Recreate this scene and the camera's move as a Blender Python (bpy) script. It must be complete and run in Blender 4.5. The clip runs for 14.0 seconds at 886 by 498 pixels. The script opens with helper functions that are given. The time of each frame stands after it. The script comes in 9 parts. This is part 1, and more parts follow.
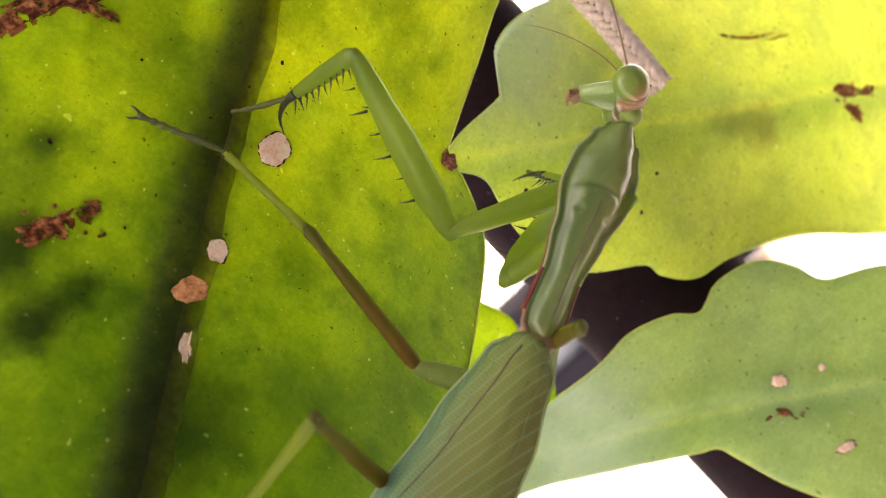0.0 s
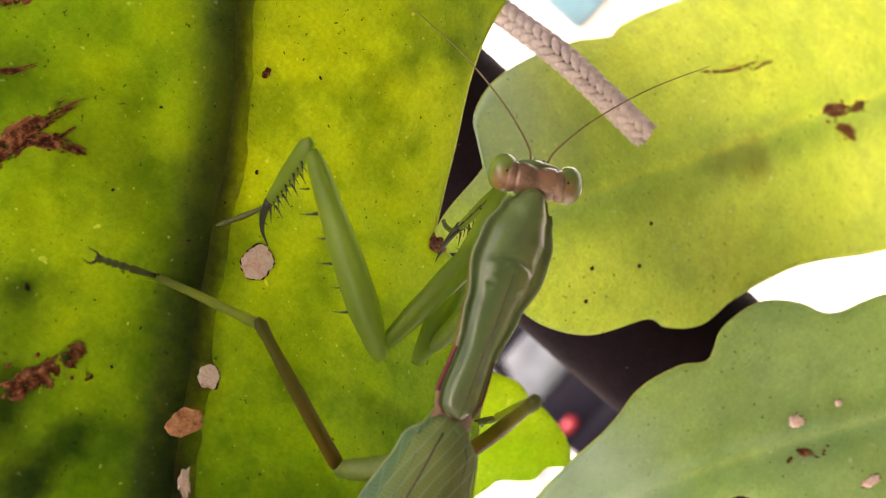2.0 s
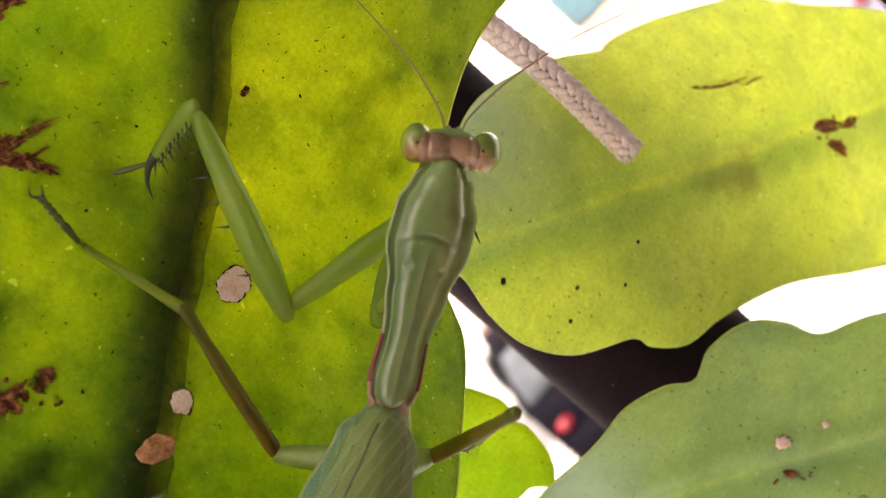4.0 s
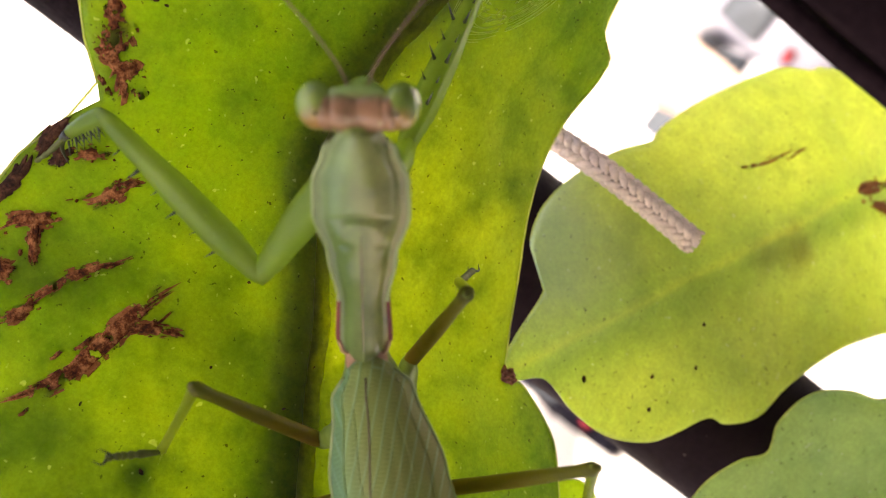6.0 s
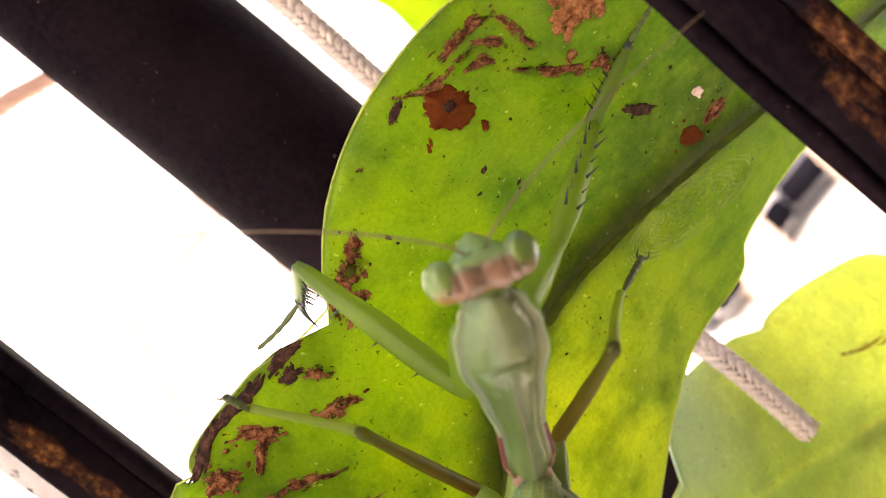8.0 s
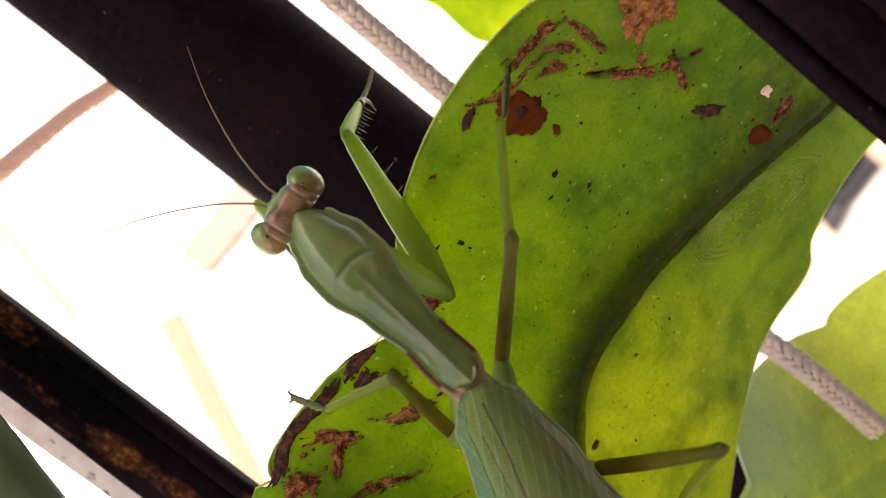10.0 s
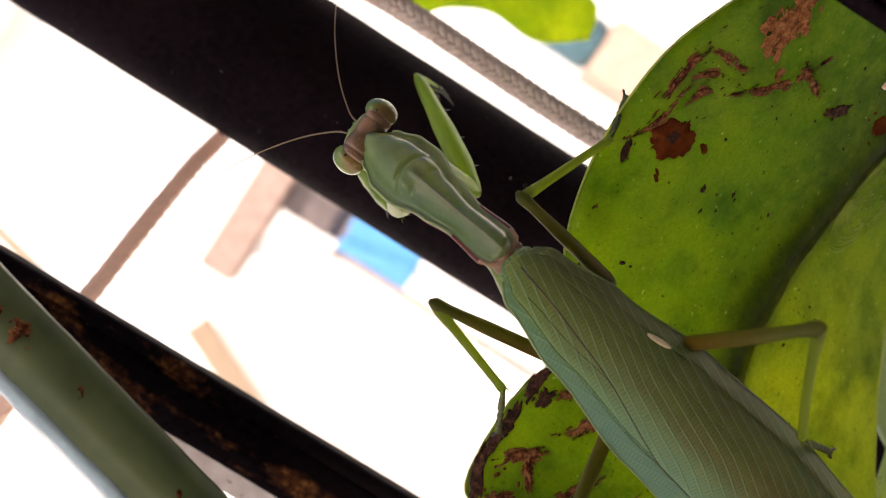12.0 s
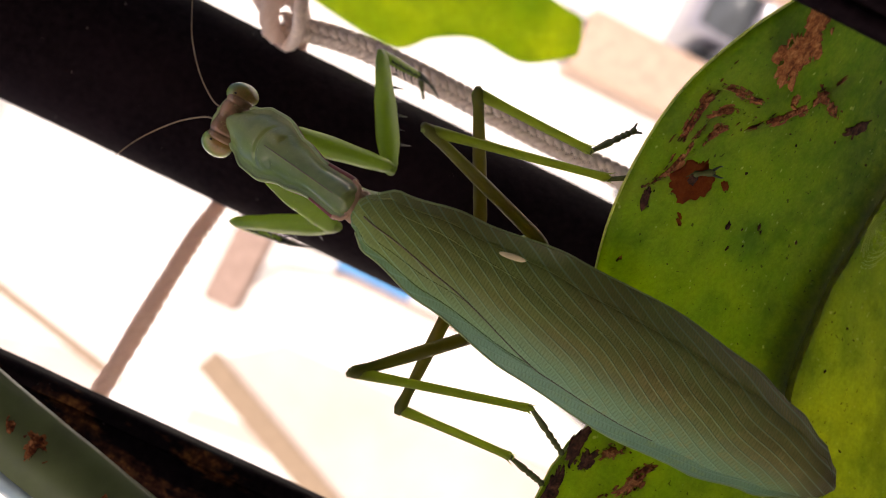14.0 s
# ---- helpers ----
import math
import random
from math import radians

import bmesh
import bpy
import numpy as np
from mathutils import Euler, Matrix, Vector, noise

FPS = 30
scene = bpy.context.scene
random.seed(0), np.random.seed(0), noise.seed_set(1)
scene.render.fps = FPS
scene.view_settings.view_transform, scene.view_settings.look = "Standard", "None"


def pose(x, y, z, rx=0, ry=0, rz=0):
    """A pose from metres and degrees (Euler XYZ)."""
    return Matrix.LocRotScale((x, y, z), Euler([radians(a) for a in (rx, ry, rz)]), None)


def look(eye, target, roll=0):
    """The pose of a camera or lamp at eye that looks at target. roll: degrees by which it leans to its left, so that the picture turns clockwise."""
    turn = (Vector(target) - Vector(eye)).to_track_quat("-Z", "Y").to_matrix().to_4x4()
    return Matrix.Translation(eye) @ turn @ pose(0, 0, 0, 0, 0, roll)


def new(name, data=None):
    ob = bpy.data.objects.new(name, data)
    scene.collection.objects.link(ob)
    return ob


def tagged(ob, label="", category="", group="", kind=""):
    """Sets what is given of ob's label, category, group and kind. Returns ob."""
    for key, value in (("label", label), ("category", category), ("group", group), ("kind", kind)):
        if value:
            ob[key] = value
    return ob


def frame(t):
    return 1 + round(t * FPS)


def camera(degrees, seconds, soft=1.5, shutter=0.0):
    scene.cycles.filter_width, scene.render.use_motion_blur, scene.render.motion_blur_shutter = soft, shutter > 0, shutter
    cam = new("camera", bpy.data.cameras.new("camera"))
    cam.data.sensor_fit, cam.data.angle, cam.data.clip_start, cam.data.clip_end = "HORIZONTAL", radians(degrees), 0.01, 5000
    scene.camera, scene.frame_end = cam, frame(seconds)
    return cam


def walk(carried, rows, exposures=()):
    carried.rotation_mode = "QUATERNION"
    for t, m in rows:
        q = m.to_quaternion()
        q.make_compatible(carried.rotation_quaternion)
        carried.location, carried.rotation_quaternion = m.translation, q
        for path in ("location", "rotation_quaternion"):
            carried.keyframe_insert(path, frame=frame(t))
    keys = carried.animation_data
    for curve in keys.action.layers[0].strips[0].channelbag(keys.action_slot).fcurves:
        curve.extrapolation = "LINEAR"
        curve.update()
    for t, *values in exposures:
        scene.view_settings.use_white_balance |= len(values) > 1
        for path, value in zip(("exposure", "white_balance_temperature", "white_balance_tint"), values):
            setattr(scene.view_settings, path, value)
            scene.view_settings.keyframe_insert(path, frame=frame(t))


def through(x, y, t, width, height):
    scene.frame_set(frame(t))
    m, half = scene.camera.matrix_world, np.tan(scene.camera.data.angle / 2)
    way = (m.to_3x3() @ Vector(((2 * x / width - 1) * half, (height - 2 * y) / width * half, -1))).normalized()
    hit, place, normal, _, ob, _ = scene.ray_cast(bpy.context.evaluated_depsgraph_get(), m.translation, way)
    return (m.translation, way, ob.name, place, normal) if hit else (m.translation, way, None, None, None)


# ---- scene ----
CM = 0.01
cam = camera(48.3, 14.0, soft=0.7)
# seconds, eye, target (centimetres), roll
PATH = [
    (0, (0.120, 0.077, 0.062), (0.068, 9.980, -1.331), -43.31),
    (0.5, (0.920, 0.208, 0.306), (0.696, 10.105, -1.109), -47.27),
    (1, (1.043, 0.341, 0.379), (0.783, 10.236, -1.039), -48.87),
    (1.5, (1.032, 0.345, 0.805), (0.709, 10.251, -0.521), -49.14),
    (2, (1.055, 0.388, 0.615), (0.908, 10.298, -0.718), -49.02),
    (2.5, (1.158, 0.378, 0.601), (1.112, 10.287, -0.746), -49.05),
    (3, (1.291, 0.509, 0.670), (1.298, 10.414, -0.704), -49.38),
    (3.2, (1.373, 0.473, 0.609), (1.338, 10.380, -0.753), -49.30),
    (5.3, (1.393, 0.770, 0.901), (1.184, 10.667, -0.515), -48.14),
    (5.5, (1.423, 0.527, 1.480), (1.255, 10.422, 0.048), -48.97),
    (6, (1.914, 0.040, 2.340), (1.714, 9.959, 1.081), -52.69),
    (6.5, (1.801, 0.389, 2.640), (1.924, 10.303, 1.335), -52.73),
    (7, (1.588, -0.224, 3.642), (1.889, 9.718, 2.607), -52.19),
    (7.5, (1.605, -0.425, 4.807), (2.047, 9.518, 3.836), -51.25),
    (8, (1.496, -0.567, 5.503), (2.164, 9.358, 4.485), -50.46),
    (8.2, (1.833, -0.510, 5.497), (2.569, 9.408, 4.459), -51.05),
    (10.3, (1.311, -0.622, 5.952), (1.562, 9.349, 5.241), -52.05),
    (10.5, (1.394, -0.555, 5.976), (1.562, 9.403, 5.078), -54.39),
    (11, (0.775, -0.843, 6.298), (0.702, 9.114, 5.366), -55.47),
    (11.5, (1.238, -1.086, 7.116), (1.374, 8.882, 6.329), -57.39),
    (12, (0.804, -1.255, 7.741), (0.919, 8.716, 6.991), -57.94),
    (12.5, (0.930, -1.542, 7.712), (1.035, 8.433, 7.011), -58.41),
    (13, (0.964, -1.247, 7.474), (1.102, 8.722, 6.698), -57.63),
    (13.5, (0.936, -1.022, 7.849), (1.068, 8.943, 7.031), -59.85),
    (14, (1.342, -0.748, 8.247), (1.519, 9.225, 7.528), -64.17),
]
walk(cam, [(t, look(Vector(eye) * CM, Vector(target) * CM, roll)) for t, eye, target, roll in PATH],
     exposures=[(0.0, 2.0, 7500, 23), (1.0, 1.85, 7500, 23), (2.5, 1.74, 7500, 22), (3.2, 1.72, 7500, 22), (5.5, 1.68, 7500, 20), (6.0, 1.75, 7400, 18), (7.2, 2.05, 7500, 20), (8.2, 2.02, 7500, 20), (10.5, 1.2, 7200, 19), (11.4, 1.06, 7200, 19), (12.0, 0.78, 7200, 19), (13.5, 0.55, 7200, 19), (14.0, 0.45, 7300, 20)])
cam.data.dof.use_dof, cam.data.dof.focus_distance, cam.data.dof.aperture_fstop = True, 0.112, 28.0

# ---- light: a bright yard and an added white house in the sun beyond the grille, an added, unseen porch shading the camera's side ----
world = bpy.data.worlds.new("sky")
scene.world = world
world.use_nodes = True
wn, wl = world.node_tree.nodes, world.node_tree.links
sky = wn.new("ShaderNodeTexSky")
sky.sky_type, sky.sun_disc = "NISHITA", False
SUN_ELEVATION, SUN_TURN = radians(52), radians(205)
sky.sun_elevation, sky.sun_rotation, sky.dust_density = SUN_ELEVATION, SUN_TURN, 4.0
wl.new(sky.outputs[0], wn["Background"].inputs[0])
wn["Background"].inputs[1].default_value = 0.15
sun = new("sun", bpy.data.lights.new("sun", "SUN"))
sun.data.energy, sun.data.angle, sun.data.color = 3.6, radians(2), (1.0, 0.96, 0.9)
sun_way = Vector((math.sin(SUN_TURN) * math.cos(SUN_ELEVATION), math.cos(SUN_TURN) * math.cos(SUN_ELEVATION), math.sin(SUN_ELEVATION)))
sun.matrix_world = look(sun_way * 2, (0, 0, 0))


# ---- materials ----
def material(name, rough=0.5, metal=0.0, coat=0.0):
    m = bpy.data.materials.new(name)
    m.use_nodes = True
    p = m.node_tree.nodes["Principled BSDF"]
    p.inputs["Roughness"].default_value, p.inputs["Metallic"].default_value = rough, metal
    p.inputs["Coat Weight"].default_value = coat
    return m, m.node_tree.nodes, m.node_tree.links, p


def noise_tex(nodes, links, scale, detail=4.0, rough=0.55, stretch=None, seed=0.0):
    """A noise over the object's own space; scale is in features per metre."""
    co, mp, n = nodes.new("ShaderNodeTexCoord"), nodes.new("ShaderNodeMapping"), nodes.new("ShaderNodeTexNoise")
    links.new(co.outputs["Object"], mp.inputs[0])
    links.new(mp.outputs[0], n.inputs["Vector"])
    mp.inputs["Location"].default_value = (seed, seed * 0.7, seed * 1.3)
    if stretch:
        mp.inputs["Scale"].default_value = stretch
    n.inputs["Scale"].default_value, n.inputs["Detail"].default_value, n.inputs["Roughness"].default_value = scale, detail, rough
    return n.outputs[0]


def ramp(nodes, links, value, stops):
    r = nodes.new("ShaderNodeValToRGB")
    links.new(value, r.inputs[0])
    e = r.color_ramp.elements
    while len(e) < len(stops):
        e.new(0.5)
    for el, (at, c) in zip(e, stops):
        el.position, el.color = at, (*c, 1.0)
    return r.outputs[0]


def mixed(nodes, links, fac, a, b, kind="MIX"):
    n = nodes.new("ShaderNodeMix")
    n.data_type, n.blend_type = "RGBA", kind
    for value, slot in ((fac, n.inputs[0]), (a, n.inputs[6]), (b, n.inputs[7])):
        if isinstance(value, (int, float)):
            slot.default_value = value
        elif isinstance(value, tuple):
            slot.default_value = (*value, 1.0)
        else:
            links.new(value, slot)
    return n.outputs[2]


def bump(nodes, links, p, height, strength, metres):
    b = nodes.new("ShaderNodeBump")
    b.inputs["Strength"].default_value, b.inputs["Distance"].default_value = strength, metres
    links.new(height, b.inputs["Height"])
    links.new(b.outputs[0], p.inputs["Normal"])
    return b.outputs[0]


def see_through(m, p, colour, amount, less=None):
    """Lets light scatter through a thin living surface."""
    nodes, links = m.node_tree.nodes, m.node_tree.links
    t, mix = nodes.new("ShaderNodeBsdfTranslucent"), nodes.new("ShaderNodeMixShader")
    if isinstance(colour, tuple):
        t.inputs[0].default_value = (*colour, 1.0)
    else:
        links.new(colour, t.inputs[0])
    mix.inputs[0].default_value = amount
    if less is not None:
        share = nodes.new("ShaderNodeMath")
        share.operation, share.inputs[1].default_value, share.inputs[2].default_value = "MULTIPLY_ADD", -0.7 * amount, amount
        links.new(less, share.inputs[0])
        links.new(share.outputs[0], mix.inputs[0])
    links.new(p.outputs[0], mix.inputs[1])
    links.new(t.outputs[0], mix.inputs[2])
    links.new(mix.outputs[0], nodes["Material Output"].inputs[0])


def maths(n, l, kind, a, b):
    m = n.new("ShaderNodeMath")
    m.operation = kind
    for value, slot in ((a, m.inputs[0]), (b, m.inputs[1])):
        if isinstance(value, (int, float)):
            slot.default_value = value
        else:
            l.new(value, slot)
    return m.outputs[0]


def leaf_material(name, top, glow, yellow, amount, seed, grey=0.0, end_dark=0.0, lively=1.0, sky_sheen=None, halves=None, stains=(), vein=None):
    m, n, l, p = material(name, 0.42)
    broad = noise_tex(n, l, 28, 3, 0.5, seed=seed)
    fine = noise_tex(n, l, 420, 6, 0.65, seed=seed + 3)
    freckle = noise_tex(n, l, 1500, 2, 0.5, seed=seed + 5)
    dark = tuple(v * 0.55 for v in top)
    base = mixed(n, l, ramp(n, l, broad, [(0.35, (0, 0, 0)), (0.65, (1, 1, 1))]), top, yellow)
    base = mixed(n, l, ramp(n, l, fine, [(0.42, (0.3,) * 3), (0.62, (0, 0, 0))]), base, dark)
    speck = ramp(n, l, freckle, [(0.26, (0.8,) * 3), (0.31, (0, 0, 0))])
    base = mixed(n, l, speck, base, (0.06, 0.05, 0.02))
    blotching = noise_tex(n, l, 85, 3, 0.55, seed=seed + 7)
    if end_dark:
        # blotches thicken and darken towards the low end, for its weaker backlight
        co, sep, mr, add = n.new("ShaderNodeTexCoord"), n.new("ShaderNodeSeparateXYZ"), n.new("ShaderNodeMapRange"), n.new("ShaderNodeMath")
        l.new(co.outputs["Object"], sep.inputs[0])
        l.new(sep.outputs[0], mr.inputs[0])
        mr.inputs[1].default_value, mr.inputs[2].default_value, mr.inputs[4].default_value = 0.6 * CM, -3.2 * CM, end_dark
        l.new(blotching, add.inputs[0])
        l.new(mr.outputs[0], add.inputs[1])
        blotching = add.outputs[0]
    patch = ramp(n, l, blotching, [(0.58, (0, 0, 0)), (0.76, (0.55 if end_dark else 0.22,) * 3)])
    pore = ramp(n, l, noise_tex(n, l, 1150, 1, 0.4, seed=seed + 2), [(0.73, (0, 0, 0)), (0.79, (0.6,) * 3)])
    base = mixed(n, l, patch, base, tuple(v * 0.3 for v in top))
    base = mixed(n, l, pore, base, (0.5, 0.55, 0.2))
    if grey:
        bloom = ramp(n, l, noise_tex(n, l, 40, 2, 0.5, seed=seed + 9), [(0.3, (grey,) * 3), (0.7, (0, 0, 0))])
        base = mixed(n, l, bloom, base, (0.36, 0.47, 0.38))
    co, sep = n.new("ShaderNodeTexCoord"), n.new("ShaderNodeSeparateXYZ")
    l.new(co.outputs["Object"], sep.inputs[0])
    sheen_mask = None
    if sky_sheen:
        # the sky's whitish sheen on a lobe, painted into the colour
        away = maths(n, l, "POWER", maths(n, l, "ADD", maths(n, l, "POWER", maths(n, l, "SUBTRACT", sep.outputs[0], sky_sheen[0] * CM), 2.0), maths(n, l, "POWER", maths(n, l, "SUBTRACT", sep.outputs[2], sky_sheen[1] * CM), 2.0)), 0.5)
        away = maths(n, l, "ADD", maths(n, l, "DIVIDE", away, sky_sheen[2] * CM), maths(n, l, "MULTIPLY", maths(n, l, "SUBTRACT", broad, 0.5), 0.8))
        sheen_mask = ramp(n, l, away, [(0.3, (0.62,) * 3), (1.0, (0, 0, 0))])
        base = mixed(n, l, sheen_mask, base, (0.62, 0.8, 0.6))
    l.new(base, p.inputs["Base Color"])
    rough = ramp(n, l, fine, [(0.3, (0.35,) * 3), (0.7, (0.55,) * 3)])
    l.new(rough, p.inputs["Roughness"])
    middle = noise_tex(n, l, 60, 4, 0.55, seed=seed + 4)
    deep, pale = tuple(v * (1 - lively * f) for v, f in zip(glow, (0.5, 0.34, 0.3))), tuple(min(1, v * (1 + lively * f)) for v, f in zip(glow, (0.12, 0.14, 0.2)))
    lit = mixed(n, l, ramp(n, l, mixed(n, l, 0.55, broad, middle), [(0.36, (0, 0, 0)), (0.62, (1, 1, 1))]), deep, pale)
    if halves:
        # the half above the midrib is greener; its shade is put in too
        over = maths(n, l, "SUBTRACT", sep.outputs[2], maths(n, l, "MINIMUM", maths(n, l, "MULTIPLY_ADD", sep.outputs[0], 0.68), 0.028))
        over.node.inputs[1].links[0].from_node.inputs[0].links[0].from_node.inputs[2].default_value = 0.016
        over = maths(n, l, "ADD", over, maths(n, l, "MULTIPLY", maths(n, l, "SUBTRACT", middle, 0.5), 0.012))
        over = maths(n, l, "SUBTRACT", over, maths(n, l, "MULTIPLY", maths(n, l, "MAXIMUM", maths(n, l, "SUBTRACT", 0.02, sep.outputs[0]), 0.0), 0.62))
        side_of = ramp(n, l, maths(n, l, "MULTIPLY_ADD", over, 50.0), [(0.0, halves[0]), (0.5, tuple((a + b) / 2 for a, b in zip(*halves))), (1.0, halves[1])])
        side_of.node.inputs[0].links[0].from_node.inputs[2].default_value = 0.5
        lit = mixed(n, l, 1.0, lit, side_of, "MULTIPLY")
        # shade from below, painted as a darker glow towards the low end
        low_shade = ramp(n, l, maths(n, l, "ADD", maths(n, l, "MULTIPLY_ADD", sep.outputs[2], 22.0), maths(n, l, "ADD", maths(n, l, "MULTIPLY", sep.outputs[0], 15.0), maths(n, l, "MULTIPLY", maths(n, l, "SUBTRACT", middle, 0.5), 0.5))), [(0.1, (0.42, 0.55, 0.45)), (0.9, (1, 1, 1))])
        low_shade.node.inputs[0].links[0].from_node.inputs[0].links[0].from_node.inputs[2].default_value = 0.46
        lit = mixed(n, l, 1.0, lit, low_shade, "MULTIPLY")
        # dims the glow above the midrib, for the shade there and thicker flesh
        rib_shade = maths(n, l, "SUBTRACT", sep.outputs[2], maths(n, l, "MINIMUM", maths(n, l, "MULTIPLY_ADD", sep.outputs[0], 0.68), 0.028))
        rib_shade.node.inputs[1].links[0].from_node.inputs[0].links[0].from_node.inputs[2].default_value = 0.016
        rib_shade = maths(n, l, "ADD", maths(n, l, "MULTIPLY", rib_shade, 40.0), maths(n, l, "MULTIPLY", maths(n, l, "SUBTRACT", middle, 0.5), 0.22))
        rib_shade = ramp(n, l, maths(n, l, "ADD", rib_shade, 0.2), [(0.06, (1, 1, 1)), (0.24, (0.4, 0.5, 0.5)), (0.46, (0.68, 0.77, 0.77)), (0.72, (1, 1, 1))])
        lit = mixed(n, l, 1.0, lit, rib_shade, "MULTIPLY")
        # weaker backlight at the free end, put in as a dimmer, greener glow
        far_dim = ramp(n, l, maths(n, l, "ADD", maths(n, l, "MULTIPLY", sep.outputs[0], 18.0), maths(n, l, "MULTIPLY", maths(n, l, "SUBTRACT", middle, 0.5), 0.5)), [(0.4, (1, 1, 1)), (0.9, (0.45, 0.58, 0.45))])
        lit = mixed(n, l, 1.0, lit, far_dim, "MULTIPLY")
    lit = mixed(n, l, ramp(n, l, fine, [(0.38, (0.45,) * 3), (0.62, (0, 0, 0))]), lit, tuple(v * 0.75 for v in glow))
    lit = mixed(n, l, speck, lit, (0.1, 0.08, 0.02))
    lit = mixed(n, l, patch, lit, tuple(v * f for v, f in zip(glow, (0.2, 0.3, 0.3))))
    lit = mixed(n, l, pore, lit, tuple(min(1, v * f) for v, f in zip(glow, (1.5, 1.3, 4.0))))
    cells = ramp(n, l, noise_tex(n, l, 1700, 5, 0.75, seed=seed + 1), [(0.3, (0.8,) * 3), (0.7, (1.15,) * 3)])
    lit = mixed(n, l, 1.0, lit, cells, "MULTIPLY")
    mottle = ramp(n, l, noise_tex(n, l, 170, 5, 0.6, seed=seed + 6), [(0.34, (0.62, 0.7, 0.7)), (0.5, (1.0, 1.0, 1.0)), (0.68, (1.14, 1.08, 1.0))])
    lit = mixed(n, l, 0.9 if halves else 0.4, lit, mixed(n, l, 1.0, lit, mottle, "MULTIPLY"))
    for x, z, r, keep in stains:
        # a round, sunken dark stain in the flesh
        away = maths(n, l, "POWER", maths(n, l, "ADD", maths(n, l, "POWER", maths(n, l, "SUBTRACT", sep.outputs[0], x * CM), 2.0), maths(n, l, "POWER", maths(n, l, "SUBTRACT", sep.outputs[2], z * CM), 2.0)), 0.5)
        away = maths(n, l, "ADD", maths(n, l, "DIVIDE", away, r * CM), maths(n, l, "MULTIPLY", maths(n, l, "SUBTRACT", noise_tex(n, l, 300, 4, 0.6, seed=x), 0.5), 1.3))
        lit = mixed(n, l, 1.0, lit, ramp(n, l, away, [(0.25, (keep * 0.8, keep, keep) if halves else (keep, keep * 0.88, keep * 0.7)), (1.0, (1, 1, 1))]), "MULTIPLY")
    if vein:
        # a thin, clear line of flesh over the buried midrib, with denser flesh under it
        x, z, nx, nz, wide = vein
        off = maths(n, l, "ADD", maths(n, l, "MULTIPLY", maths(n, l, "SUBTRACT", sep.outputs[0], x * CM), nx), maths(n, l, "MULTIPLY", maths(n, l, "SUBTRACT", sep.outputs[2], z * CM), nz))
        off = maths(n, l, "ADD", maths(n, l, "DIVIDE", off, wide * CM * 8), maths(n, l, "MULTIPLY", maths(n, l, "SUBTRACT", middle, 0.5), 0.12))
        lit = mixed(n, l, 1.0, lit, ramp(n, l, maths(n, l, "ADD", off, 0.5), [(0.1, (1, 1, 1)), (0.38, (0.72, 0.8, 0.75)), (0.46, (0.78, 0.86, 0.8)), (0.52, (1.12, 1.06, 0.95)), (0.6, (0.9, 0.95, 0.9)), (0.8, (1, 1, 1))]), "MULTIPLY")
    bump(n, l, p, mixed(n, l, 0.25, fine, cells), 0.3, 0.0006)
    see_through(m, p, lit, amount, sheen_mask)
    return m


LEAF_MAIN = leaf_material("leaf_main", (0.075, 0.13, 0.016), (0.77, 0.86, 0.08), (0.15, 0.19, 0.02), 0.74, 1.0, end_dark=0.3, lively=0.33, halves=((1.04, 1.0, 1.3), (0.6, 0.74, 0.64)),
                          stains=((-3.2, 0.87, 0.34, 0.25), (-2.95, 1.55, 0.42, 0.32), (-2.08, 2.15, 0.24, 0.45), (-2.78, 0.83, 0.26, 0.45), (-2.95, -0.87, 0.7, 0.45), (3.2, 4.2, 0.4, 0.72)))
LEAF_SIDE = leaf_material("leaf_side", (0.27, 0.36, 0.12), (0.83, 0.9, 0.24), (0.36, 0.42, 0.11), 0.74, 6.0, 0.35, lively=0.4, sky_sheen=(2.6, -0.5, 1.7), stains=((5.05, -4.15, 0.5, 0.62), (4.6, -3.7, 0.35, 0.7)), vein=(0.86, -0.95, 0.558, 0.83, 0.22))
LEAF_GREY = leaf_material("leaf_grey", (0.26, 0.37, 0.18), (0.68, 0.82, 0.32), (0.34, 0.41, 0.18), 0.64, 11.0, 0.55, lively=0.45, sky_sheen=(-0.3, -5.1, 1.6), vein=(-0.6, -5.3, 0.537, 0.844, 0.2))
LEAF_FAR = leaf_material("leaf_far", (0.2, 0.34, 0.05), (0.8, 0.95, 0.1), (0.28, 0.36, 0.05), 0.75, 15.0)

LEAF_RIM = leaf_material("leaf_rim", (0.5, 0.55, 0.2), (0.95, 0.98, 0.4), (0.55, 0.55, 0.2), 0.8, 19.0, lively=0.3)


def rib_material():
    m, n, l, p = material("rib", 0.5)
    f = noise_tex(n, l, 260, 5, 0.6, stretch=(1, 1, 1))
    l.new(ramp(n, l, f, [(0.3, (0.04, 0.06, 0.01)), (0.6, (0.08, 0.11, 0.02)), (0.8, (0.16, 0.17, 0.06))]), p.inputs["Base Color"])
    bump(n, l, p, f, 0.3, 0.0008)
    see_through(m, p, (0.2, 0.28, 0.02), 0.03)
    return m


RIB = rib_material()


def crest_material(name, low, high, glow, amount):
    m, n, l, p = material(name, 0.55)
    f = noise_tex(n, l, 900, 5, 0.65)
    l.new(ramp(n, l, f, [(0.3, low), (0.7, high)]), p.inputs["Base Color"])
    bump(n, l, p, f, 0.6, 0.0006)
    see_through(m, p, mixed(n, l, ramp(n, l, f, [(0.35, (0, 0, 0)), (0.65, (1, 1, 1))]), tuple(v * 0.72 for v in glow), glow), amount)
    return m


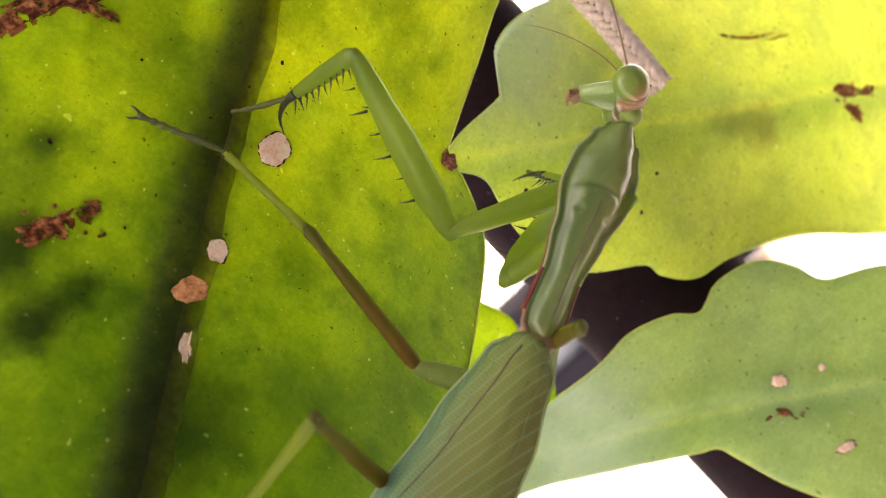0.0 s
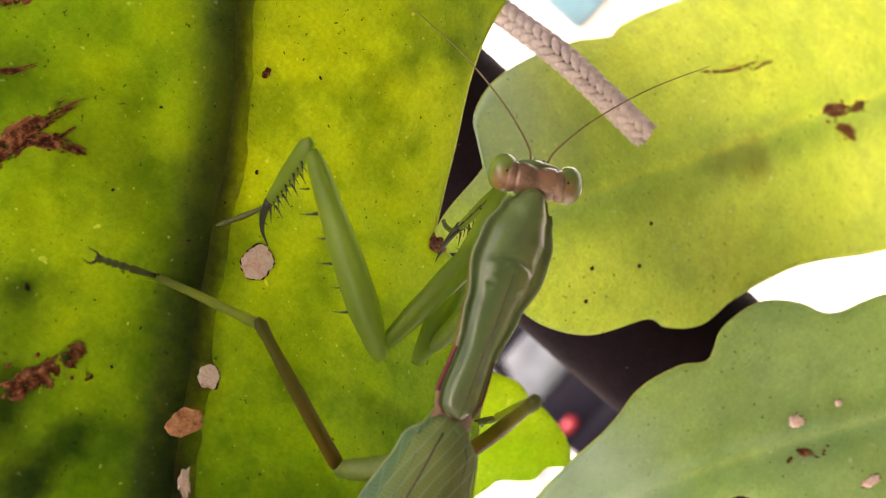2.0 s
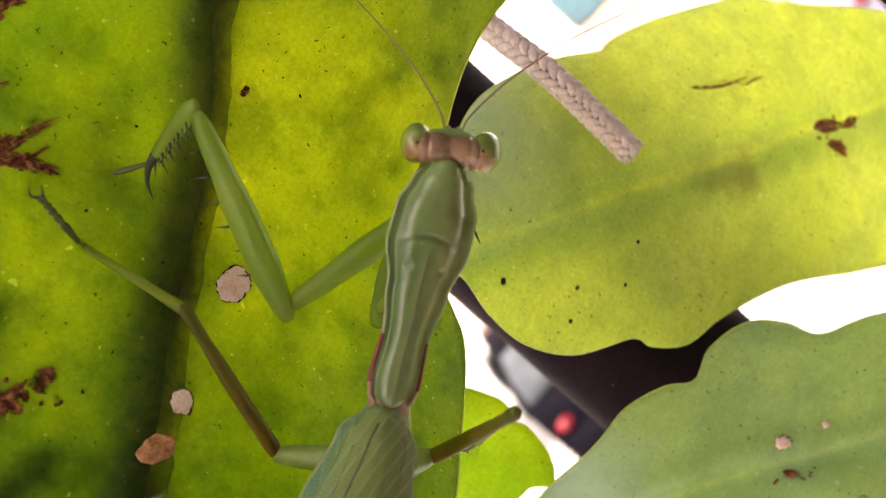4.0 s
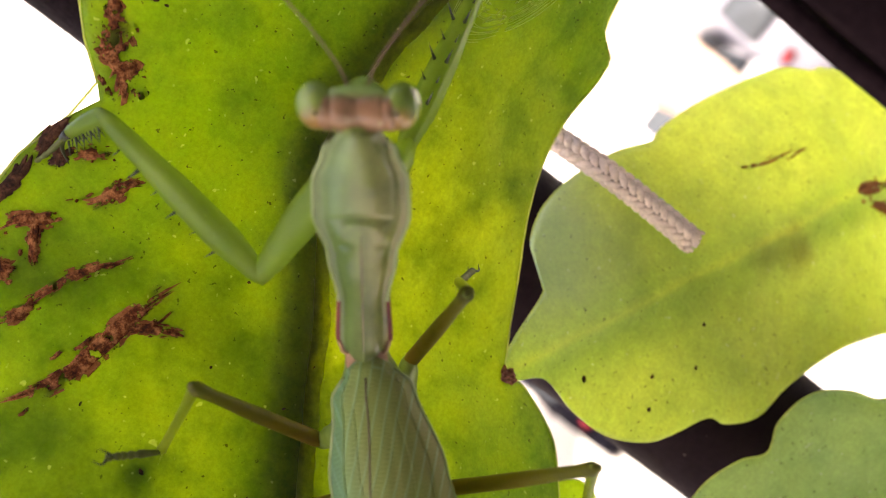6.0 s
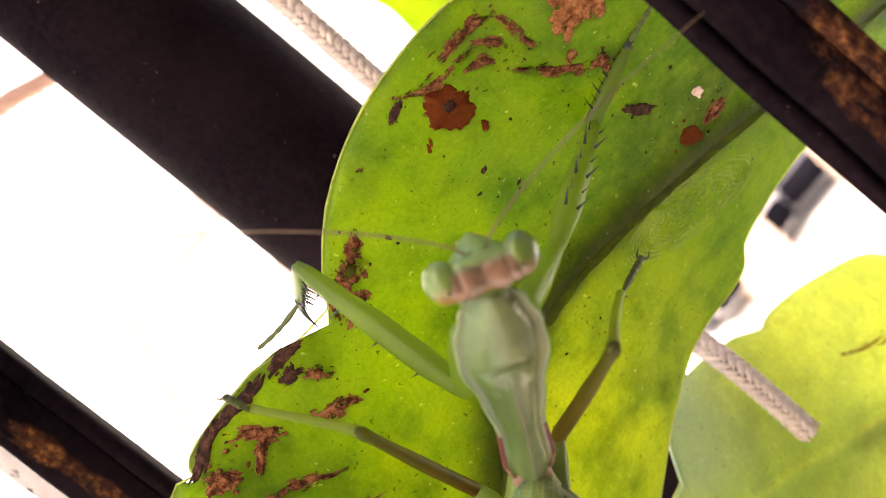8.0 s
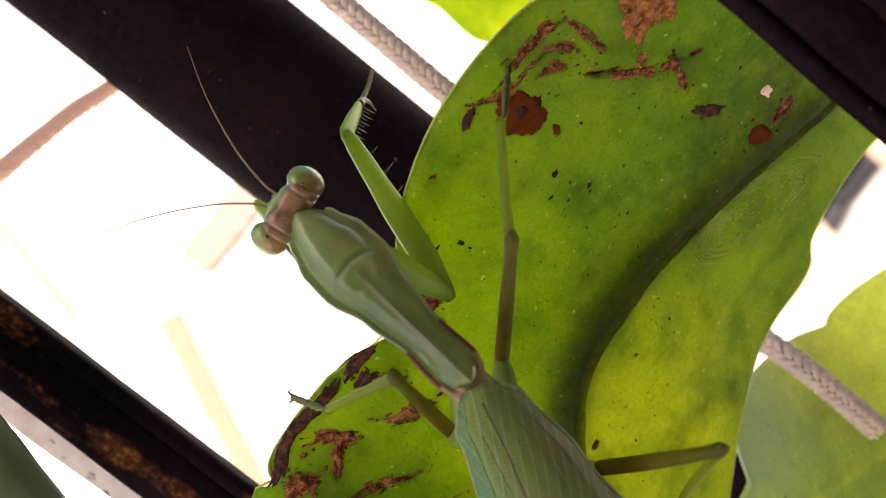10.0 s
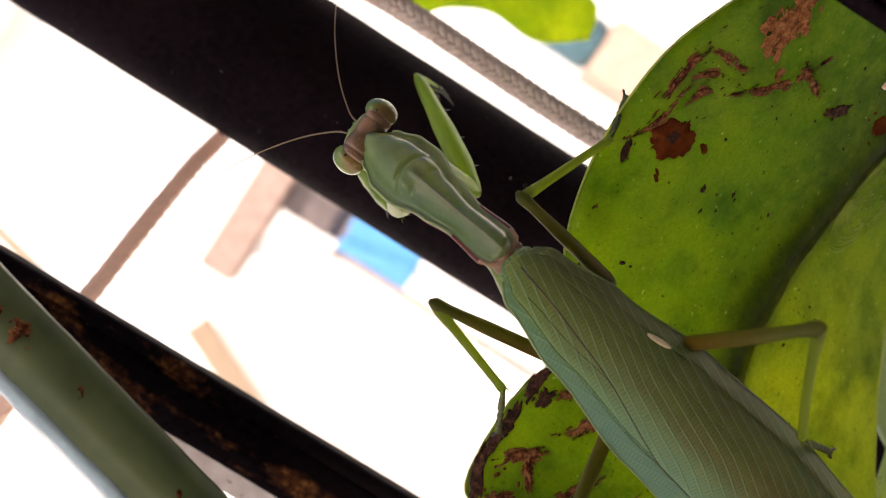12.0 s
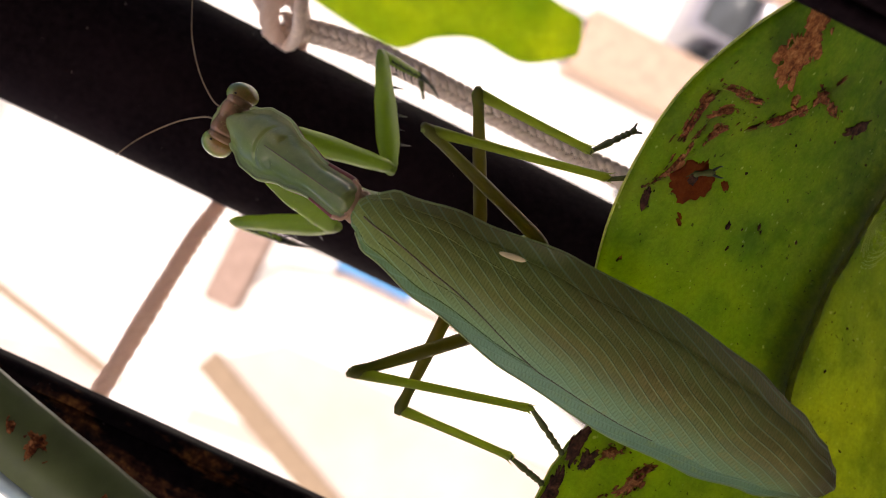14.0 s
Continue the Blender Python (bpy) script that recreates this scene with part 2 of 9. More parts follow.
CREST_OLIVE = crest_material("crest_olive", (0.12, 0.13, 0.05), (0.26, 0.25, 0.12), (1.0, 1.0, 0.5), 0.95)


def scab_material(name, pale, deep, dark, through, holes=0.0):
    m, n, l, p = material(name, 0.9)
    p.inputs["Specular IOR Level"].default_value = 0.1
    a, b = noise_tex(n, l, 1100, 5, 0.7), noise_tex(n, l, 3200, 3, 0.6, seed=4)
    c = ramp(n, l, a, [(0.36, dark), (0.48, deep), (0.62, pale)])
    l.new(mixed(n, l, ramp(n, l, b, [(0.35, (0.45,) * 3), (0.6, (0, 0, 0))]), c, dark), p.inputs["Base Color"])
    bump(n, l, p, a, 0.6, 0.0006)
    if holes:
        gaps = noise_tex(n, l, 480, 3, 0.6, seed=9)
        l.new(ramp(n, l, gaps, [(holes - 0.02, (0, 0, 0)), (holes + 0.02, (1, 1, 1))]), p.inputs["Alpha"])
    if through:
        see_through(m, p, deep, through)
    return m


SCAB_PALE = scab_material("scab_pale", (0.99, 0.84, 0.7), (0.98, 0.74, 0.58), (0.85, 0.5, 0.34), 0.0)
SCAB_BROWN = scab_material("scab_brown", (0.48, 0.2, 0.08), (0.16, 0.045, 0.015), (0.035, 0.012, 0.008), 0.0, 0.42)
SCAB_TAN = scab_material("scab_tan", (0.45, 0.19, 0.075), (0.28, 0.1, 0.035), (0.2, 0.07, 0.03), 0.0, 0.5)
SCAB_RED = scab_material("scab_red", (0.5, 0.14, 0.035), (0.4, 0.085, 0.02), (0.12, 0.03, 0.015), 0.6)
SCAB_RUST = scab_material("scab_rust", (0.55, 0.24, 0.09), (0.36, 0.13, 0.04), (0.14, 0.045, 0.02), 0.0, 0.36)
CORKY = scab_material("corky", (0.55, 0.27, 0.2), (0.34, 0.13, 0.09), (0.1, 0.04, 0.03), 0.0)
SCAB_ORANGE = scab_material("scab_orange", (0.9, 0.5, 0.25), (0.8, 0.36, 0.16), (0.4, 0.15, 0.06), 0.0)
SCAB_DARK = scab_material("scab_dark", (0.16, 0.07, 0.04), (0.07, 0.03, 0.02), (0.02, 0.012, 0.01), 0.0)


def painted_iron(name, rust, stripe=None):
    m, n, l, p = material(name, 0.45)
    p.inputs["Specular IOR Level"].default_value = 0.01
    a, b = noise_tex(n, l, 70, 6, 0.62, stretch=(1, 1, 0.35)), noise_tex(n, l, 900, 4, 0.6, seed=2)
    paint = ramp(n, l, b, [(0.3, (0.005, 0.003, 0.004)), (0.7, (0.015, 0.009, 0.011))])
    paint = mixed(n, l, ramp(n, l, noise_tex(n, l, 24, 4, 0.6, seed=11), [(0.45, (0, 0, 0)), (0.7, (0.8,) * 3)]), paint, (0.022, 0.013, 0.016))
    rusty = ramp(n, l, b, [(0.3, (0.04, 0.014, 0.01)), (0.5, (0.14, 0.05, 0.022)), (0.68, (0.46, 0.18, 0.05))])
    if stripe:
        # rust has broken out along one stripe of the face
        co, sep = n.new("ShaderNodeTexCoord"), n.new("ShaderNodeSeparateXYZ")
        l.new(co.outputs["Object"], sep.inputs[0])
        off = maths(n, l, "MULTIPLY", maths(n, l, "ABSOLUTE", maths(n, l, "SUBTRACT", sep.outputs[0], stripe[0] * CM), 0.0), 1 / (stripe[1] * CM))
        a = maths(n, l, "ADD", a, ramp(n, l, off, [(0.2, (0.1,) * 3), (1.0, (0, 0, 0))]))
    worn = ramp(n, l, a, [(rust, (0, 0, 0)), (rust + 0.09, (1, 1, 1))])
    grit = ramp(n, l, noise_tex(n, l, 1400, 2, 0.5, seed=7), [(0.76, (0, 0, 0)), (0.8, (0.8,) * 3)])
    l.new(mixed(n, l, grit, mixed(n, l, worn, paint, rusty), (0.42, 0.36, 0.34)), p.inputs["Base Color"])
    l.new(ramp(n, l, worn, [(0.0, (0.6,) * 3), (1.0, (0.9,) * 3)]), p.inputs["Roughness"])
    bump(n, l, p, mixed(n, l, 0.5, a, b), 0.35, 0.0012)
    return m


IRON_DARK = painted_iron("iron_dark", 0.67)
IRON_WORN = painted_iron("iron_worn", 0.57)
IRON_RUST = painted_iron("iron_rust", 0.565, (-3.2, 0.3))


def plain(name, colour, rough, vary=0.25, scale=60.0, through=None, coat=0.0):
    m, n, l, p = material(name, rough, coat=coat)
    f = noise_tex(n, l, scale, 5, 0.6)
    l.new(ramp(n, l, f, [(0.3, tuple(v * (1 - vary) for v in colour)), (0.7, tuple(min(1, v * (1 + vary)) for v in colour))]), p.inputs["Base Color"])
    bump(n, l, p, f, 0.15, 0.1 / scale)
    if through:
        see_through(m, p, *through)
    return m


ROPE = plain("rope", (0.84, 0.67, 0.58), 0.9, 0.25, 1500, through=((0.9, 0.75, 0.66), 0.2))
# the core is coloured dark for the shade in the gaps between yarns
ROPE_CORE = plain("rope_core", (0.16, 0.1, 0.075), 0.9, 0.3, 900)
CORD = plain("cord", (0.92, 0.83, 0.78), 0.9, 0.2, 1200, through=((1.0, 0.9, 0.84), 0.8))
CONCRETE = plain("concrete", (0.55, 0.53, 0.5), 0.9, 0.12, 6)
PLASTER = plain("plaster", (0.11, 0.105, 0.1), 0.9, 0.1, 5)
WHITEWASH = plain("whitewash", (0.82, 0.8, 0.77), 0.85, 0.06, 3)
WOOD = plain("wood", (0.34, 0.24, 0.2), 0.75, 0.3, 14)
WOOD_PALE = plain("wood_pale", (0.5, 0.37, 0.29), 0.75, 0.2, 14)


def lath_material():
    m, n, l, p = material("lath", 0.85)
    f, dots = noise_tex(n, l, 300, 5, 0.6), noise_tex(n, l, 520, 2, 0.5, stretch=(1, 1, 0.5), seed=4)
    c = ramp(n, l, f, [(0.3, (0.7, 0.58, 0.53)), (0.7, (0.9, 0.82, 0.78))])
    l.new(mixed(n, l, ramp(n, l, dots, [(0.62, (0, 0, 0)), (0.68, (0.85,) * 3)]), c, (0.05, 0.03, 0.03)), p.inputs["Base Color"])
    bump(n, l, p, f, 0.3, 0.0006)
    return m


LATH = lath_material()
RAIL = plain("rail", (0.3, 0.22, 0.15), 0.75, 0.2, 14)
WOOD_TAN = plain("wood_tan", (0.58, 0.5, 0.46), 0.8, 0.1, 1.2)
GREY_BOARD = plain("grey_board", (0.16, 0.13, 0.125), 0.8, 0.4, 5)
BLUE = plain("blue_plastic", (0.08, 0.3, 0.62), 0.5, 0.15, 10)
TEAL = plain("teal_plastic", (0.06, 0.14, 0.17), 0.5, 0.15, 10)
DARK_PLASTIC = plain("dark_plastic", (0.03, 0.028, 0.04), 0.4, 0.2, 20)
GREY_PAINT = plain("grey_paint", (0.2, 0.2, 0.24), 0.3, 0.06, 4, coat=0.6)
WHITE_PAINT = plain("white_paint", (0.72, 0.7, 0.72), 0.3, 0.05, 4, coat=0.6)
DARK_PAINT = plain("dark_paint", (0.003, 0.0025, 0.005), 0.7, 0.1, 4)
DARK_PAINT.node_tree.nodes["Principled BSDF"].inputs["Specular IOR Level"].default_value = 0.06
CAR_GLASS = plain("car_glass", (0.07, 0.08, 0.09), 0.12, 0.3, 4)
CAR_GLASS.node_tree.nodes["Principled BSDF"].inputs["Specular IOR Level"].default_value = 0.12
RED_PLASTIC = plain("red_plastic", (0.16, 0.004, 0.01), 0.3, 0.1, 30)
BLADE_GREEN = plain("blade_green", (0.11, 0.14, 0.055), 0.42, 0.3, 130, through=((0.25, 0.4, 0.1), 0.15))
# the keeled leaf's lit face: its light is put into this pale blue
BLADE_BLUE = plain("blade_blue", (0.3, 0.4, 0.42), 0.38, 0.25, 160)
SILK = plain("silk", (0.5, 0.56, 0.26), 0.4, 0.2, 900, through=((0.85, 0.92, 0.36), 0.72))


# ---- mesh helpers; all shapes are given in centimetres ----
def link(name, bm, mat, parent=None, label="", smooth=True):
    me = bpy.data.meshes.new(name)
    for v in bm.verts:
        v.co *= CM
    bmesh.ops.recalc_face_normals(bm, faces=bm.faces)
    for f in bm.faces:
        f.smooth = smooth
    bm.to_mesh(me)
    bm.free()
    me.materials.append(mat)
    ob = new(name, me)
    if parent is not None:
        ob.parent = parent
    if label:
        ob["label"] = label
    return ob


def part(name, bm, mat, parent, label="", smooth=True):
    """One mesh object under a thing or under a part."""
    return link(name, bm, mat, parent, label, smooth)


def curve_through(points, count):
    """A smooth curve through the points, at even steps of its length."""
    pts = [Vector(p) for p in points]
    pts = [pts[0] * 2 - pts[1]] + pts + [pts[-1] * 2 - pts[-2]]
    fine = []
    for i in range(1, len(pts) - 2):
        a, b, c, d = pts[i - 1:i + 3]
        for k in range(24):
            t = k / 24
            fine.append(0.5 * (2 * b + (c - a) * t + (2 * a - 5 * b + 4 * c - d) * t * t + (3 * b - a - 3 * c + d) * t ** 3))
    fine.append(pts[-2])
    run = [0.0]
    for a, b in zip(fine, fine[1:]):
        run.append(run[-1] + (b - a).length)
    out, j = [], 0
    for i in range(count):
        want = run[-1] * i / (count - 1)
        while j < len(run) - 2 and run[j + 1] < want:
            j += 1
        s = (want - run[j]) / max(1e-9, run[j + 1] - run[j])
        out.append(fine[j].lerp(fine[j + 1], min(1, max(0, s))))
    return out


def loft(bm, rings, closed_ends=True):
    """Joins rings of equally many places into a skin."""
    made = [[bm.verts.new(p) for p in ring] for ring in rings]
    for a, b in zip(made, made[1:]):
        for i in range(len(a)):
            j = (i + 1) % len(a)
            bm.faces.new((a[i], a[j], b[j], b[i]))
    if closed_ends:
        bm.faces.new(made[0][::-1])
        bm.faces.new(made[-1])
    return bm


def tube(bm, path, radius, sides=8, flat=1.0):
    """A round rod along a path; radius is a number or a function of 0..1."""
    path = [Vector(p) for p in path]
    way = (path[1] - path[0]).normalized()
    side = way.orthogonal().normalized()
    rings = []
    for i, p in enumerate(path):
        ahead = (path[min(i + 1, len(path) - 1)] - path[max(i - 1, 0)]).normalized()
        side = (side - ahead * side.dot(ahead)).normalized()
        up = ahead.cross(side)
        r = radius(i / (len(path) - 1)) if callable(radius) else radius
        rings.append([p + (side * math.cos(a) + up * math.sin(a) * flat) * r for a in (2 * math.pi * k / sides for k in range(sides))])
    return loft(bm, rings)


def box(bm, lo, hi, bevel=0.0):
    made = bmesh.ops.create_cube(bm, size=1.0)["verts"]
    lo, hi = Vector(lo), Vector(hi)
    for v in made:
        v.co = Vector([(lo[i] + hi[i]) / 2 + v.co[i] * (hi[i] - lo[i]) for i in range(3)])
    if bevel:
        edges = {e for v in made for e in v.link_edges}
        bmesh.ops.bevel(bm, geom=list(edges), offset=bevel, segments=2, affect="EDGES")
    return bm


def ball(bm, centre, radii, rings=14, turn=None):
    m = Matrix.LocRotScale(Vector(centre), turn, Vector(radii))
    bmesh.ops.create_uvsphere(bm, u_segments=rings * 2, v_segments=rings, radius=1.0, matrix=m)
    return bm


def profile_bar(bm, outline, z0, z1, steps=40, rough=0.0):
    """A vertical bar with the given outline in x and y."""
    rings = []
    for k in range(steps + 1):
        z = z0 + (z1 - z0) * k / steps
        rings.append([Vector((x + rough * noise.noise((x * 3, y * 3, z * 1.3)), y + rough * noise.noise((y * 3 + 9, x * 3, z * 1.3)), z)) for x, y in outline])
    return loft(bm, rings)


# ---- the setting ----
def setting(name, bm, mat, label, category, smooth=False):
    return tagged(link(name, bm, mat, smooth=smooth), label, category, kind="structure")


setting("ground", box(bmesh.new(), (-60000, -60000, -434), (60000, 60000, -432)), CONCRETE, "pale sunlit concrete yard beyond the grille", "ground")
setting("floor", box(bmesh.new(), (-60, -75, -122), (162, 22, -110)), CONCRETE, "plain concrete balcony floor behind the grille", "floor")
# unseen walls and eave, added to block the sun and dim the camera's side
setting("shade_wall_south", box(bmesh.new(), (-60, -75, -432), (162, -63, 130)), PLASTER, "unseen plain dark grey wall, added to block sun and front light", "wall")
setting("shade_wall_east", box(bmesh.new(), (150, -75, -110), (162, 24, 130)), PLASTER, "unseen plain dark grey side wall, added to cut side light", "wall")
setting("ceiling", box(bmesh.new(), (-60, -75, 130.4), (162, -57, 142)), PLASTER, "unseen plain grey eave, added to limit the sky light", "ceiling")


# ---- the iron grille: a round post and two angle bars, upright ----
def iron_post():
    thing = tagged(new("iron_post"), "round dark-painted iron post with faint rust, upright", "post")
    outline = [(2.19 + 1.53 * math.cos(a), 16.8 + 1.53 * math.sin(a)) for a in (2 * math.pi * k / 40 for k in range(40))]
    part("shaft", profile_bar(bmesh.new(), outline, -110, 130, 260, 0.02), IRON_DARK, thing)
    return thing


def angle_bar(x0, x1, y, deep, mat, label, flange=0.16, bead=True):
    thing = tagged(new("angle_bar"), label, "bar", "grille bars")
    face = [(x0, y), (x0 + 0.05, y - 0.05), (x1 - 0.05, y - 0.05), (x1, y), (x1, y + flange), (x0, y + flange)]
    part("face", profile_bar(bmesh.new(), face, -110, 130, 260, 0.015), mat, thing)
    side = [(x1 + 0.004, y - 0.05), (x1 + flange, y + 0.02), (x1 + flange, y + deep), (x1 + 0.004, y + deep)]
    part("flange", profile_bar(bmesh.new(), side, -110, 130, 260, 0.012), mat, thing)
    if not bead:
        return thing
    lip = [(x0 - 0.004 - 0.11 + 0.1 * math.cos(a), y + 0.1 + 0.1 * math.sin(a)) for a in (2 * math.pi * k / 10 for k in range(10))]
    part("weld_bead", profile_bar(bmesh.new(), lip, -110, 130, 260, 0.03), mat, thing)
    return thing


iron_post()
angle_bar(5.08, 5.66, 7.75, 1.0, IRON_WORN, "dark iron angle bar with a rusty brown edge", 0.3)
angle_bar(-3.5, -2.7, 13.55, 0.5, IRON_RUST, "dark iron angle bar with orange rust patches", 0.2, False)


def pale_lath():
    thing = tagged(new("wooden_lath"), "thin pale weathered lath fixed behind the rusty bar", "lath")
    part("strip", profile_bar(bmesh.new(), [(-4.02, 14.2), (-3.7, 14.2), (-3.7, 14.5), (-4.02, 14.5)], -110, 130, 200, 0.03), LATH, thing, smooth=False)


pale_lath()


# ---- the plant: flat, lobed stems of a leaf cactus ----
from mathutils.bvhtree import BVHTree

FACES = {}


def deep_main(x, z):
    """Distance of the large leaf's face for a place across and up."""
    xs, zs = max(x, -3.4), max(z, -2.6)
    y = 11.75 + 0.616 * xs - 0.261 * zs - 0.0364 * xs * xs - 0.1358 * xs * zs + 0.0166 * zs * zs
    return y + 0.55 * (x - xs) * 1.2 + 0.25 * (zs - z)


def deep_side(x, z):
    above = max(0.0, z + 0.95 + 0.63 * (x - 0.86) - 0.4)
    return 12.34 + 0.499 * x - 0.174 * z + 0.13 * above * above


def deep_low(x, z):
    return 14.0 + 0.05 * x + 0.03 * (z + 6) + 0.04 * (x - 2) ** 2 * 0.3


def flat_curve(points, count):
    return [Vector((p.x, p.y)) for p in curve_through([(a, b, 0) for a, b in points], count)]


def cladode(label, rib, upper, lower, deep, mat, thick=0.22, fold=0.1, rib_width=0.46, rib_high=0.24, steps=220, across=26, seed=0.0, crest=None):
    """A flat cactus stem: a skin between two lobed margins, folded a little along its midrib."""
    thing = tagged(new("cactus_leaf"), label, "leaf", "leaves of the cactus")
    spine = flat_curve(rib, steps)
    edges = []
    for margin in (upper, lower):
        m = flat_curve(margin, 700)
        at, far = [], 0.0
        for p in m:
            k = min(range(steps), key=lambda i: (spine[i] - p).length_squared)
            far = max(far, k)
            at.append(far)
        out, j = [], 0
        for i in range(steps):
            while j < len(at) - 1 and at[j] < i:
                j += 1
            a = max(0, j - 1)
            s = 1.0 if at[j] == at[a] else (i - at[a]) / (at[j] - at[a])
            out.append(m[a].lerp(m[j], min(1, max(0, s))))
        edges.append(out)

    def place(i, v, off):
        edge = edges[0][i] if v > 0 else edges[1][i]
        p = spine[i].lerp(edge, abs(v))
        wave = 0.12 * noise.noise((p.x * 0.55 + seed, p.y * 0.55, seed)) + 0.035 * noise.noise((p.x * 1.9, p.y * 1.9, seed + 4))
        body = math.sqrt(max(0.0, 1 - abs(v) ** 6))
        ridge = math.exp(-((abs(v) * (edge - spine[i]).length) / 0.2) ** 2)
        y = deep(p.x, p.y) + wave - fold * abs(v) + off * (thick / 2 * (0.35 + 0.65 * body) * (0.12 if abs(v) == 1 else 1) + 0.14 * ridge)
        return Vector((p.x, y, p.y))

    rows = [k / across for k in range(-across, across + 1)]
    bm = bmesh.new()
    sheets = [[[bm.verts.new(place(i, v, off)) for v in rows] for i in range(steps)] for off in (-1, 1)]
    for s in sheets:
        for i in range(steps - 1):
            for k in range(len(rows) - 1):
                bm.faces.new((s[i][k], s[i][k + 1], s[i + 1][k + 1], s[i + 1][k]))
    f, b = sheets
    rim = [(i, 0) for i in range(steps)] + [(steps - 1, k) for k in range(1, len(rows))]
    rim += [(i, len(rows) - 1) for i in range(steps - 2, -1, -1)] + [(0, k) for k in range(len(rows) - 2, 0, -1)]
    for (i, k), (i2, k2) in zip(rim, rim[1:] + rim[:1]):
        bm.faces.new((f[i][k], f[i2][k2], b[i2][k2], b[i][k]))
    FACES[thing.name] = BVHTree.FromBMesh(bm)
    part("blade", bm, mat, thing)
    # the backlit edge's bright line, built as a pale tube
    for v in (-1.0, 1.0):
        part("rim", tube(bmesh.new(), [place(i, v, 0.0) for i in range(0, steps, 2)], 0.015, 5), LEAF_RIM, thing, "thin pale rim for the bright backlit edge")
    def skins(q):
        """The near and the far face of the blade at a place across and up."""
        near = FACES[thing.name].ray_cast(Vector((q.x, -20, q.y)), Vector((0, 1, 0)))[0]
        far = FACES[thing.name].ray_cast(Vector((q.x, 60, q.y)), Vector((0, -1, 0)))[0]
        return (near.y, far.y) if near and far else None

    def strip(first, w_of, shift, near_of, far_of):
        rings = []
        for i in range(first, steps - 4):
            s = i / (steps - 1)
            way = (spine[i + 1] - spine[i - 1]).normalized()
            nrm = Vector((-way.y, way.x))
            w, tops, backs = w_of(s), [], []
            for k in range(13):
                a = k / 12 * 2 - 1
                q = spine[i] + nrm * (a * w + shift * w)
                faces = skins(q)
                if not faces:
                    break
                tops.append(Vector((q.x, near_of(faces, a, q), q.y)))
                backs.append(Vector((q.x, far_of(faces, a, q), q.y)))
            else:
                rings.append(tops + backs[::-1])
        return loft(bmesh.new(), rings)

    if rib_width:
        part("midrib", strip(2, lambda s: rib_width * (1.4 - 0.45 * s) * (1 + 0.14 * noise.noise((s * 14, seed, 1))), 0.15,
                             lambda f, a, q: min(f[1] - 0.01, f[0] + 0.02 + 0.05 * min(0, a) ** 2 + 0.11 * max(0, a) ** 2),
                             lambda f, a, q: f[1] + rib_high * (1 - a * a) ** 1.2 * (1 + 0.25 * noise.noise((q.x * 3, q.y * 3, 2))) + 0.002), RIB, thing, "thick dark olive midrib")
    if crest:
        # the raised, rough crest of the midrib on the near face
        cmat, w0, shift, note = crest
        part("rib_crest", strip(3, lambda s: w0 * (1.25 - 0.7 * s) * (1 + 0.2 * noise.noise((s * 24, seed, 7)) + 0.1 * noise.noise((s * 110, seed, 3))), shift,
                                lambda f, a, q: f[0] + 0.002 - 0.014 * (1 - a * a) - 0.006 * (1 - a * a) * noise.noise((q.x * 9, q.y * 9, seed)),
                                lambda f, a, q: f[0] + 0.012), cmat, thing, note)
    return thing


def on_face(leaf, x, z, lift):
    """The place on a leaf's near face, straight ahead."""
    hit = FACES[leaf.name].ray_cast(Vector((x, 0, z)), Vector((0, 1, 0)))[0]
    return Vector((x, hit.y - lift, z)) if hit else None


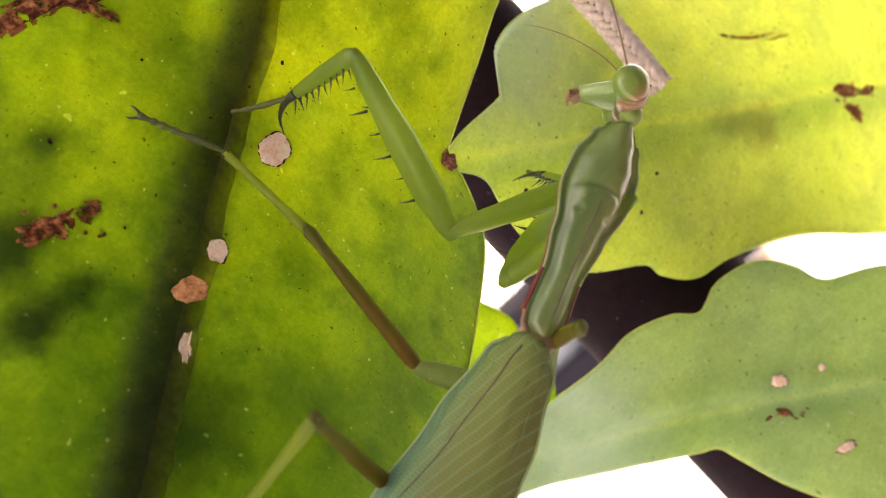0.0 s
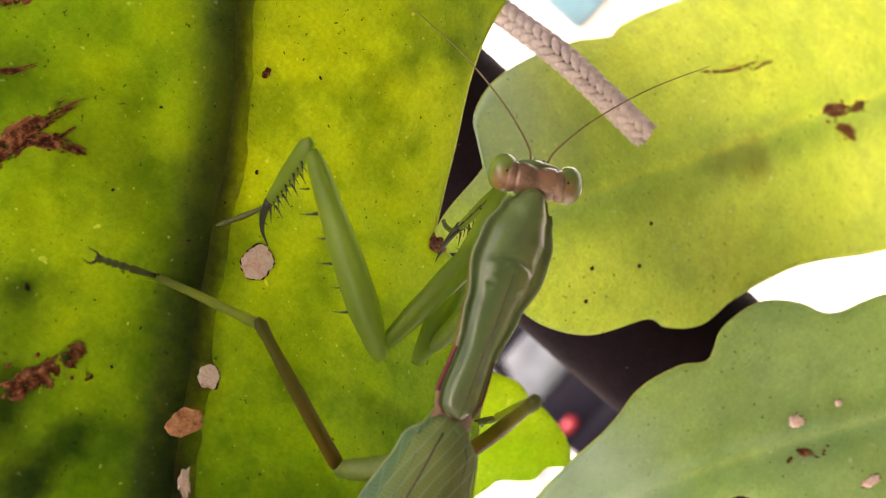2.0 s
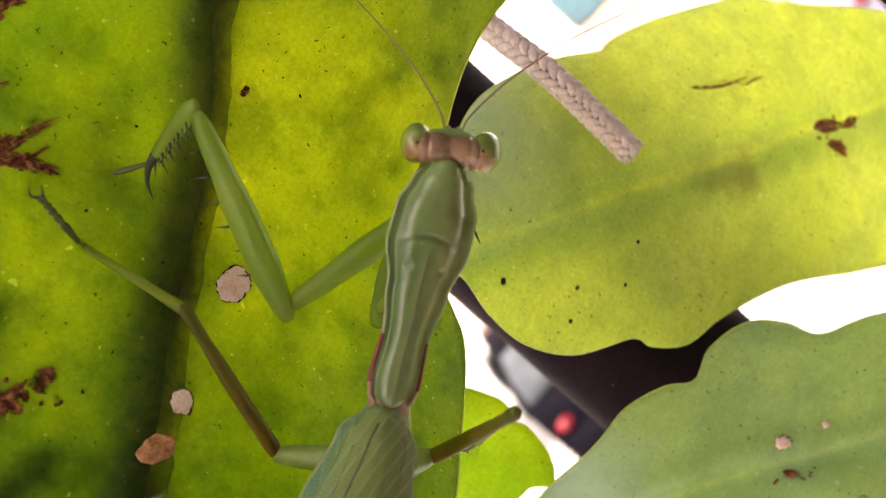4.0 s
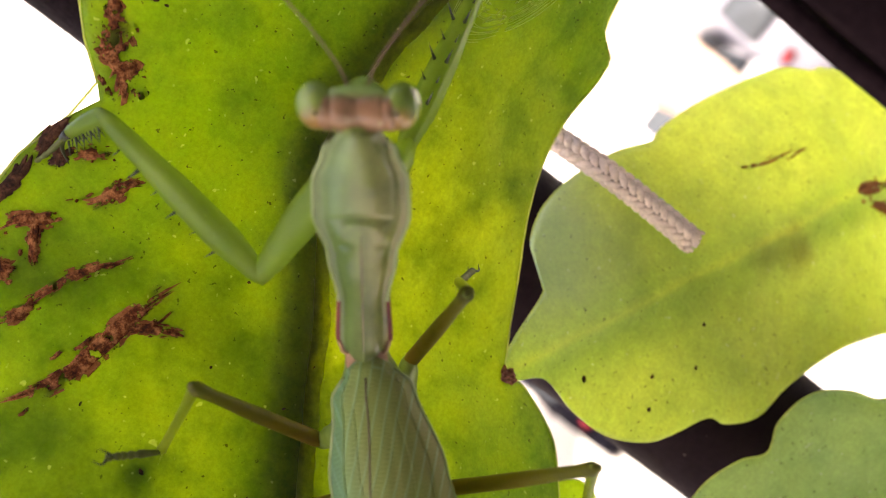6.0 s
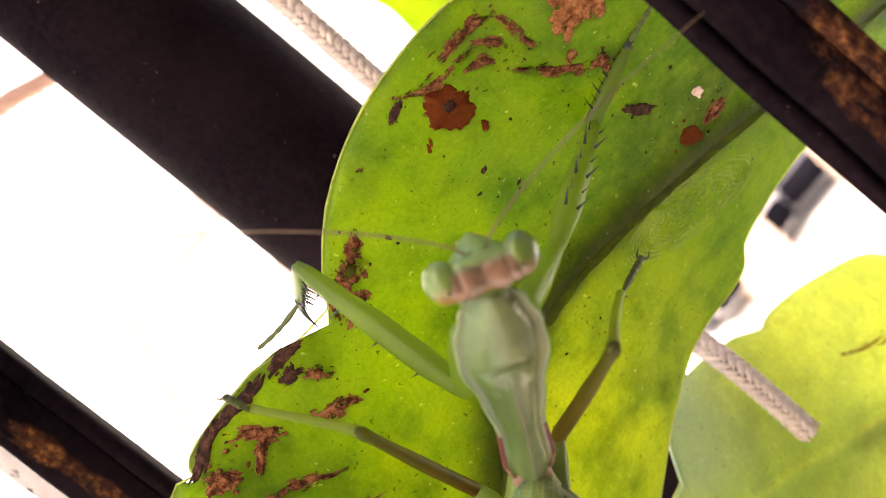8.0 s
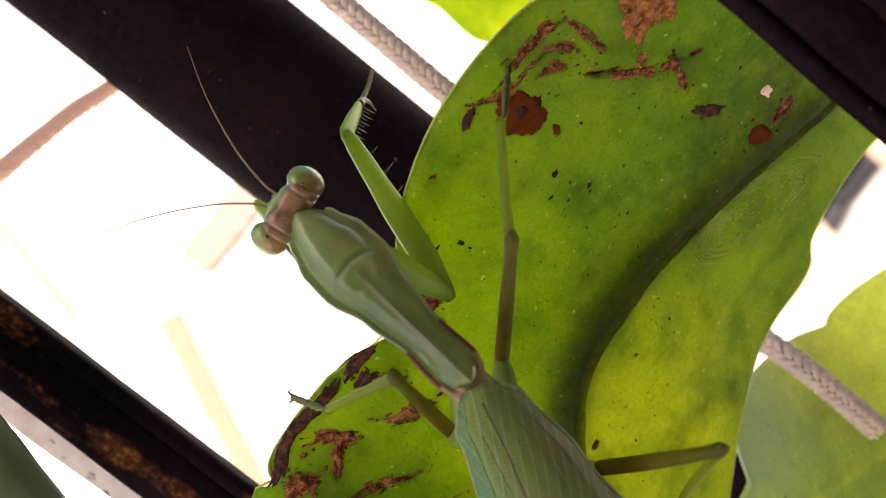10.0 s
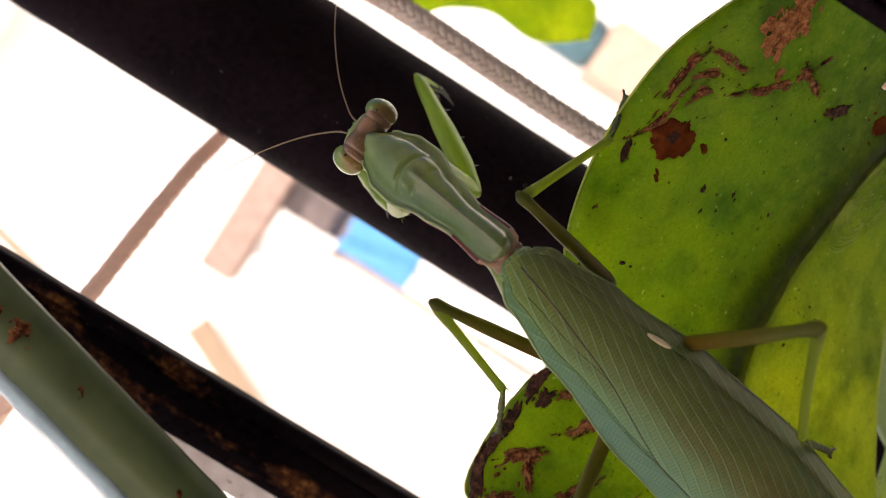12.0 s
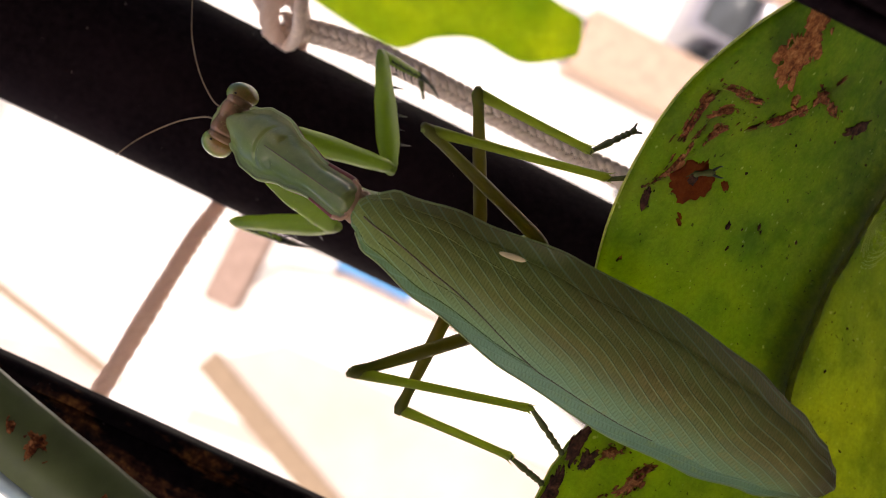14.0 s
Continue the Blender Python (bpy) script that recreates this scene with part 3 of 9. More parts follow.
def scar(leaf, x, z, long, wide, turn, mat, rag=0.35, lift=0.004, crumbs=3, halo=False):
    """A corky scar with a ragged outline and a few crumbs round it, lying on a leaf."""
    bm = bmesh.new()
    if mat is SCAB_BROWN and not halo:
        wide, rag, crumbs = wide * 0.78, rag * 0.75, crumbs + 3
    t, r = radians(turn), random.Random(int(1000 * (x * 3.1 + z * 7.7)))
    pieces = [(0.0, 0.0, long, wide)]
    for k in range(crumbs if long > 0.2 else 0):
        pieces.append((r.uniform(-0.75, 0.75) * long, r.choice((-1, 1)) * wide * r.uniform(0.5, 0.9), long * r.uniform(0.05, 0.16), wide * r.uniform(0.12, 0.3)))
    if mat in (SCAB_PALE, SCAB_ORANGE):
        pieces = pieces[:1]
    n = 72 if long > 0.2 else 20
    for du, dv, la, wa in pieces:
        rings = []
        for scale, up in ((1.0, 0.0), (0.9, 0.002 if halo else 0.014), (0.45, 0.003 if halo else 0.02)):
            ring = []
            for k in range(n):
                a = 2 * math.pi * k / n
                e = 1 + rag * (noise.noise((math.cos(a) * 1.6 + x * 7, math.sin(a) * 1.6 + z * 7, la)) + 0.7 * noise.noise((math.cos(a) * 4 + x * 3, math.sin(a) * 4, z)) + 0.45 * noise.noise((math.cos(a) * 11 + x, math.sin(a) * 11, z * 2)))
                u, v = math.cos(a) * la / 2 * e * scale, math.sin(a) * wa / 2 * e * scale
                v += 0.1 * rag * la * math.sin(u / max(la, 0.01) * 5 + x * 5)
                u, v = u + du, v + dv
                p = on_face(leaf, x + u * math.cos(t) - v * math.sin(t), z + u * math.sin(t) + v * math.cos(t), lift + up)
                ring.append(p)
            known = [p for p in ring if p]
            if not known:
                break
            good = known[0]
            for k, p in enumerate(ring):
                good = p or good
                ring[k] = p or good + Vector((0.0005 * k, 0, 0))
            rings.append(ring)
        if len(rings) == 3:
            rings.insert(0, [p + Vector((0, 0.03, 0)) for p in rings[0]])
            loft(bm, rings)
    if not bm.verts:
        bm.free()
        return None
    if mat is SCAB_BROWN and long > 0.25 and not halo:
        scar(leaf, x, z, long * 1.08 + 0.03, wide * 1.15 + 0.04, turn, SCAB_TAN, rag * 1.3, lift - 0.003, 0, True)
    if mat is SCAB_PALE and long > 0.11:
        scar(leaf, x, z, long * 1.05, wide * 1.05, turn + 8, SCAB_DARK, rag, lift - 0.003, 0, True)
    return part("scar", bm, mat, leaf)


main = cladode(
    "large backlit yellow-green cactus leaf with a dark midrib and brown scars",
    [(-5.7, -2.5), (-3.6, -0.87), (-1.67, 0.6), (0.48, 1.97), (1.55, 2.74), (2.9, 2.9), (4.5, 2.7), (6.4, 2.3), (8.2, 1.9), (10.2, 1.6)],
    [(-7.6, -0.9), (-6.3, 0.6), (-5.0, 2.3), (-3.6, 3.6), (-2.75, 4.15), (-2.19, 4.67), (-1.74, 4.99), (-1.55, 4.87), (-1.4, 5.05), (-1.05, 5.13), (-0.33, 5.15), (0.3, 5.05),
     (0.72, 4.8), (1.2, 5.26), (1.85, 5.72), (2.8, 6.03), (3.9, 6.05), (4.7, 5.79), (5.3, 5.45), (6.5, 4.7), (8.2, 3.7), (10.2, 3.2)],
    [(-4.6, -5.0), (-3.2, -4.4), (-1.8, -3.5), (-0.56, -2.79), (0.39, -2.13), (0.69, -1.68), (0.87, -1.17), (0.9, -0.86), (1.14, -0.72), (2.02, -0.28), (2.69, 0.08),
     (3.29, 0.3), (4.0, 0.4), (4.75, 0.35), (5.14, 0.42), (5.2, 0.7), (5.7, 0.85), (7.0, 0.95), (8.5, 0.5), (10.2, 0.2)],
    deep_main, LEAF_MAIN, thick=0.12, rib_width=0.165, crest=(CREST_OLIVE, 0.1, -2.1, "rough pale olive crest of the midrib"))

side = cladode(
    "pale green scalloped cactus leaf growing from the large leaf's edge",
    [(0.86, -0.95), (2.0, -1.7), (3.3, -2.5), (4.8, -3.6), (6.2, -4.8), (8.0, -6.4), (9.8, -8.0)],
    [(0.95, -0.84), (1.3, -0.8), (1.96, -0.84), (2.08, -0.76), (2.24, -0.5), (2.54, -0.29), (3.09, -0.24), (3.75, -0.44), (4.43, -0.8), (4.97, -1.22), (5.2, -1.24), (5.73, -1.45), (6.54, -1.87),
     (7.7, -2.62), (8.14, -3.2), (8.3, -3.3), (8.58, -3.7), (9.7, -5.0), (10.8, -6.8)],
    [(0.86, -1.1), (1.08, -1.5), (0.95, -2.1), (0.96, -2.77), (1.3, -3.47), (2.0, -4.08), (2.1, -4.4), (2.5, -4.89), (3.22, -5.2), (4.4, -5.93), (5.5, -7.05), (6.8, -8.3), (8.2, -9.6)],
    deep_side, LEAF_SIDE, thick=0.24, rib_width=0.0, seed=5.0)

low = cladode(
    "grey-green scalloped cactus leaf with small pale scars",
    [(-2.2, -4.95), (-0.6, -5.3), (0.8, -5.8), (2.3, -6.8), (3.8, -8.1), (5.6, -9.9)],
    [(-2.2, -4.8), (-1.4, -4.62), (-0.43, -4.63), (0.53, -4.72), (1.16, -4.69), (1.79, -4.9), (2.16, -5.2), (2.64, -5.06), (3.28, -5.24), (3.66, -5.7), (3.88, -6.2), (4.72, -6.72), (5.8, -7.9), (7.2, -9.3)],
    [(-2.2, -5.1), (-1.5, -5.35), (-0.9, -5.7), (-0.21, -6.13), (0.7, -6.75), (1.0, -6.93), (1.12, -7.27), (1.47, -8.27), (2.2, -9.5), (3.6, -11.0)],
    deep_low, LEAF_GREY, thick=0.24, rib_width=0.0, seed=9.0)

small = cladode(
    "small bright yellow-green cactus leaf with a toothed edge",
    [(-2.6, -2.6), (-1.6, -3.3), (-0.9, -4.1), (-0.3, -4.85)],
    [(-2.2, -2.0), (-1.0, -2.4), (-0.25, -2.75), (0.03, -3.3), (0.06, -3.62), (-0.04, -3.75), (0.02, -4.05), (-0.06, -4.5), (-0.22, -4.9)],
    [(-3.0, -3.1), (-2.0, -3.9), (-1.43, -4.12), (-1.2, -4.2), (-0.9, -4.6), (-0.6, -4.62), (-0.36, -4.92)],
    lambda x, z: 14.75 + 0.1 * x, LEAF_FAR, thick=0.18, rib_width=0.0, steps=90, across=12, seed=13.0)

high = cladode(
    "bright green cactus leaf hanging beyond the post",
    [(8.6, 14.0), (7.4, 11.0), (7.5, 8.6), (8.4, 5.5)],
    [(9.4, 14.2), (9.0, 11.0), (9.2, 8.4), (8.9, 5.6)],
    [(6.4, 14.0), (6.0, 11.6), (5.9, 9.8), (6.6, 9.0), (7.1, 8.0), (7.1, 6.6), (8.0, 5.3)],
    lambda x, z: 24.0 + 0.15 * x, LEAF_FAR, thick=0.2, rib_width=0.0, steps=90, across=12, seed=17.0)


corner = cladode(
    "blurred yellow-green cactus leaf beyond the keeled leaf",
    [(-9.6, 6.0), (-8.8, 7.6), (-8.3, 8.8), (-7.9, 9.7)],
    [(-10.4, 6.4), (-9.6, 8.0), (-8.9, 9.3), (-8.0, 9.75)],
    [(-8.8, 5.8), (-7.9, 7.4), (-7.3, 8.5), (-7.4, 9.3), (-7.8, 9.7)],
    lambda x, z: 20.0 + 0.2 * x + 1.6, LEAF_FAR, thick=0.2, rib_width=0.0, steps=70, across=10, seed=21.0)
part("stalk", tube(bmesh.new(), curve_through([(-9.5, 19.6, 6.2), (-10.5, 20, 0), (-9, 20.5, -40), (-6, 20.5, -109.5)], 40), 0.3, 8), LEAF_FAR, corner, "round green stalk")
part("stalk", tube(bmesh.new(), curve_through([(8.7, 25.2, 13.6), (9.0, 25.2, 25), (6.5, 21, 42), (3.2, 18.0, 48), (2.9, 17.6, 49)], 40), 0.3, 10), LEAF_FAR, high, "round green hanging stalk")


# corky scars of the large leaf
for x, z, a, b, turn, mat, rag in (
        (-0.54, 0.6, 0.36, 0.33, 20, SCAB_PALE, 0.12), (-1.66, 0.22, 0.2, 0.25, -30, SCAB_PALE, 0.25), (-2.08, 0.11, 0.25, 0.31, 40, SCAB_ORANGE, 0.2),
        (-2.45, -0.27, 0.28, 0.11, 40, SCAB_PALE, 0.45), (-2.46, 1.42, 0.7, 0.26, -36, SCAB_BROWN, 0.6), (1.08, 1.89, 0.13, 0.1, 0, SCAB_BROWN, 0.4),
        (-1.4, 3.32, 1.7, 0.24, -20, SCAB_BROWN, 0.5), (-0.9, 2.93, 0.6, 0.12, -60, SCAB_BROWN, 0.5)):
    scar(main, x, z, a, b, turn, mat, rag=rag)
for x, z, a, b, turn, mat, rag in (
        (-0.9, 3.9, 0.9, 0.1, -28, SCAB_BROWN, 0.5), (-1.54, 4.16, 0.42, 0.13, -20, SCAB_BROWN, 0.5), (-1.35, 4.62, 0.46, 0.3, -50, SCAB_BROWN, 0.5),
        (-1.2, 4.98, 0.75, 0.16, 14, SCAB_DARK, 0.4), (-0.55, 5.03, 0.75, 0.17, 2, SCAB_DARK, 0.4), (0.15, 4.98, 0.5, 0.14, -8, SCAB_DARK, 0.4), (-0.67, 4.62, 0.6, 0.16, -38, SCAB_BROWN, 0.6),
        (-0.86, 4.45, 0.4, 0.12, 40, SCAB_BROWN, 0.6)):
    scar(main, x, z, a, b, turn, mat, rag=rag)
for x, z, a, b, turn, mat, rag in (
        (0.07, 4.12, 0.55, 0.16, -30, SCAB_BROWN, 0.6), (0.03, 4.78, 0.3, 0.17, -20, SCAB_DARK, 0.4), (0.25, 4.54, 0.3, 0.12, -50, SCAB_BROWN, 0.5), (1.22, 4.86, 0.62, 0.34, 40, SCAB_BROWN, 0.7),
        (1.58, 5.1, 0.45, 0.2, 50, SCAB_BROWN, 0.6), (3.42, 5.32, 0.56, 0.42, -30, SCAB_RED, 0.32), (3.42, 5.34, 0.14, 0.12, 0, SCAB_DARK, 0.3), (2.98, 5.74, 0.24, 0.1, 20, SCAB_DARK, 0.3),
        (3.55, 5.62, 0.85, 0.08, -16, SCAB_BROWN, 0.5), (4.0, 5.68, 0.75, 0.12, -12, SCAB_BROWN, 0.6), (3.85, 5.42, 0.5, 0.08, -30, SCAB_BROWN, 0.5)):
    scar(main, x, z, a, b, turn, mat, rag=rag, lift=0.03 if mat is SCAB_DARK and a < 0.2 else 0.004)
for x, z, a, b, turn, mat, rag in (
        (4.4, 5.32, 0.5, 0.06, -72, SCAB_BROWN, 0.4), (4.2, 5.32, 0.42, 0.1, -62, SCAB_BROWN, 0.5), (4.72, 4.55, 1.2, 0.09, -38, SCAB_BROWN, 0.5), (4.92, 4.24, 0.36, 0.11, 85, SCAB_BROWN, 0.5),
        (4.97, 5.02, 0.6, 0.46, 0, SCAB_RUST, 0.5), (5.35, 4.95, 0.5, 0.34, 30, SCAB_RUST, 0.6), (4.96, 3.62, 0.44, 0.14, -55, SCAB_DARK, 0.3), (5.69, 3.14, 0.17, 0.13, -40, SCAB_PALE, 0.4),
        (5.76, 2.76, 0.36, 0.18, 10, SCAB_BROWN, 0.3), (5.35, 2.78, 0.34, 0.24, -40, SCAB_RED, 0.2), (2.25, 5.64, 0.18, 0.1, -10, SCAB_BROWN, 0.5)):
    scar(main, x, z, a, b, turn, mat, rag=rag)
for x, z, size in ((3.22, 4.58, 0.09), (3.41, 4.16, 0.07), (3.37, 4.1, 0.04), (3.0, 4.43, 0.06), (3.12, 4.24, 0.035), (3.27, 4.37, 0.03), (3.5, 3.54, 0.05), (1.95, 4.92, 0.08), (1.97, 4.8, 0.05)):
    scar(main, x, z, size, size * 0.6, 60 * x, SCAB_DARK, rag=0.5, crumbs=0)
rnd = random.Random(4)
for k in range(26):
    x, z = rnd.uniform(-2.2, 6.0), rnd.uniform(0.8, 5.4)
    if z < 5.2 - 0.35 * abs(x - 2.5):
        s = rnd.uniform(0.014, 0.034)
        scar(main, x, z, s * rnd.uniform(1, 2.4), s, rnd.uniform(0, 180), SCAB_DARK, rag=0.3, crumbs=0)
for x, z, a, b, turn, mat in (
        (5.95, -3.0, 1.1, 0.045, -38, SCAB_RUST), (6.45, -3.45, 0.5, 0.03, -30, SCAB_RUST), (6.9, -5.0, 0.6, 0.22, -40, SCAB_RUST), (6.75, -5.38, 0.5, 0.2, -70, SCAB_RUST),
        (7.3, -5.35, 0.5, 0.14, -30, SCAB_RUST), (2.0, -2.9, 0.07, 0.05, 0, SCAB_DARK), (1.6, -3.1, 0.06, 0.05, 0, SCAB_DARK), (2.5, -3.5, 0.06, 0.05, 0, SCAB_DARK), (1.4, -2.0, 0.1, 0.06, 30, SCAB_DARK),
        (3.1, -3.3, 0.06, 0.05, 0, SCAB_DARK)):
    scar(side, x, z, a, b, turn, mat, rag=0.3)
for x, z, a, b, turn, mat in ((2.33, -6.76, 0.26, 0.17, -50, SCAB_PALE), (2.14, -7.24, 0.4, 0.13, -45, SCAB_BROWN), (2.95, -7.1, 0.12, 0.1, 0, SCAB_PALE), (1.85, -7.1, 0.12, 0.06, 0, SCAB_BROWN), (2.4, -8.2, 0.3, 0.14, -30, SCAB_PALE)):
    scar(low, x, z, a, b, turn, mat, rag=0.4)


def woody_joint():
    """The corky pink base by which the side leaf grows from the large one."""
    bm = bmesh.new()
    for k in range(8):
        a = k * 0.8
        ball(bm, (0.86 + 0.05 * math.cos(a), 12.47 + 0.02 * (k % 3), -0.91 + 0.09 * math.sin(a)), (0.05, 0.06, 0.045), 8)
    ball(bm, (0.88, 12.52, -0.92), (0.08, 0.1, 0.1), 10)
    for v in bm.verts:
        v.co += 0.06 * noise.noise_vector(v.co * 14)
    part("joint", bm, CORKY, side, "corky reddish-brown joint")


woody_joint()


def silk_patch():
    """Dried pale trails in a narrow oval on the large leaf."""
    thing = tagged(new("dried_trail"), "pale dried silk trails looped in an oval on the leaf", "silk")
    r = random.Random(7)
    def at(u, v):
        t = radians(-17)
        return on_face(main, 4.85 + u * math.cos(t) - v * math.sin(t), 1.98 + u * math.sin(t) + v * math.cos(t), 0.004)

    for k in range(13):
        s, wob = 0.56 + 0.44 * k / 12, r.uniform(0, 9)
        for first in range(0, 48, 8):
            if r.random() < 0.15:
                continue
            pts = []
            for i in range(first, first + r.choice((6, 8, 8))):
                a = 2 * math.pi * i / 48
                w = s * (1 + 0.05 * noise.noise((a * 1.5, wob, 0)))
                pts.append(at(math.cos(a) * 1.15 * w, math.sin(a) * 0.4 * w))
            part("strand", tube(bmesh.new(), pts, 0.0045, 4), SILK, thing)
    for k in range(150):
        a, w = r.uniform(0, 6.28), math.sqrt(r.random()) * 0.72
        u, v, d = math.cos(a) * 1.15 * w, math.sin(a) * 0.4 * w, r.uniform(0.02, 0.07)
        part("flake", tube(bmesh.new(), [at(u, v), at(u + d * 0.5, v + 0.008), at(u + d, v + r.uniform(-0.03, 0.03))], 0.009, 4), SILK, thing)
    return thing


silk_patch()


def keeled_blade():
    """A stiff keeled leaf of another plant, close beside the rusty bar."""
    thing = tagged(new("succulent_leaf"), "stiff keeled olive-green succulent leaf with brown scabs", "leaf")
    for name, xa, xb, mat, label in (("green_face", 0.42, -0.42, BLADE_GREEN, ""), ("blue_face", -0.424, -0.95, BLADE_BLUE, "pale bluish lit face")):
        rings = []
        for k in range(60):
            s = k / 59
            z = 18.0 - 12.2 * s
            mid = -2.15 - 0.43 * (14 - z) * 0.62 + 0.0 * s
            w = 1.05 - 0.1 * s
            if name == "green_face":
                ring = [(mid + xa * w, 12.25), (mid + xa * w * 0.3, 12.12), (mid + xb * w, 11.9), (mid + xb * w, 12.1), (mid + xa * w, 12.4)]
            else:
                ring = [(mid + xa * w, 11.9), (mid + (xa + xb) / 2 * w, 12.1), (mid + xb * w, 12.6), (mid + xb * w, 12.75), (mid + xa * w, 12.1)]
            rings.append([Vector((x + 0.02 * noise.noise((x, z * 2, 3)), y, z)) for x, y in ring])
        bm = loft(bmesh.new(), rings)
        if name == "green_face":
            FACES[thing.name] = BVHTree.FromBMesh(bm)
        part(name, bm, mat, thing, label)
    for z, s in ((9.82, 0.16), (10.9, 0.3), (11.3, 0.2), (8.0, 0.12)):
        x = -2.15 - 0.43 * (14 - z) * 0.62 + 0.05
        scar(thing, x, z, s, s * 0.7, 30, SCAB_BROWN, rag=0.5)
    return thing


keeled_blade()


# ---- cords ----
def braided_rope():
    thing = tagged(new("braided_rope"), "pale braided cotton rope with a cut end, hanging on the leaf", "rope")
    path = curve_through([(3.72, 15.0, 10.9), (3.9, 14.72, 9.4), (3.86, 14.7, 6.0), (3.9, 14.65, 2.0), (3.92, 14.5, 0.4), (3.94, 14.08, -0.6), (3.95, 14.1, -1.4), (3.95, 14.2, -2.33)], 88)
    r = random.Random(2)
    # six columns of slanting stitches, leaning by turns to either side
    bm = bmesh.new()
    for c in range(6):
        lean = 1 if c % 2 else -1
        a = c * math.pi / 3 + 0.25
        for i in range(1, len(path)):
            p = path[i - 1].lerp(path[i], 0.5 if c % 2 else 0.0)
            ahead = (path[i] - path[i - 1]).normalized()
            u = Vector((1, 0, 0))
            u = (u - ahead * u.dot(ahead)).normalized()
            v = ahead.cross(u)
            out = u * math.cos(a) + v * math.sin(a)
            side_way = ahead.cross(out)
            along = (ahead * 0.8 + side_way * 0.6 * lean).normalized()
            wide = out.cross(along)
            grow = 0.96 + 0.1 * r.random() + (0.12 if i > len(path) - 5 else 0)
            rings = []
            for k in range(7):
                s = k / 6 * 2 - 1
                w = max(0.12, 1 - abs(s) ** 2.4)
                centre = p + out * (0.118 + 0.04 * (1 - s * s)) + along * (s * 0.15 * grow)
                rings.append([centre + (wide * math.cos(b) * 0.068 + out * math.sin(b) * 0.045) * w * grow for b in (k2 * math.pi / 3 for k2 in range(6))])
            loft(bm, rings)
    tagged(part("braid", bm, ROPE, thing, "herringbone of plaited cotton yarns"), kind="stuff")
    part("core", tube(bmesh.new(), path, 0.13, 10), ROPE_CORE, thing, "core of the braid, dark for the shade between yarns")
    for k in range(60):
        a, d = r.uniform(0, 6.28), 0.17 * math.sqrt(r.random())
        p = path[-1] + Vector((math.cos(a) * d, math.sin(a) * d, 0.06))
        part("frayed_end", tube(bmesh.new(), [p, p + Vector((math.cos(a) * 0.03, math.sin(a) * 0.03, -r.uniform(0.05, 0.13)))], 0.024, 5), ROPE, thing)
    return thing


def tied_cord():
    thing = tagged(new("tied_cord"), "brownish twisted cord tied level between the bars", "cord")
    path = curve_through([(-16.0, 15.8, 11.7), (-5.7, 15.4, 11.3), (-3.0, 15.1, 11.02), (-0.4, 16.6, 11.0), (0.5, 17.6, 11.0), (2.1, 18.6, 10.9), (3.8, 17.4, 10.9), (4.2, 15.4, 10.95), (3.9, 14.6, 11.15), (3.5, 14.75, 11.0), (3.6, 15.3, 10.8)], 360)
    for k in range(3):
        pts = []
        for i, p in enumerate(path):
            ahead = (path[min(i + 1, 359)] - path[max(i - 1, 0)]).normalized()
            a = i * 0.6 + k * 2.094
            pts.append(p + (Matrix.Rotation(a, 3, ahead) @ Vector((0, 0, 1))).cross(ahead).normalized() * 0.05)
        part("strand", tube(bmesh.new(), pts, 0.115, 6), CORD, thing)
    return thing


braided_rope()
tied_cord()


def knot_loop():
    thing = tagged(new("cord_loop"), "short brown cord loop over the rope", "cord")
    part("loop", tube(bmesh.new(), curve_through([(4.9, 16.6, 11.3), (4.6, 15.4, 10.9), (4.1, 14.5, 10.75), (3.6, 14.6, 10.6), (3.5, 15.4, 10.9), (4.2, 16.2, 11.9), (4.6, 16.6, 13.6)], 80), 0.11, 8), ROPE, thing)


knot_loop()


# ---- down across the yard, far out of focus ----
def porch_post(x, y, mat, label, w, z1):
    thing = tagged(new("porch_post"), label, "post")
    part("shaft", box(bmesh.new(), (x - w / 2, y - w / 2, -432), (x + w / 2, y + w / 2, z1), 2.0), mat, thing, smooth=False)
    part("base_block", box(bmesh.new(), (x - w * 0.7, y - w * 0.7, -432), (x + w * 0.7, y + w * 0.7, -400), 2.0), CONCRETE, thing, smooth=False)
    return thing




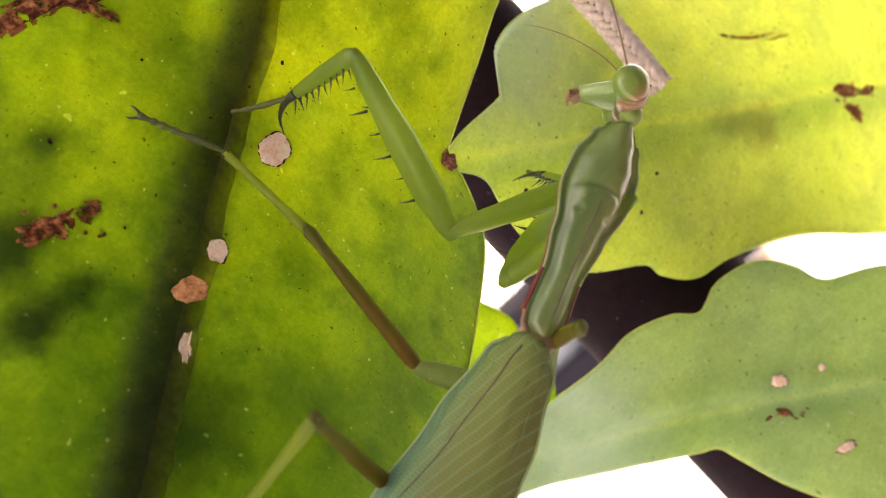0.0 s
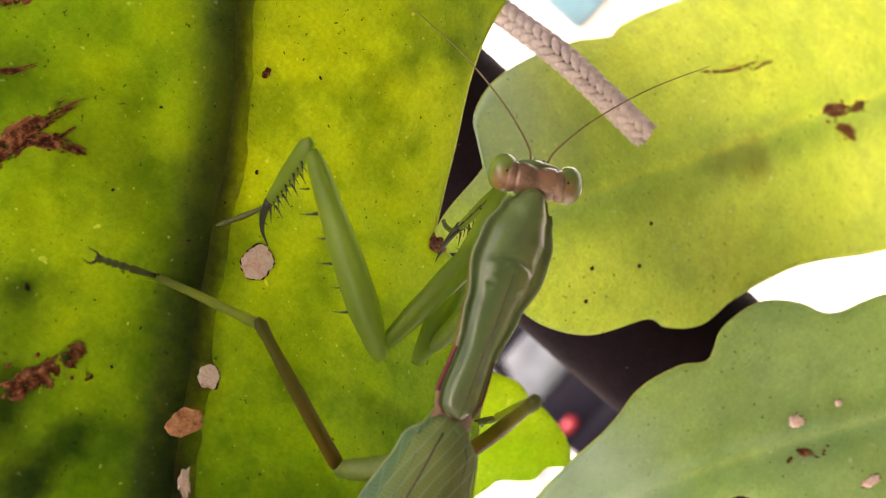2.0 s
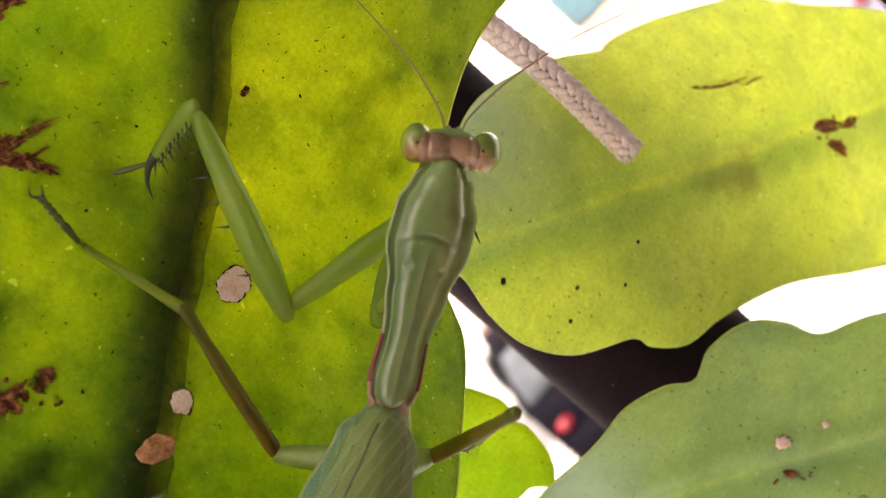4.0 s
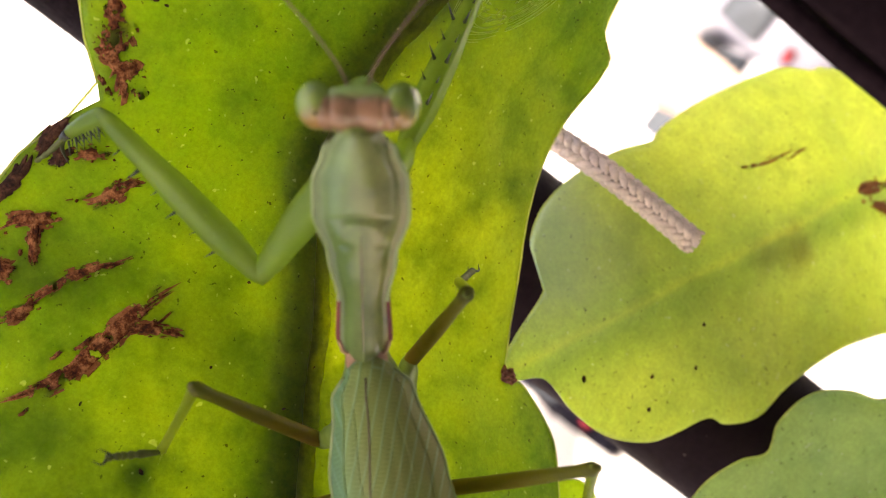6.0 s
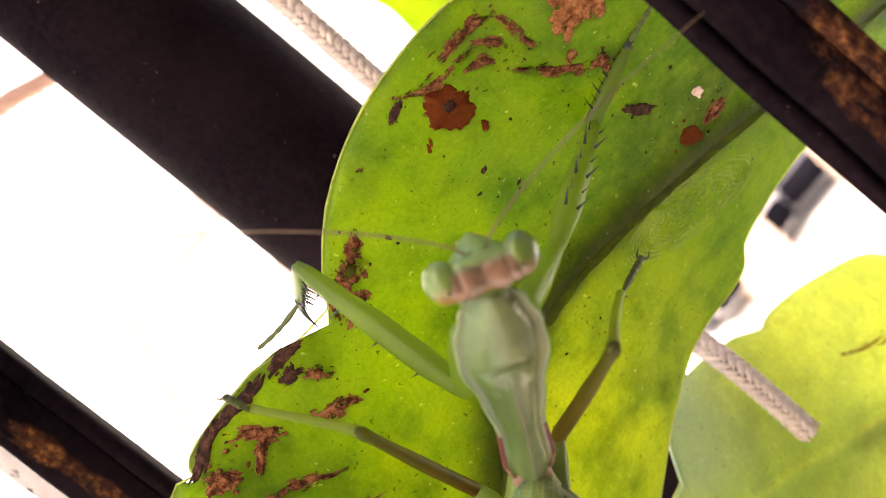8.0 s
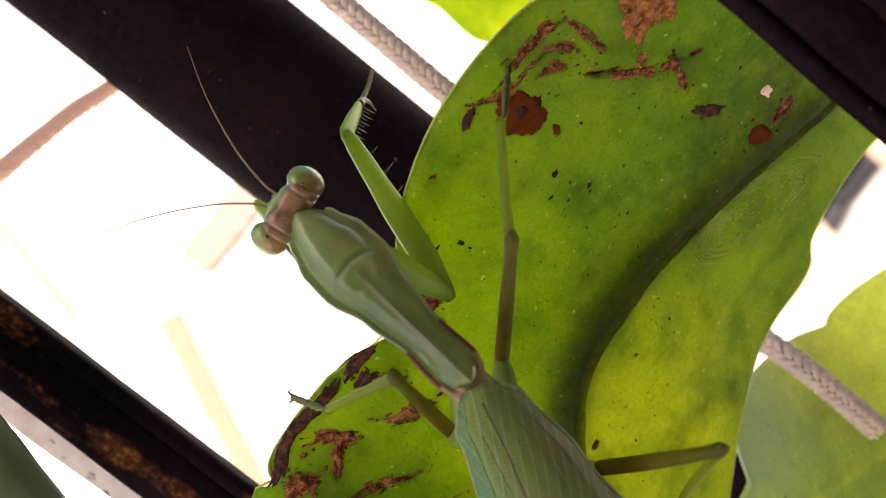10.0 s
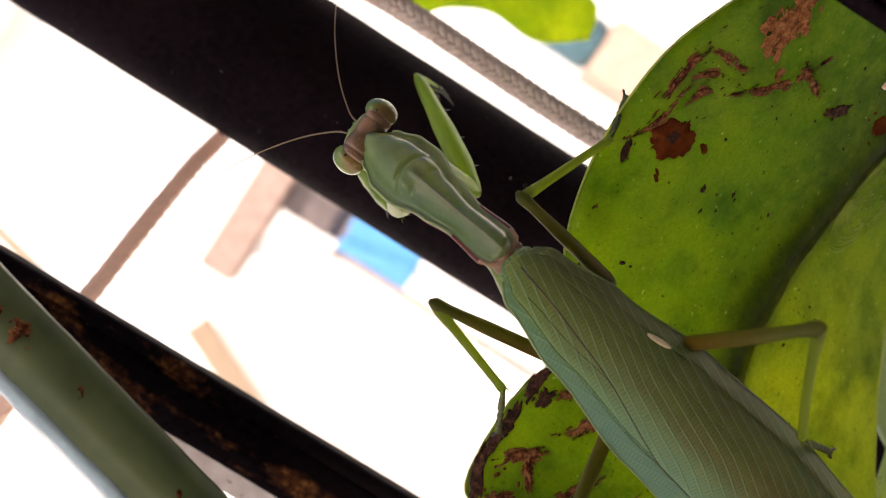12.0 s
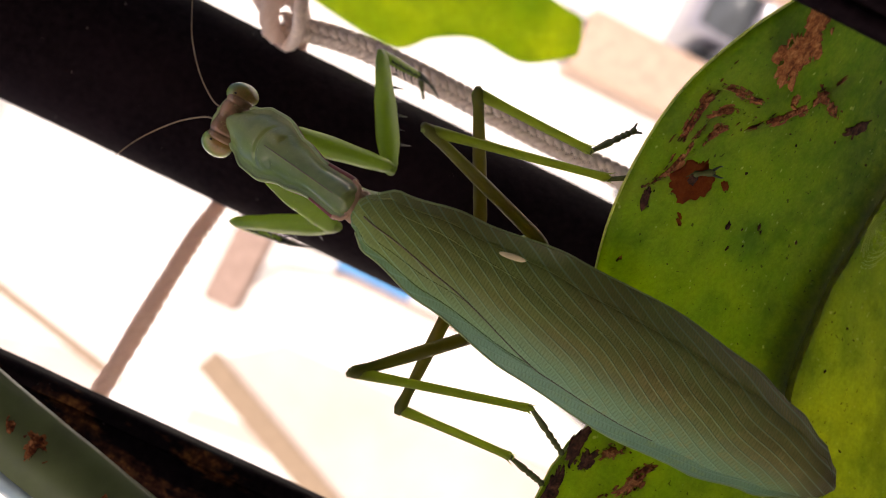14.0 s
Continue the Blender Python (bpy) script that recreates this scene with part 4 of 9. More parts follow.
def stair_side():
    """The slanting timber side of a stair, closed by a board below."""
    thing = tagged(new("stair_side"), "pale tan slanting timber side of a stair across the yard", "stair")
    slant = [Vector((-201, 1105, 112)), Vector((-455, 1105, -432))]
    out = Vector((0.906, 0, -0.423)) * 14
    part("rail", loft(bmesh.new(), [[p + out * a + Vector((0, b, 0)) for a, b in ((-1, -6), (1, -6), (1, 6), (-1, 6))] for p in slant]), RAIL, thing, smooth=False)
    board = [(-196, 100), (-150, 40), (-150, -432), (-432, -432)]
    part("board", loft(bmesh.new(), [[Vector((x, y, z)) for x, z in board] for y in (1101, 1109)]), WOOD_TAN, thing, "lighter boarded side", smooth=False)
    top = [Vector((-218, 1104, 380)), Vector((-264, 1104, 185))]
    part("handrail", loft(bmesh.new(), [[p + Vector((a * 5, b, 0)) for a, b in ((-1, -4), (1, -4), (1, 4), (-1, 4))] for p in top]), RAIL, thing, smooth=False)
    part("newel_post", loft(bmesh.new(), [[Vector((x + z * -0.1, y, z)) for x, y in ((-272, 1118), (-250, 1118), (-250, 1124), (-272, 1124))] for z in (106, -432)]), WOOD_TAN, thing, smooth=False)
    panel = [(-276, 330), (-258, 266), (-264, 190), (-300, 190), (-300, 330)]
    part("panel", loft(bmesh.new(), [[Vector((x, y, z)) for x, z in panel] for y in (1112, 1116)]), WOOD_TAN, thing, "pale side panel", smooth=False)


stair_side()
porch_post(420, 1000, WOOD_PALE, "pale pinkish wooden post across the yard", 34.0, -172.0)


def banded_post():
    thing = tagged(new("porch_post"), "pale grey post with two dark bands across the yard", "post")
    part("shaft", tube(bmesh.new(), [(-338, 1100, -432), (-338, 1100, 300)], 13, 16), WHITEWASH, thing)
    for z0, z1 in ((76, 98), (-125, -36)):
        part("band", tube(bmesh.new(), [(-338, 1100, z0), (-338, 1100, z1)], 14, 16), DARK_PLASTIC, thing, "dark band")
    return thing


banded_post()


def added_house():
    # this house is added: its sunlit white makes the background and the backlight
    thing = tagged(new("house"), "added white house front that makes the bright backdrop", "house")
    part("wall", box(bmesh.new(), (-3800, 1800, -432), (3800, 1860, 730)), WHITEWASH, thing, smooth=False)
    part("roof", box(bmesh.new(), (-3900, 1760, 730), (3900, 2160, 770), 4.0), WHITEWASH, thing, smooth=False)
    return thing


added_house()


def shelf_and_tarp():
    shelf = tagged(new("wooden_shelf"), "brown wooden board on short white brackets", "shelf")
    part("board", box(bmesh.new(), (-147, 1130, 108), (5, 1205, 150), 2.0), WOOD, shelf, smooth=False)
    for x in (-124, -22):
        part("bracket", box(bmesh.new(), (x - 4, 1205.5, 114), (x + 4, 1800, 144)), WHITEWASH, shelf, smooth=False)
    part("panel", box(bmesh.new(), (-46, 1150, 46), (2, 1190, 107.5), 1.0), GREY_BOARD, shelf, "grey weathered panel", smooth=False)
    part("strip", box(bmesh.new(), (-44, 1148, 30), (2, 1192, 45.5), 1.0), DARK_PLASTIC, shelf, "dark strip", smooth=False)
    tarp = tagged(new("blue_sheet"), "bright blue plastic sheet hanging over a rail", "sheet")
    rings = []
    for k in range(20):
        z = 28 - 93 * k / 19
        rings.append([Vector((x, 1136 + 7 * math.sin(x * 0.2 + z * 0.04) + s, z)) for s, xs in ((0, range(-51, 11, 8)), (5, range(5, -57, -8))) for x in xs])
    part("sheet", loft(bmesh.new(), rings), BLUE, tarp)
    part("rail", tube(bmesh.new(), [(-60, 1141.5, 27), (14, 1141.5, 27)], 2.5, 8), WOOD, tarp)
    part("stand", tube(bmesh.new(), [(-56, 1149, -432), (-56, 1149, 27)], 5, 8), WOOD, tarp)


shelf_and_tarp()


def water_tank():
    thing = tagged(new("water_tank"), "teal plastic water tank on a pale pinkish stand across the yard", "tank")
    part("stand", box(bmesh.new(), (262, 1075, -432), (334, 1145, -104), 3.0), WOOD_PALE, thing, "pale pinkish stand", smooth=False)
    part("tank", tube(bmesh.new(), [(298, 1110, -103.5), (298, 1110, -96), (298, 1110, -30), (298, 1110, -18)], lambda s: 26 if s in (0.0, 1.0) else 31, 24), TEAL, thing)
    part("lid", tube(bmesh.new(), [(298, 1110, -17.5), (298, 1110, -10)], 12, 16), DARK_PLASTIC, thing, "dark lid")


water_tank()


def parked_car(x, y, roof, half, paint, label, turn=0.0):
    """A car seen from behind: body, cabin, rear window, lamps, bumper and wheels."""
    thing = tagged(new("car"), label, "car", "parked cars")
    base, belt = -432.0, roof - 62.0
    body, cabin = [], []
    for k in range(25):
        s = k / 24
        fat = 0.86 + 0.14 * math.sin(math.pi * min(1, s * 1.6 + 0.12)) if s < 0.55 else 1.0 - 0.16 * max(0, s - 0.8) / 0.2
        top = belt + 6 * math.sin(math.pi * s) - 22 * max(0, s - 0.66)
        body.append([Vector((half * fat * c, 420 * s, z)) for c, z in ((-0.94, base + 26), (-1, base + 50), (-1, top - 16), (-0.93, top), (0.93, top), (1, top - 16), (1, base + 50), (0.94, base + 26))])
        if k <= 16:
            q = k / 16
            up = belt + (roof - belt) * min(1.0, 0.02 + math.sin(math.pi * min(0.5, q * 1.5)) if q < 0.5 else math.cos((q - 0.5) * math.pi) ** 0.6 if q < 1 else 0.0)
            wide = half * (0.9 - 0.16 * (up - belt) / (roof - belt))
            cabin.append([Vector((c * wide, 12 + 290 * q, z)) for c, z in ((-1.1, belt - 4), (-1, up - 5), (-0.9, up), (0.9, up), (1, up - 5), (1.1, belt - 4))])
    part("body", loft(bmesh.new(), body), paint, thing)
    part("cabin", loft(bmesh.new(), cabin), paint, thing)
    glass = loft(bmesh.new(), [[Vector((c * half * w, yy - 2.0, z)) for c in (-1, 1)] + [Vector((c * half * w, yy + 3.0, z)) for c in (1, -1)] for w, yy, z in ((0.84, 12, belt + 4), (0.8, 26, belt + 30), (0.68, 52, roof - 9))])
    part("rear_window", glass, CAR_GLASS, thing, "dark rear window")
    part("bumper", box(bmesh.new(), (-half * 0.9, -9, base + 30), (half * 0.9, 6, base + 62), 4.0), DARK_PAINT, thing, "dark plastic bumper")
    for sg in (-1, 1):
        part("tail_lamp", box(bmesh.new(), (sg * half * 0.72 - 10, -5, belt - 40), (sg * half * 0.72 + 10, 8, belt - 26), 3.0), RED_PLASTIC, thing, "red tail lamp")
        for yy in (70, 330):
            part("wheel", tube(bmesh.new(), [(sg * half * 0.78, yy, base + 31), (sg * (half * 0.78 + 18), yy, base + 31)], 31, 20), DARK_PLASTIC, thing, "dark tyre")
        part("side_window", box(bmesh.new(), (sg * half * 0.93 - 2, 90, belt + 2), (sg * half * 0.93 + 2, 250, belt + 34), 1.5), CAR_GLASS, thing, "dark side window")
    thing.matrix_world = pose(x * CM, y * CM, 0, 0, 0, turn)
    return thing


parked_car(296, 1090, -230, 84, WHITE_PAINT, "white hatchback with a dark rear window and red tail lamps", 6)
parked_car(455, 1105, -225, 84, GREY_PAINT, "pale grey car with dark windows parked in the yard", -4)
parked_car(4, 1000, -262, 98, DARK_PAINT, "black car with red tail lamps parked in the yard")


# ---- the mantis ----
def skin(name, low, high, rough, through, scale=500.0, bands=None, streak=None, glow=2.1):
    m, n, l, p = material(name, rough)
    f, g = noise_tex(n, l, scale, 4, 0.6), noise_tex(n, l, scale * 0.18, 3, 0.5, seed=3)
    c = mixed(n, l, ramp(n, l, g, [(0.3, (0, 0, 0)), (0.7, (1, 1, 1))]), low, high)
    c = mixed(n, l, ramp(n, l, f, [(0.3, (0.35,) * 3), (0.65, (0, 0, 0))]), c, tuple(v * 0.6 for v in low))
    if streak:
        long = noise_tex(n, l, 420, 2, 0.5, stretch=(0.08, 1, 0.3), seed=5)
        c = mixed(n, l, ramp(n, l, long, [(0.45, (0, 0, 0)), (0.68, (0.85,) * 3)]), c, streak)
    if bands:
        colour, axis, start, stop = bands
        co, sep = n.new("ShaderNodeTexCoord"), n.new("ShaderNodeSeparateXYZ")
        l.new(co.outputs["Object"], sep.inputs[0])
        mr = n.new("ShaderNodeMapRange")
        l.new(sep.outputs[axis], mr.inputs[0])
        mr.inputs[1].default_value, mr.inputs[2].default_value = start * CM, stop * CM
        spots = noise_tex(n, l, scale * 0.9, 4, 0.6, seed=8)
        c = mixed(n, l, mr.outputs[0], c, mixed(n, l, ramp(n, l, spots, [(0.35, (0, 0, 0)), (0.6, (1, 1, 1))]), tuple(v * 0.6 for v in colour), tuple(v * 1.25 for v in colour)))
    grain = noise_tex(n, l, scale * 4.5, 3, 0.6, seed=12)
    c = mixed(n, l, ramp(n, l, grain, [(0.62, (0, 0, 0)), (0.74, (0.4,) * 3)]), c, tuple(min(1, v * 1.7) for v in high))
    c = mixed(n, l, ramp(n, l, grain, [(0.26, (0.5,) * 3), (0.38, (0, 0, 0))]), c, tuple(v * 0.5 for v in low))
    l.new(c, p.inputs["Base Color"])
    p.inputs["Specular IOR Level"].default_value = 0.25
    bump(n, l, p, f, 0.4, 0.0004)
    if through:
        see_through(m, p, tuple(min(1, v * glow) for v in high), through)
    return m


BODY_GREEN = skin("body_green", (0.14, 0.21, 0.04), (0.26, 0.33, 0.085), 0.3, 0.2)
PRONOTUM_GREEN = skin("pronotum_green", (0.07, 0.11, 0.04), (0.22, 0.3, 0.11), 0.2, 0.28, 420, streak=(0.09, 0.09, 0.03), bands=((0.19, 0.165, 0.065), 1, 0.1, -0.16), glow=2.6)
PRONOTUM_GREEN.node_tree.nodes["Principled BSDF"].inputs["Coat Weight"].default_value = 0.4
PRONOTUM_GREEN.node_tree.nodes["Principled BSDF"].inputs["Specular IOR Level"].default_value = 0.34
LEG_GREEN = skin("leg_green", (0.11, 0.15, 0.026), (0.26, 0.3, 0.06), 0.32, 0.66)
LEG_BROWN = skin("leg_brown", (0.085, 0.09, 0.017), (0.16, 0.16, 0.034), 0.36, 0.55, bands=((0.17, 0.07, 0.018), 0, 1.7, 0.2))
FORE_GREEN = skin("fore_green", (0.08, 0.12, 0.024), (0.23, 0.3, 0.06), 0.22, 0.48, glow=2.6)
FOOT = skin("foot", (0.07, 0.085, 0.025), (0.15, 0.16, 0.05), 0.6, 0.1)
SPINE_DARK = plain("spine_dark", (0.025, 0.03, 0.015), 0.4, 0.3, 900)
HEAD_SKIN = skin("head_skin", (0.15, 0.25, 0.06), (0.36, 0.5, 0.18), 0.2, 0.12, bands=((0.23, 0.12, 0.07), 0, 0.19, 0.12))
EYE = skin("eye", (0.13, 0.21, 0.035), (0.27, 0.36, 0.09), 0.08, 0.2, bands=((0.26, 0.13, 0.05), 0, 0.09, 0.0))
EYE.node_tree.nodes["Principled BSDF"].inputs["Coat Weight"].default_value = 0.6
PUPIL = plain("pupil", (0.02, 0.012, 0.01), 0.2, 0.1, 900)
COLLAR = skin("collar", (0.3, 0.16, 0.09), (0.46, 0.31, 0.19), 0.5, 0.15)
MARGIN = skin("margin", (0.14, 0.03, 0.025), (0.28, 0.08, 0.06), 0.4, 0.1)
ANTENNA = plain("antenna", (0.2, 0.14, 0.08), 0.5, 0.2, 500, through=((0.6, 0.4, 0.2), 0.3))
STIGMA = plain("stigma", (0.75, 0.62, 0.36), 0.5, 0.1, 600)


SEAM = plain("seam", (0.12, 0.085, 0.04), 0.5, 0.3, 400)
RIM_PALE = skin("rim_pale", (0.24, 0.31, 0.13), (0.34, 0.41, 0.19), 0.35, 0.2)


def wing_material(name, green, brown, sheen, lean, back=0.0):
    """Netted forewing: long veins with a ladder of cross veins; sky sheen is painted on the lapped edge, the middle is
    browner.
    """
    m, n, l, p = material(name, 0.3)
    p.inputs["Specular IOR Level"].default_value = 0.15
    co = n.new("ShaderNodeTexCoord")
    sway = n.new("ShaderNodeTexNoise")
    l.new(co.outputs["Object"], sway.inputs["Vector"])
    sway.inputs["Scale"].default_value = 45
    bend = n.new("ShaderNodeVectorMath")
    bend.operation = "MULTIPLY_ADD"
    l.new(sway.outputs["Color"], bend.inputs[0])
    bend.inputs[1].default_value = (0.0042, 0.0042, 0.0)
    l.new(co.outputs["Object"], bend.inputs[2])
    nets = []
    for turn, wide, high, gap, soft in ((lean, 1.7, 0.00105, 0.00014, 0.9), (lean, 0.00042, 0.00105, 0.00009, 0.8), (lean + 1.15, 1.7, 0.00036, 0.0001, 1.0)):
        mp, br = n.new("ShaderNodeMapping"), n.new("ShaderNodeTexBrick")
        l.new(bend.outputs[0], mp.inputs[0])
        mp.inputs["Rotation"].default_value = (0, 0, turn)
        l.new(mp.outputs[0], br.inputs["Vector"])
        for slot, value in (("Scale", 1.0), ("Mortar Size", gap), ("Mortar Smooth", soft), ("Brick Width", wide), ("Row Height", high)):
            br.inputs[slot].default_value = value
        nets.append(br.outputs["Fac"])
    sep = n.new("ShaderNodeSeparateXYZ")
    l.new(co.outputs["Object"], sep.inputs[0])

    def between(axis, a, b):
        mr = n.new("ShaderNodeMapRange")
        l.new(sep.outputs[axis], mr.inputs[0])
        mr.inputs[1].default_value, mr.inputs[2].default_value = a * CM, b * CM
        return mr.outputs[0]

    tone, fine = noise_tex(n, l, 60, 4, 0.6, stretch=(0.6, 1.4, 1)), noise_tex(n, l, 900, 5, 0.65, seed=4)
    c = mixed(n, l, maths(n, l, "MULTIPLY", ramp(n, l, tone, [(0.34, (0.35,) * 3), (0.56, (1, 1, 1))]), maths(n, l, "MULTIPLY", between(0, back, back - 2.2), between(1, 0.45, 0.15))), green, brown)
    # the sky's sheen on the lapped edge is mixed into the colour
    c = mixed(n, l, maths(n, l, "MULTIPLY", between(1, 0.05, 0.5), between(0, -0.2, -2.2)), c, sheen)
    flecks = ramp(n, l, fine, [(0.5, (0, 0, 0)), (0.66, (0.6,) * 3)])
    c = mixed(n, l, maths(n, l, "MULTIPLY", flecks, between(0, -2.0, -4.0)), c, tuple(v * 1.7 for v in brown))
    c = mixed(n, l, between(0, -5.5, -6.0), c, (0.1, 0.06, 0.03))
    c = mixed(n, l, maths(n, l, "MULTIPLY", nets[2], maths(n, l, "ADD", maths(n, l, "MULTIPLY", between(1, 0.1, -0.2), 0.2), 0.2)), c, tuple(v * 0.4 for v in green))
    c = mixed(n, l, maths(n, l, "MULTIPLY", nets[1], 0.32), c, tuple(v * 0.45 for v in green))
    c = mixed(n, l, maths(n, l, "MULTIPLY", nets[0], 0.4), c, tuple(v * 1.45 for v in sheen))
    l.new(c, p.inputs["Base Color"])
    bump(n, l, p, mixed(n, l, 0.4, nets[0], mixed(n, l, 0.5, nets[1], nets[2])), 0.4, 0.0004)
    see_through(m, p, (0.36, 0.46, 0.13), 0.3)
    return m


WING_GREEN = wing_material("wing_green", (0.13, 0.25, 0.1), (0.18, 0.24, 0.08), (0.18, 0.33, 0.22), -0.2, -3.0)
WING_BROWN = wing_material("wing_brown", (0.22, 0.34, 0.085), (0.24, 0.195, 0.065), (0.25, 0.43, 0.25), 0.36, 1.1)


def shaped(count, knots):
    """Reads a smooth profile, given as pairs of place and value, at even steps."""
    xs = [k[0] for k in knots]
    out = []
    for i in range(count):
        x = xs[0] + (xs[-1] - xs[0]) * i / (count - 1)
        j = max(k for k in range(len(xs) - 1) if xs[k] <= x)
        s = (x - xs[j]) / (xs[j + 1] - xs[j])
        s = s * s * (3 - 2 * s)
        out.append((x, knots[j][1] * (1 - s) + knots[j + 1][1] * s))
    return out


def limb(profile, sides=14, flat=1.0, bow=0.0, count=26, ridge=0.0):
    """A limb along +x with the given radius profile; bow bends it towards +z."""
    rows = shaped(count, profile)
    end = rows[-1][0]
    rings = []
    for x, r in rows:
        z = bow * math.sin(math.pi * max(0, min(1, x / end)))
        rings.append([Vector((x, math.cos(a) * r * flat * (1 + ridge * max(0.0, math.sin(3 * a + 0.6)) ** 8), z + math.sin(a) * r * (1 + ridge * max(0.0, math.sin(3 * a + 0.6)) ** 8))) for a in (2 * math.pi * k / sides for k in range(sides))])
    return loft(bmesh.new(), rings)


def add_spines(parent, length, first, last, count, z, reach, spread, mat, lean=0.35):
    bm = bmesh.new()
    tube(bm, [(0, 0, 0), (lean * 0.3, 0, 0.4), (lean, 0, 1.0)], lambda s: 0.1 * (1 - s) + 0.01, 6)
    me = None
    for k in range(count):
        x = first + (last - first) * k / max(1, count - 1)
        for y in (-1, 1):
            big = reach * (1.0 if k % 2 == 0 else 0.62)
            if me is None:
                ob = part("spine", bm, mat, parent)
                me = ob.data
            else:
                ob = new("spine", me)
                ob.parent = parent
            ob.location = Vector((x, y * spread, z)) * CM
            ob.rotation_euler = (-y * 0.35, 0, 0)
            ob.scale = (big,) * 3


def make_mantis():
    thing = tagged(new("praying_mantis"), "slender green praying mantis with folded wings, climbing", "mantis")
    moving = {"mantis": thing}
    # body under the wings
    part("thorax", limb([(-2.1, 0.28), (-1.2, 0.36), (-0.5, 0.33), (0.0, 0.19), (0.1, 0.12)], 18, 1.0), BODY_GREEN, thing)
    for ob in thing.children:
        ob.location.z = -0.3 * CM
    abdomen = part("abdomen", limb([(-5.3, 0.05), (-5.0, 0.2), (-4.2, 0.4), (-3.0, 0.5), (-2.0, 0.42), (-1.6, 0.3)], 20, 1.05, count=60), BODY_GREEN, thing)
    abdomen.location.z = -0.34 * CM
    bm = bmesh.new()
    ball(bm, (-0.05, 0, -0.07), (0.14, 0.19, 0.15), 12)
    ball(bm, (-0.1, 0.12, -0.08), (0.1, 0.08, 0.09), 8)
    ball(bm, (-0.1, -0.12, -0.08), (0.1, 0.08, 0.09), 8)
    part("collar", bm, COLLAR, thing, "pinkish-brown membrane behind the pronotum")

    # forewings: one laps over the other
    half = shaped(90, [(0.07, 0.1), (0.14, 0.2), (0.4, 0.37), (1.2, 0.53), (2.4, 0.71), (3.6, 0.77), (4.6, 0.69), (5.3, 0.53), (5.75, 0.36), (5.97, 0.2), (6.05, 0.06)])
    for sg, lap, lift, under in ((1, 0.55, 0.0, "leathery olive forewing, netted with veins"), (-1, 0.72, 0.045, "brownish-green forewing lapped over the other")):
        def at(x, w, v):
            over = min(1.0, max(0.0, x / 2.6)) ** 1.3
            y = sg * (w * (1 - v) - w * v * (0.1 + (lap - 0.1) * over))
            a = abs(y) / max(w, 0.01)
            z = 0.1 + lift * (1 - a ** 2) + 0.3 * (w / 0.77) * (1 - a ** 2.0) - 0.1 * (w / 0.77) * max(0, a - 0.72) / 0.28
            z += 0.007 * math.sin(v * 26) * (1 - v) * min(1, x) - 0.02 * max(0, x - 5)
            return Vector((-x, y, z))

        def sheet(v0, v1, count):
            bm = bmesh.new()
            tops = [[bm.verts.new(at(x, w, v0 + (v1 - v0) * k / count)) for k in range(count + 1)] for x, w in half]
            unders = [[bm.verts.new(t.co - Vector((0, 0, 0.022))) for t in row] for row in tops]
            for s in (tops, unders):
                for a, b in zip(s, s[1:]):
                    for k in range(count):
                        bm.faces.new((a[k], a[k + 1], b[k + 1], b[k]))
            for i in range(len(tops) - 1):
                for k in (0, count):
                    bm.faces.new((tops[i][k], tops[i + 1][k], unders[i + 1][k], unders[i][k]))
            for i in (0, -1):
                for k in range(count):
                    bm.faces.new((tops[i][k], tops[i][k + 1], unders[i][k + 1], unders[i][k]))
            return bm

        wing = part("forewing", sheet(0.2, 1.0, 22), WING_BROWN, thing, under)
        # the left field is teal for the blue sky it faces; the right stays brown
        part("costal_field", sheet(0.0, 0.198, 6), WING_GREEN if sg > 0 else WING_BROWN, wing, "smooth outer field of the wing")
        for v, r, first, last in ((0.2, 0.012, 3, 84), (0.42, 0.007, 6, 60), (1.0, 0.01, 2, 60)):
            part("vein", tube(bmesh.new(), [at(x, w, v) + Vector((0, 0, 0.002)) for x, w in half[first:last]], lambda s: r * (1 - 0.7 * s), 5), SEAM if v == 1.0 else WING_BROWN, wing, "raised vein")
        bm = bmesh.new()
        pts = [(-x, sg * (w + 0.004), 0.1 - 0.1 * (w / 0.77) - 0.011) for x, w in half[2:86]]
        part("edge_vein", tube(bm, pts, lambda s: 0.02 * (1 - 0.6 * s), 6), RIM_PALE, wing, "pale edge of the wing")
        if sg < 0:
            bm = bmesh.new()
            ball(bm, (-1.75, -0.4, 0.27), (0.15, 0.035, 0.018), 8, Euler((0.5, 0, 0.22)).to_quaternion())
            part("stigma", bm, STIGMA, wing, "small cream-yellow wing spot")

    # pronotum
    rows = shaped(110, [(-0.07, 0.05), (-0.05, 0.12), (0.02, 0.19), (0.15, 0.215), (0.6, 0.2), (1.05, 0.27), (1.5, 0.38), (1.8, 0.37), (2.08, 0.275), (2.26, 0.17), (2.3, 0.1)])
    rings, flanges = [], ([], [])
    for x, w in rows:
        ring = []
        for k in range(64):
            a = 2 * math.pi * k / 64
            c, s = math.cos(a), math.sin(a)
            y = w * c
            full = 0.55 + 0.45 * w / 0.415
            if s >= 0:
                inner = min(1.0, abs(c) / 0.8)
                z = 0.012 + 0.19 * full * (1 - inner ** 2.4) ** 0.75
                z += 0.022 * math.exp(-(y / 0.025) ** 2) * (1 if x < 1.45 else 0.2)
                z -= 0.034 * math.exp(-((x - 1.56 + 1.1 * y * y) / 0.026) ** 2) * (1 - inner ** 4)
                z += 0.03 * math.exp(-(((x - 1.36) / 0.14) ** 2 + ((abs(y) - 0.17) / 0.06) ** 2))
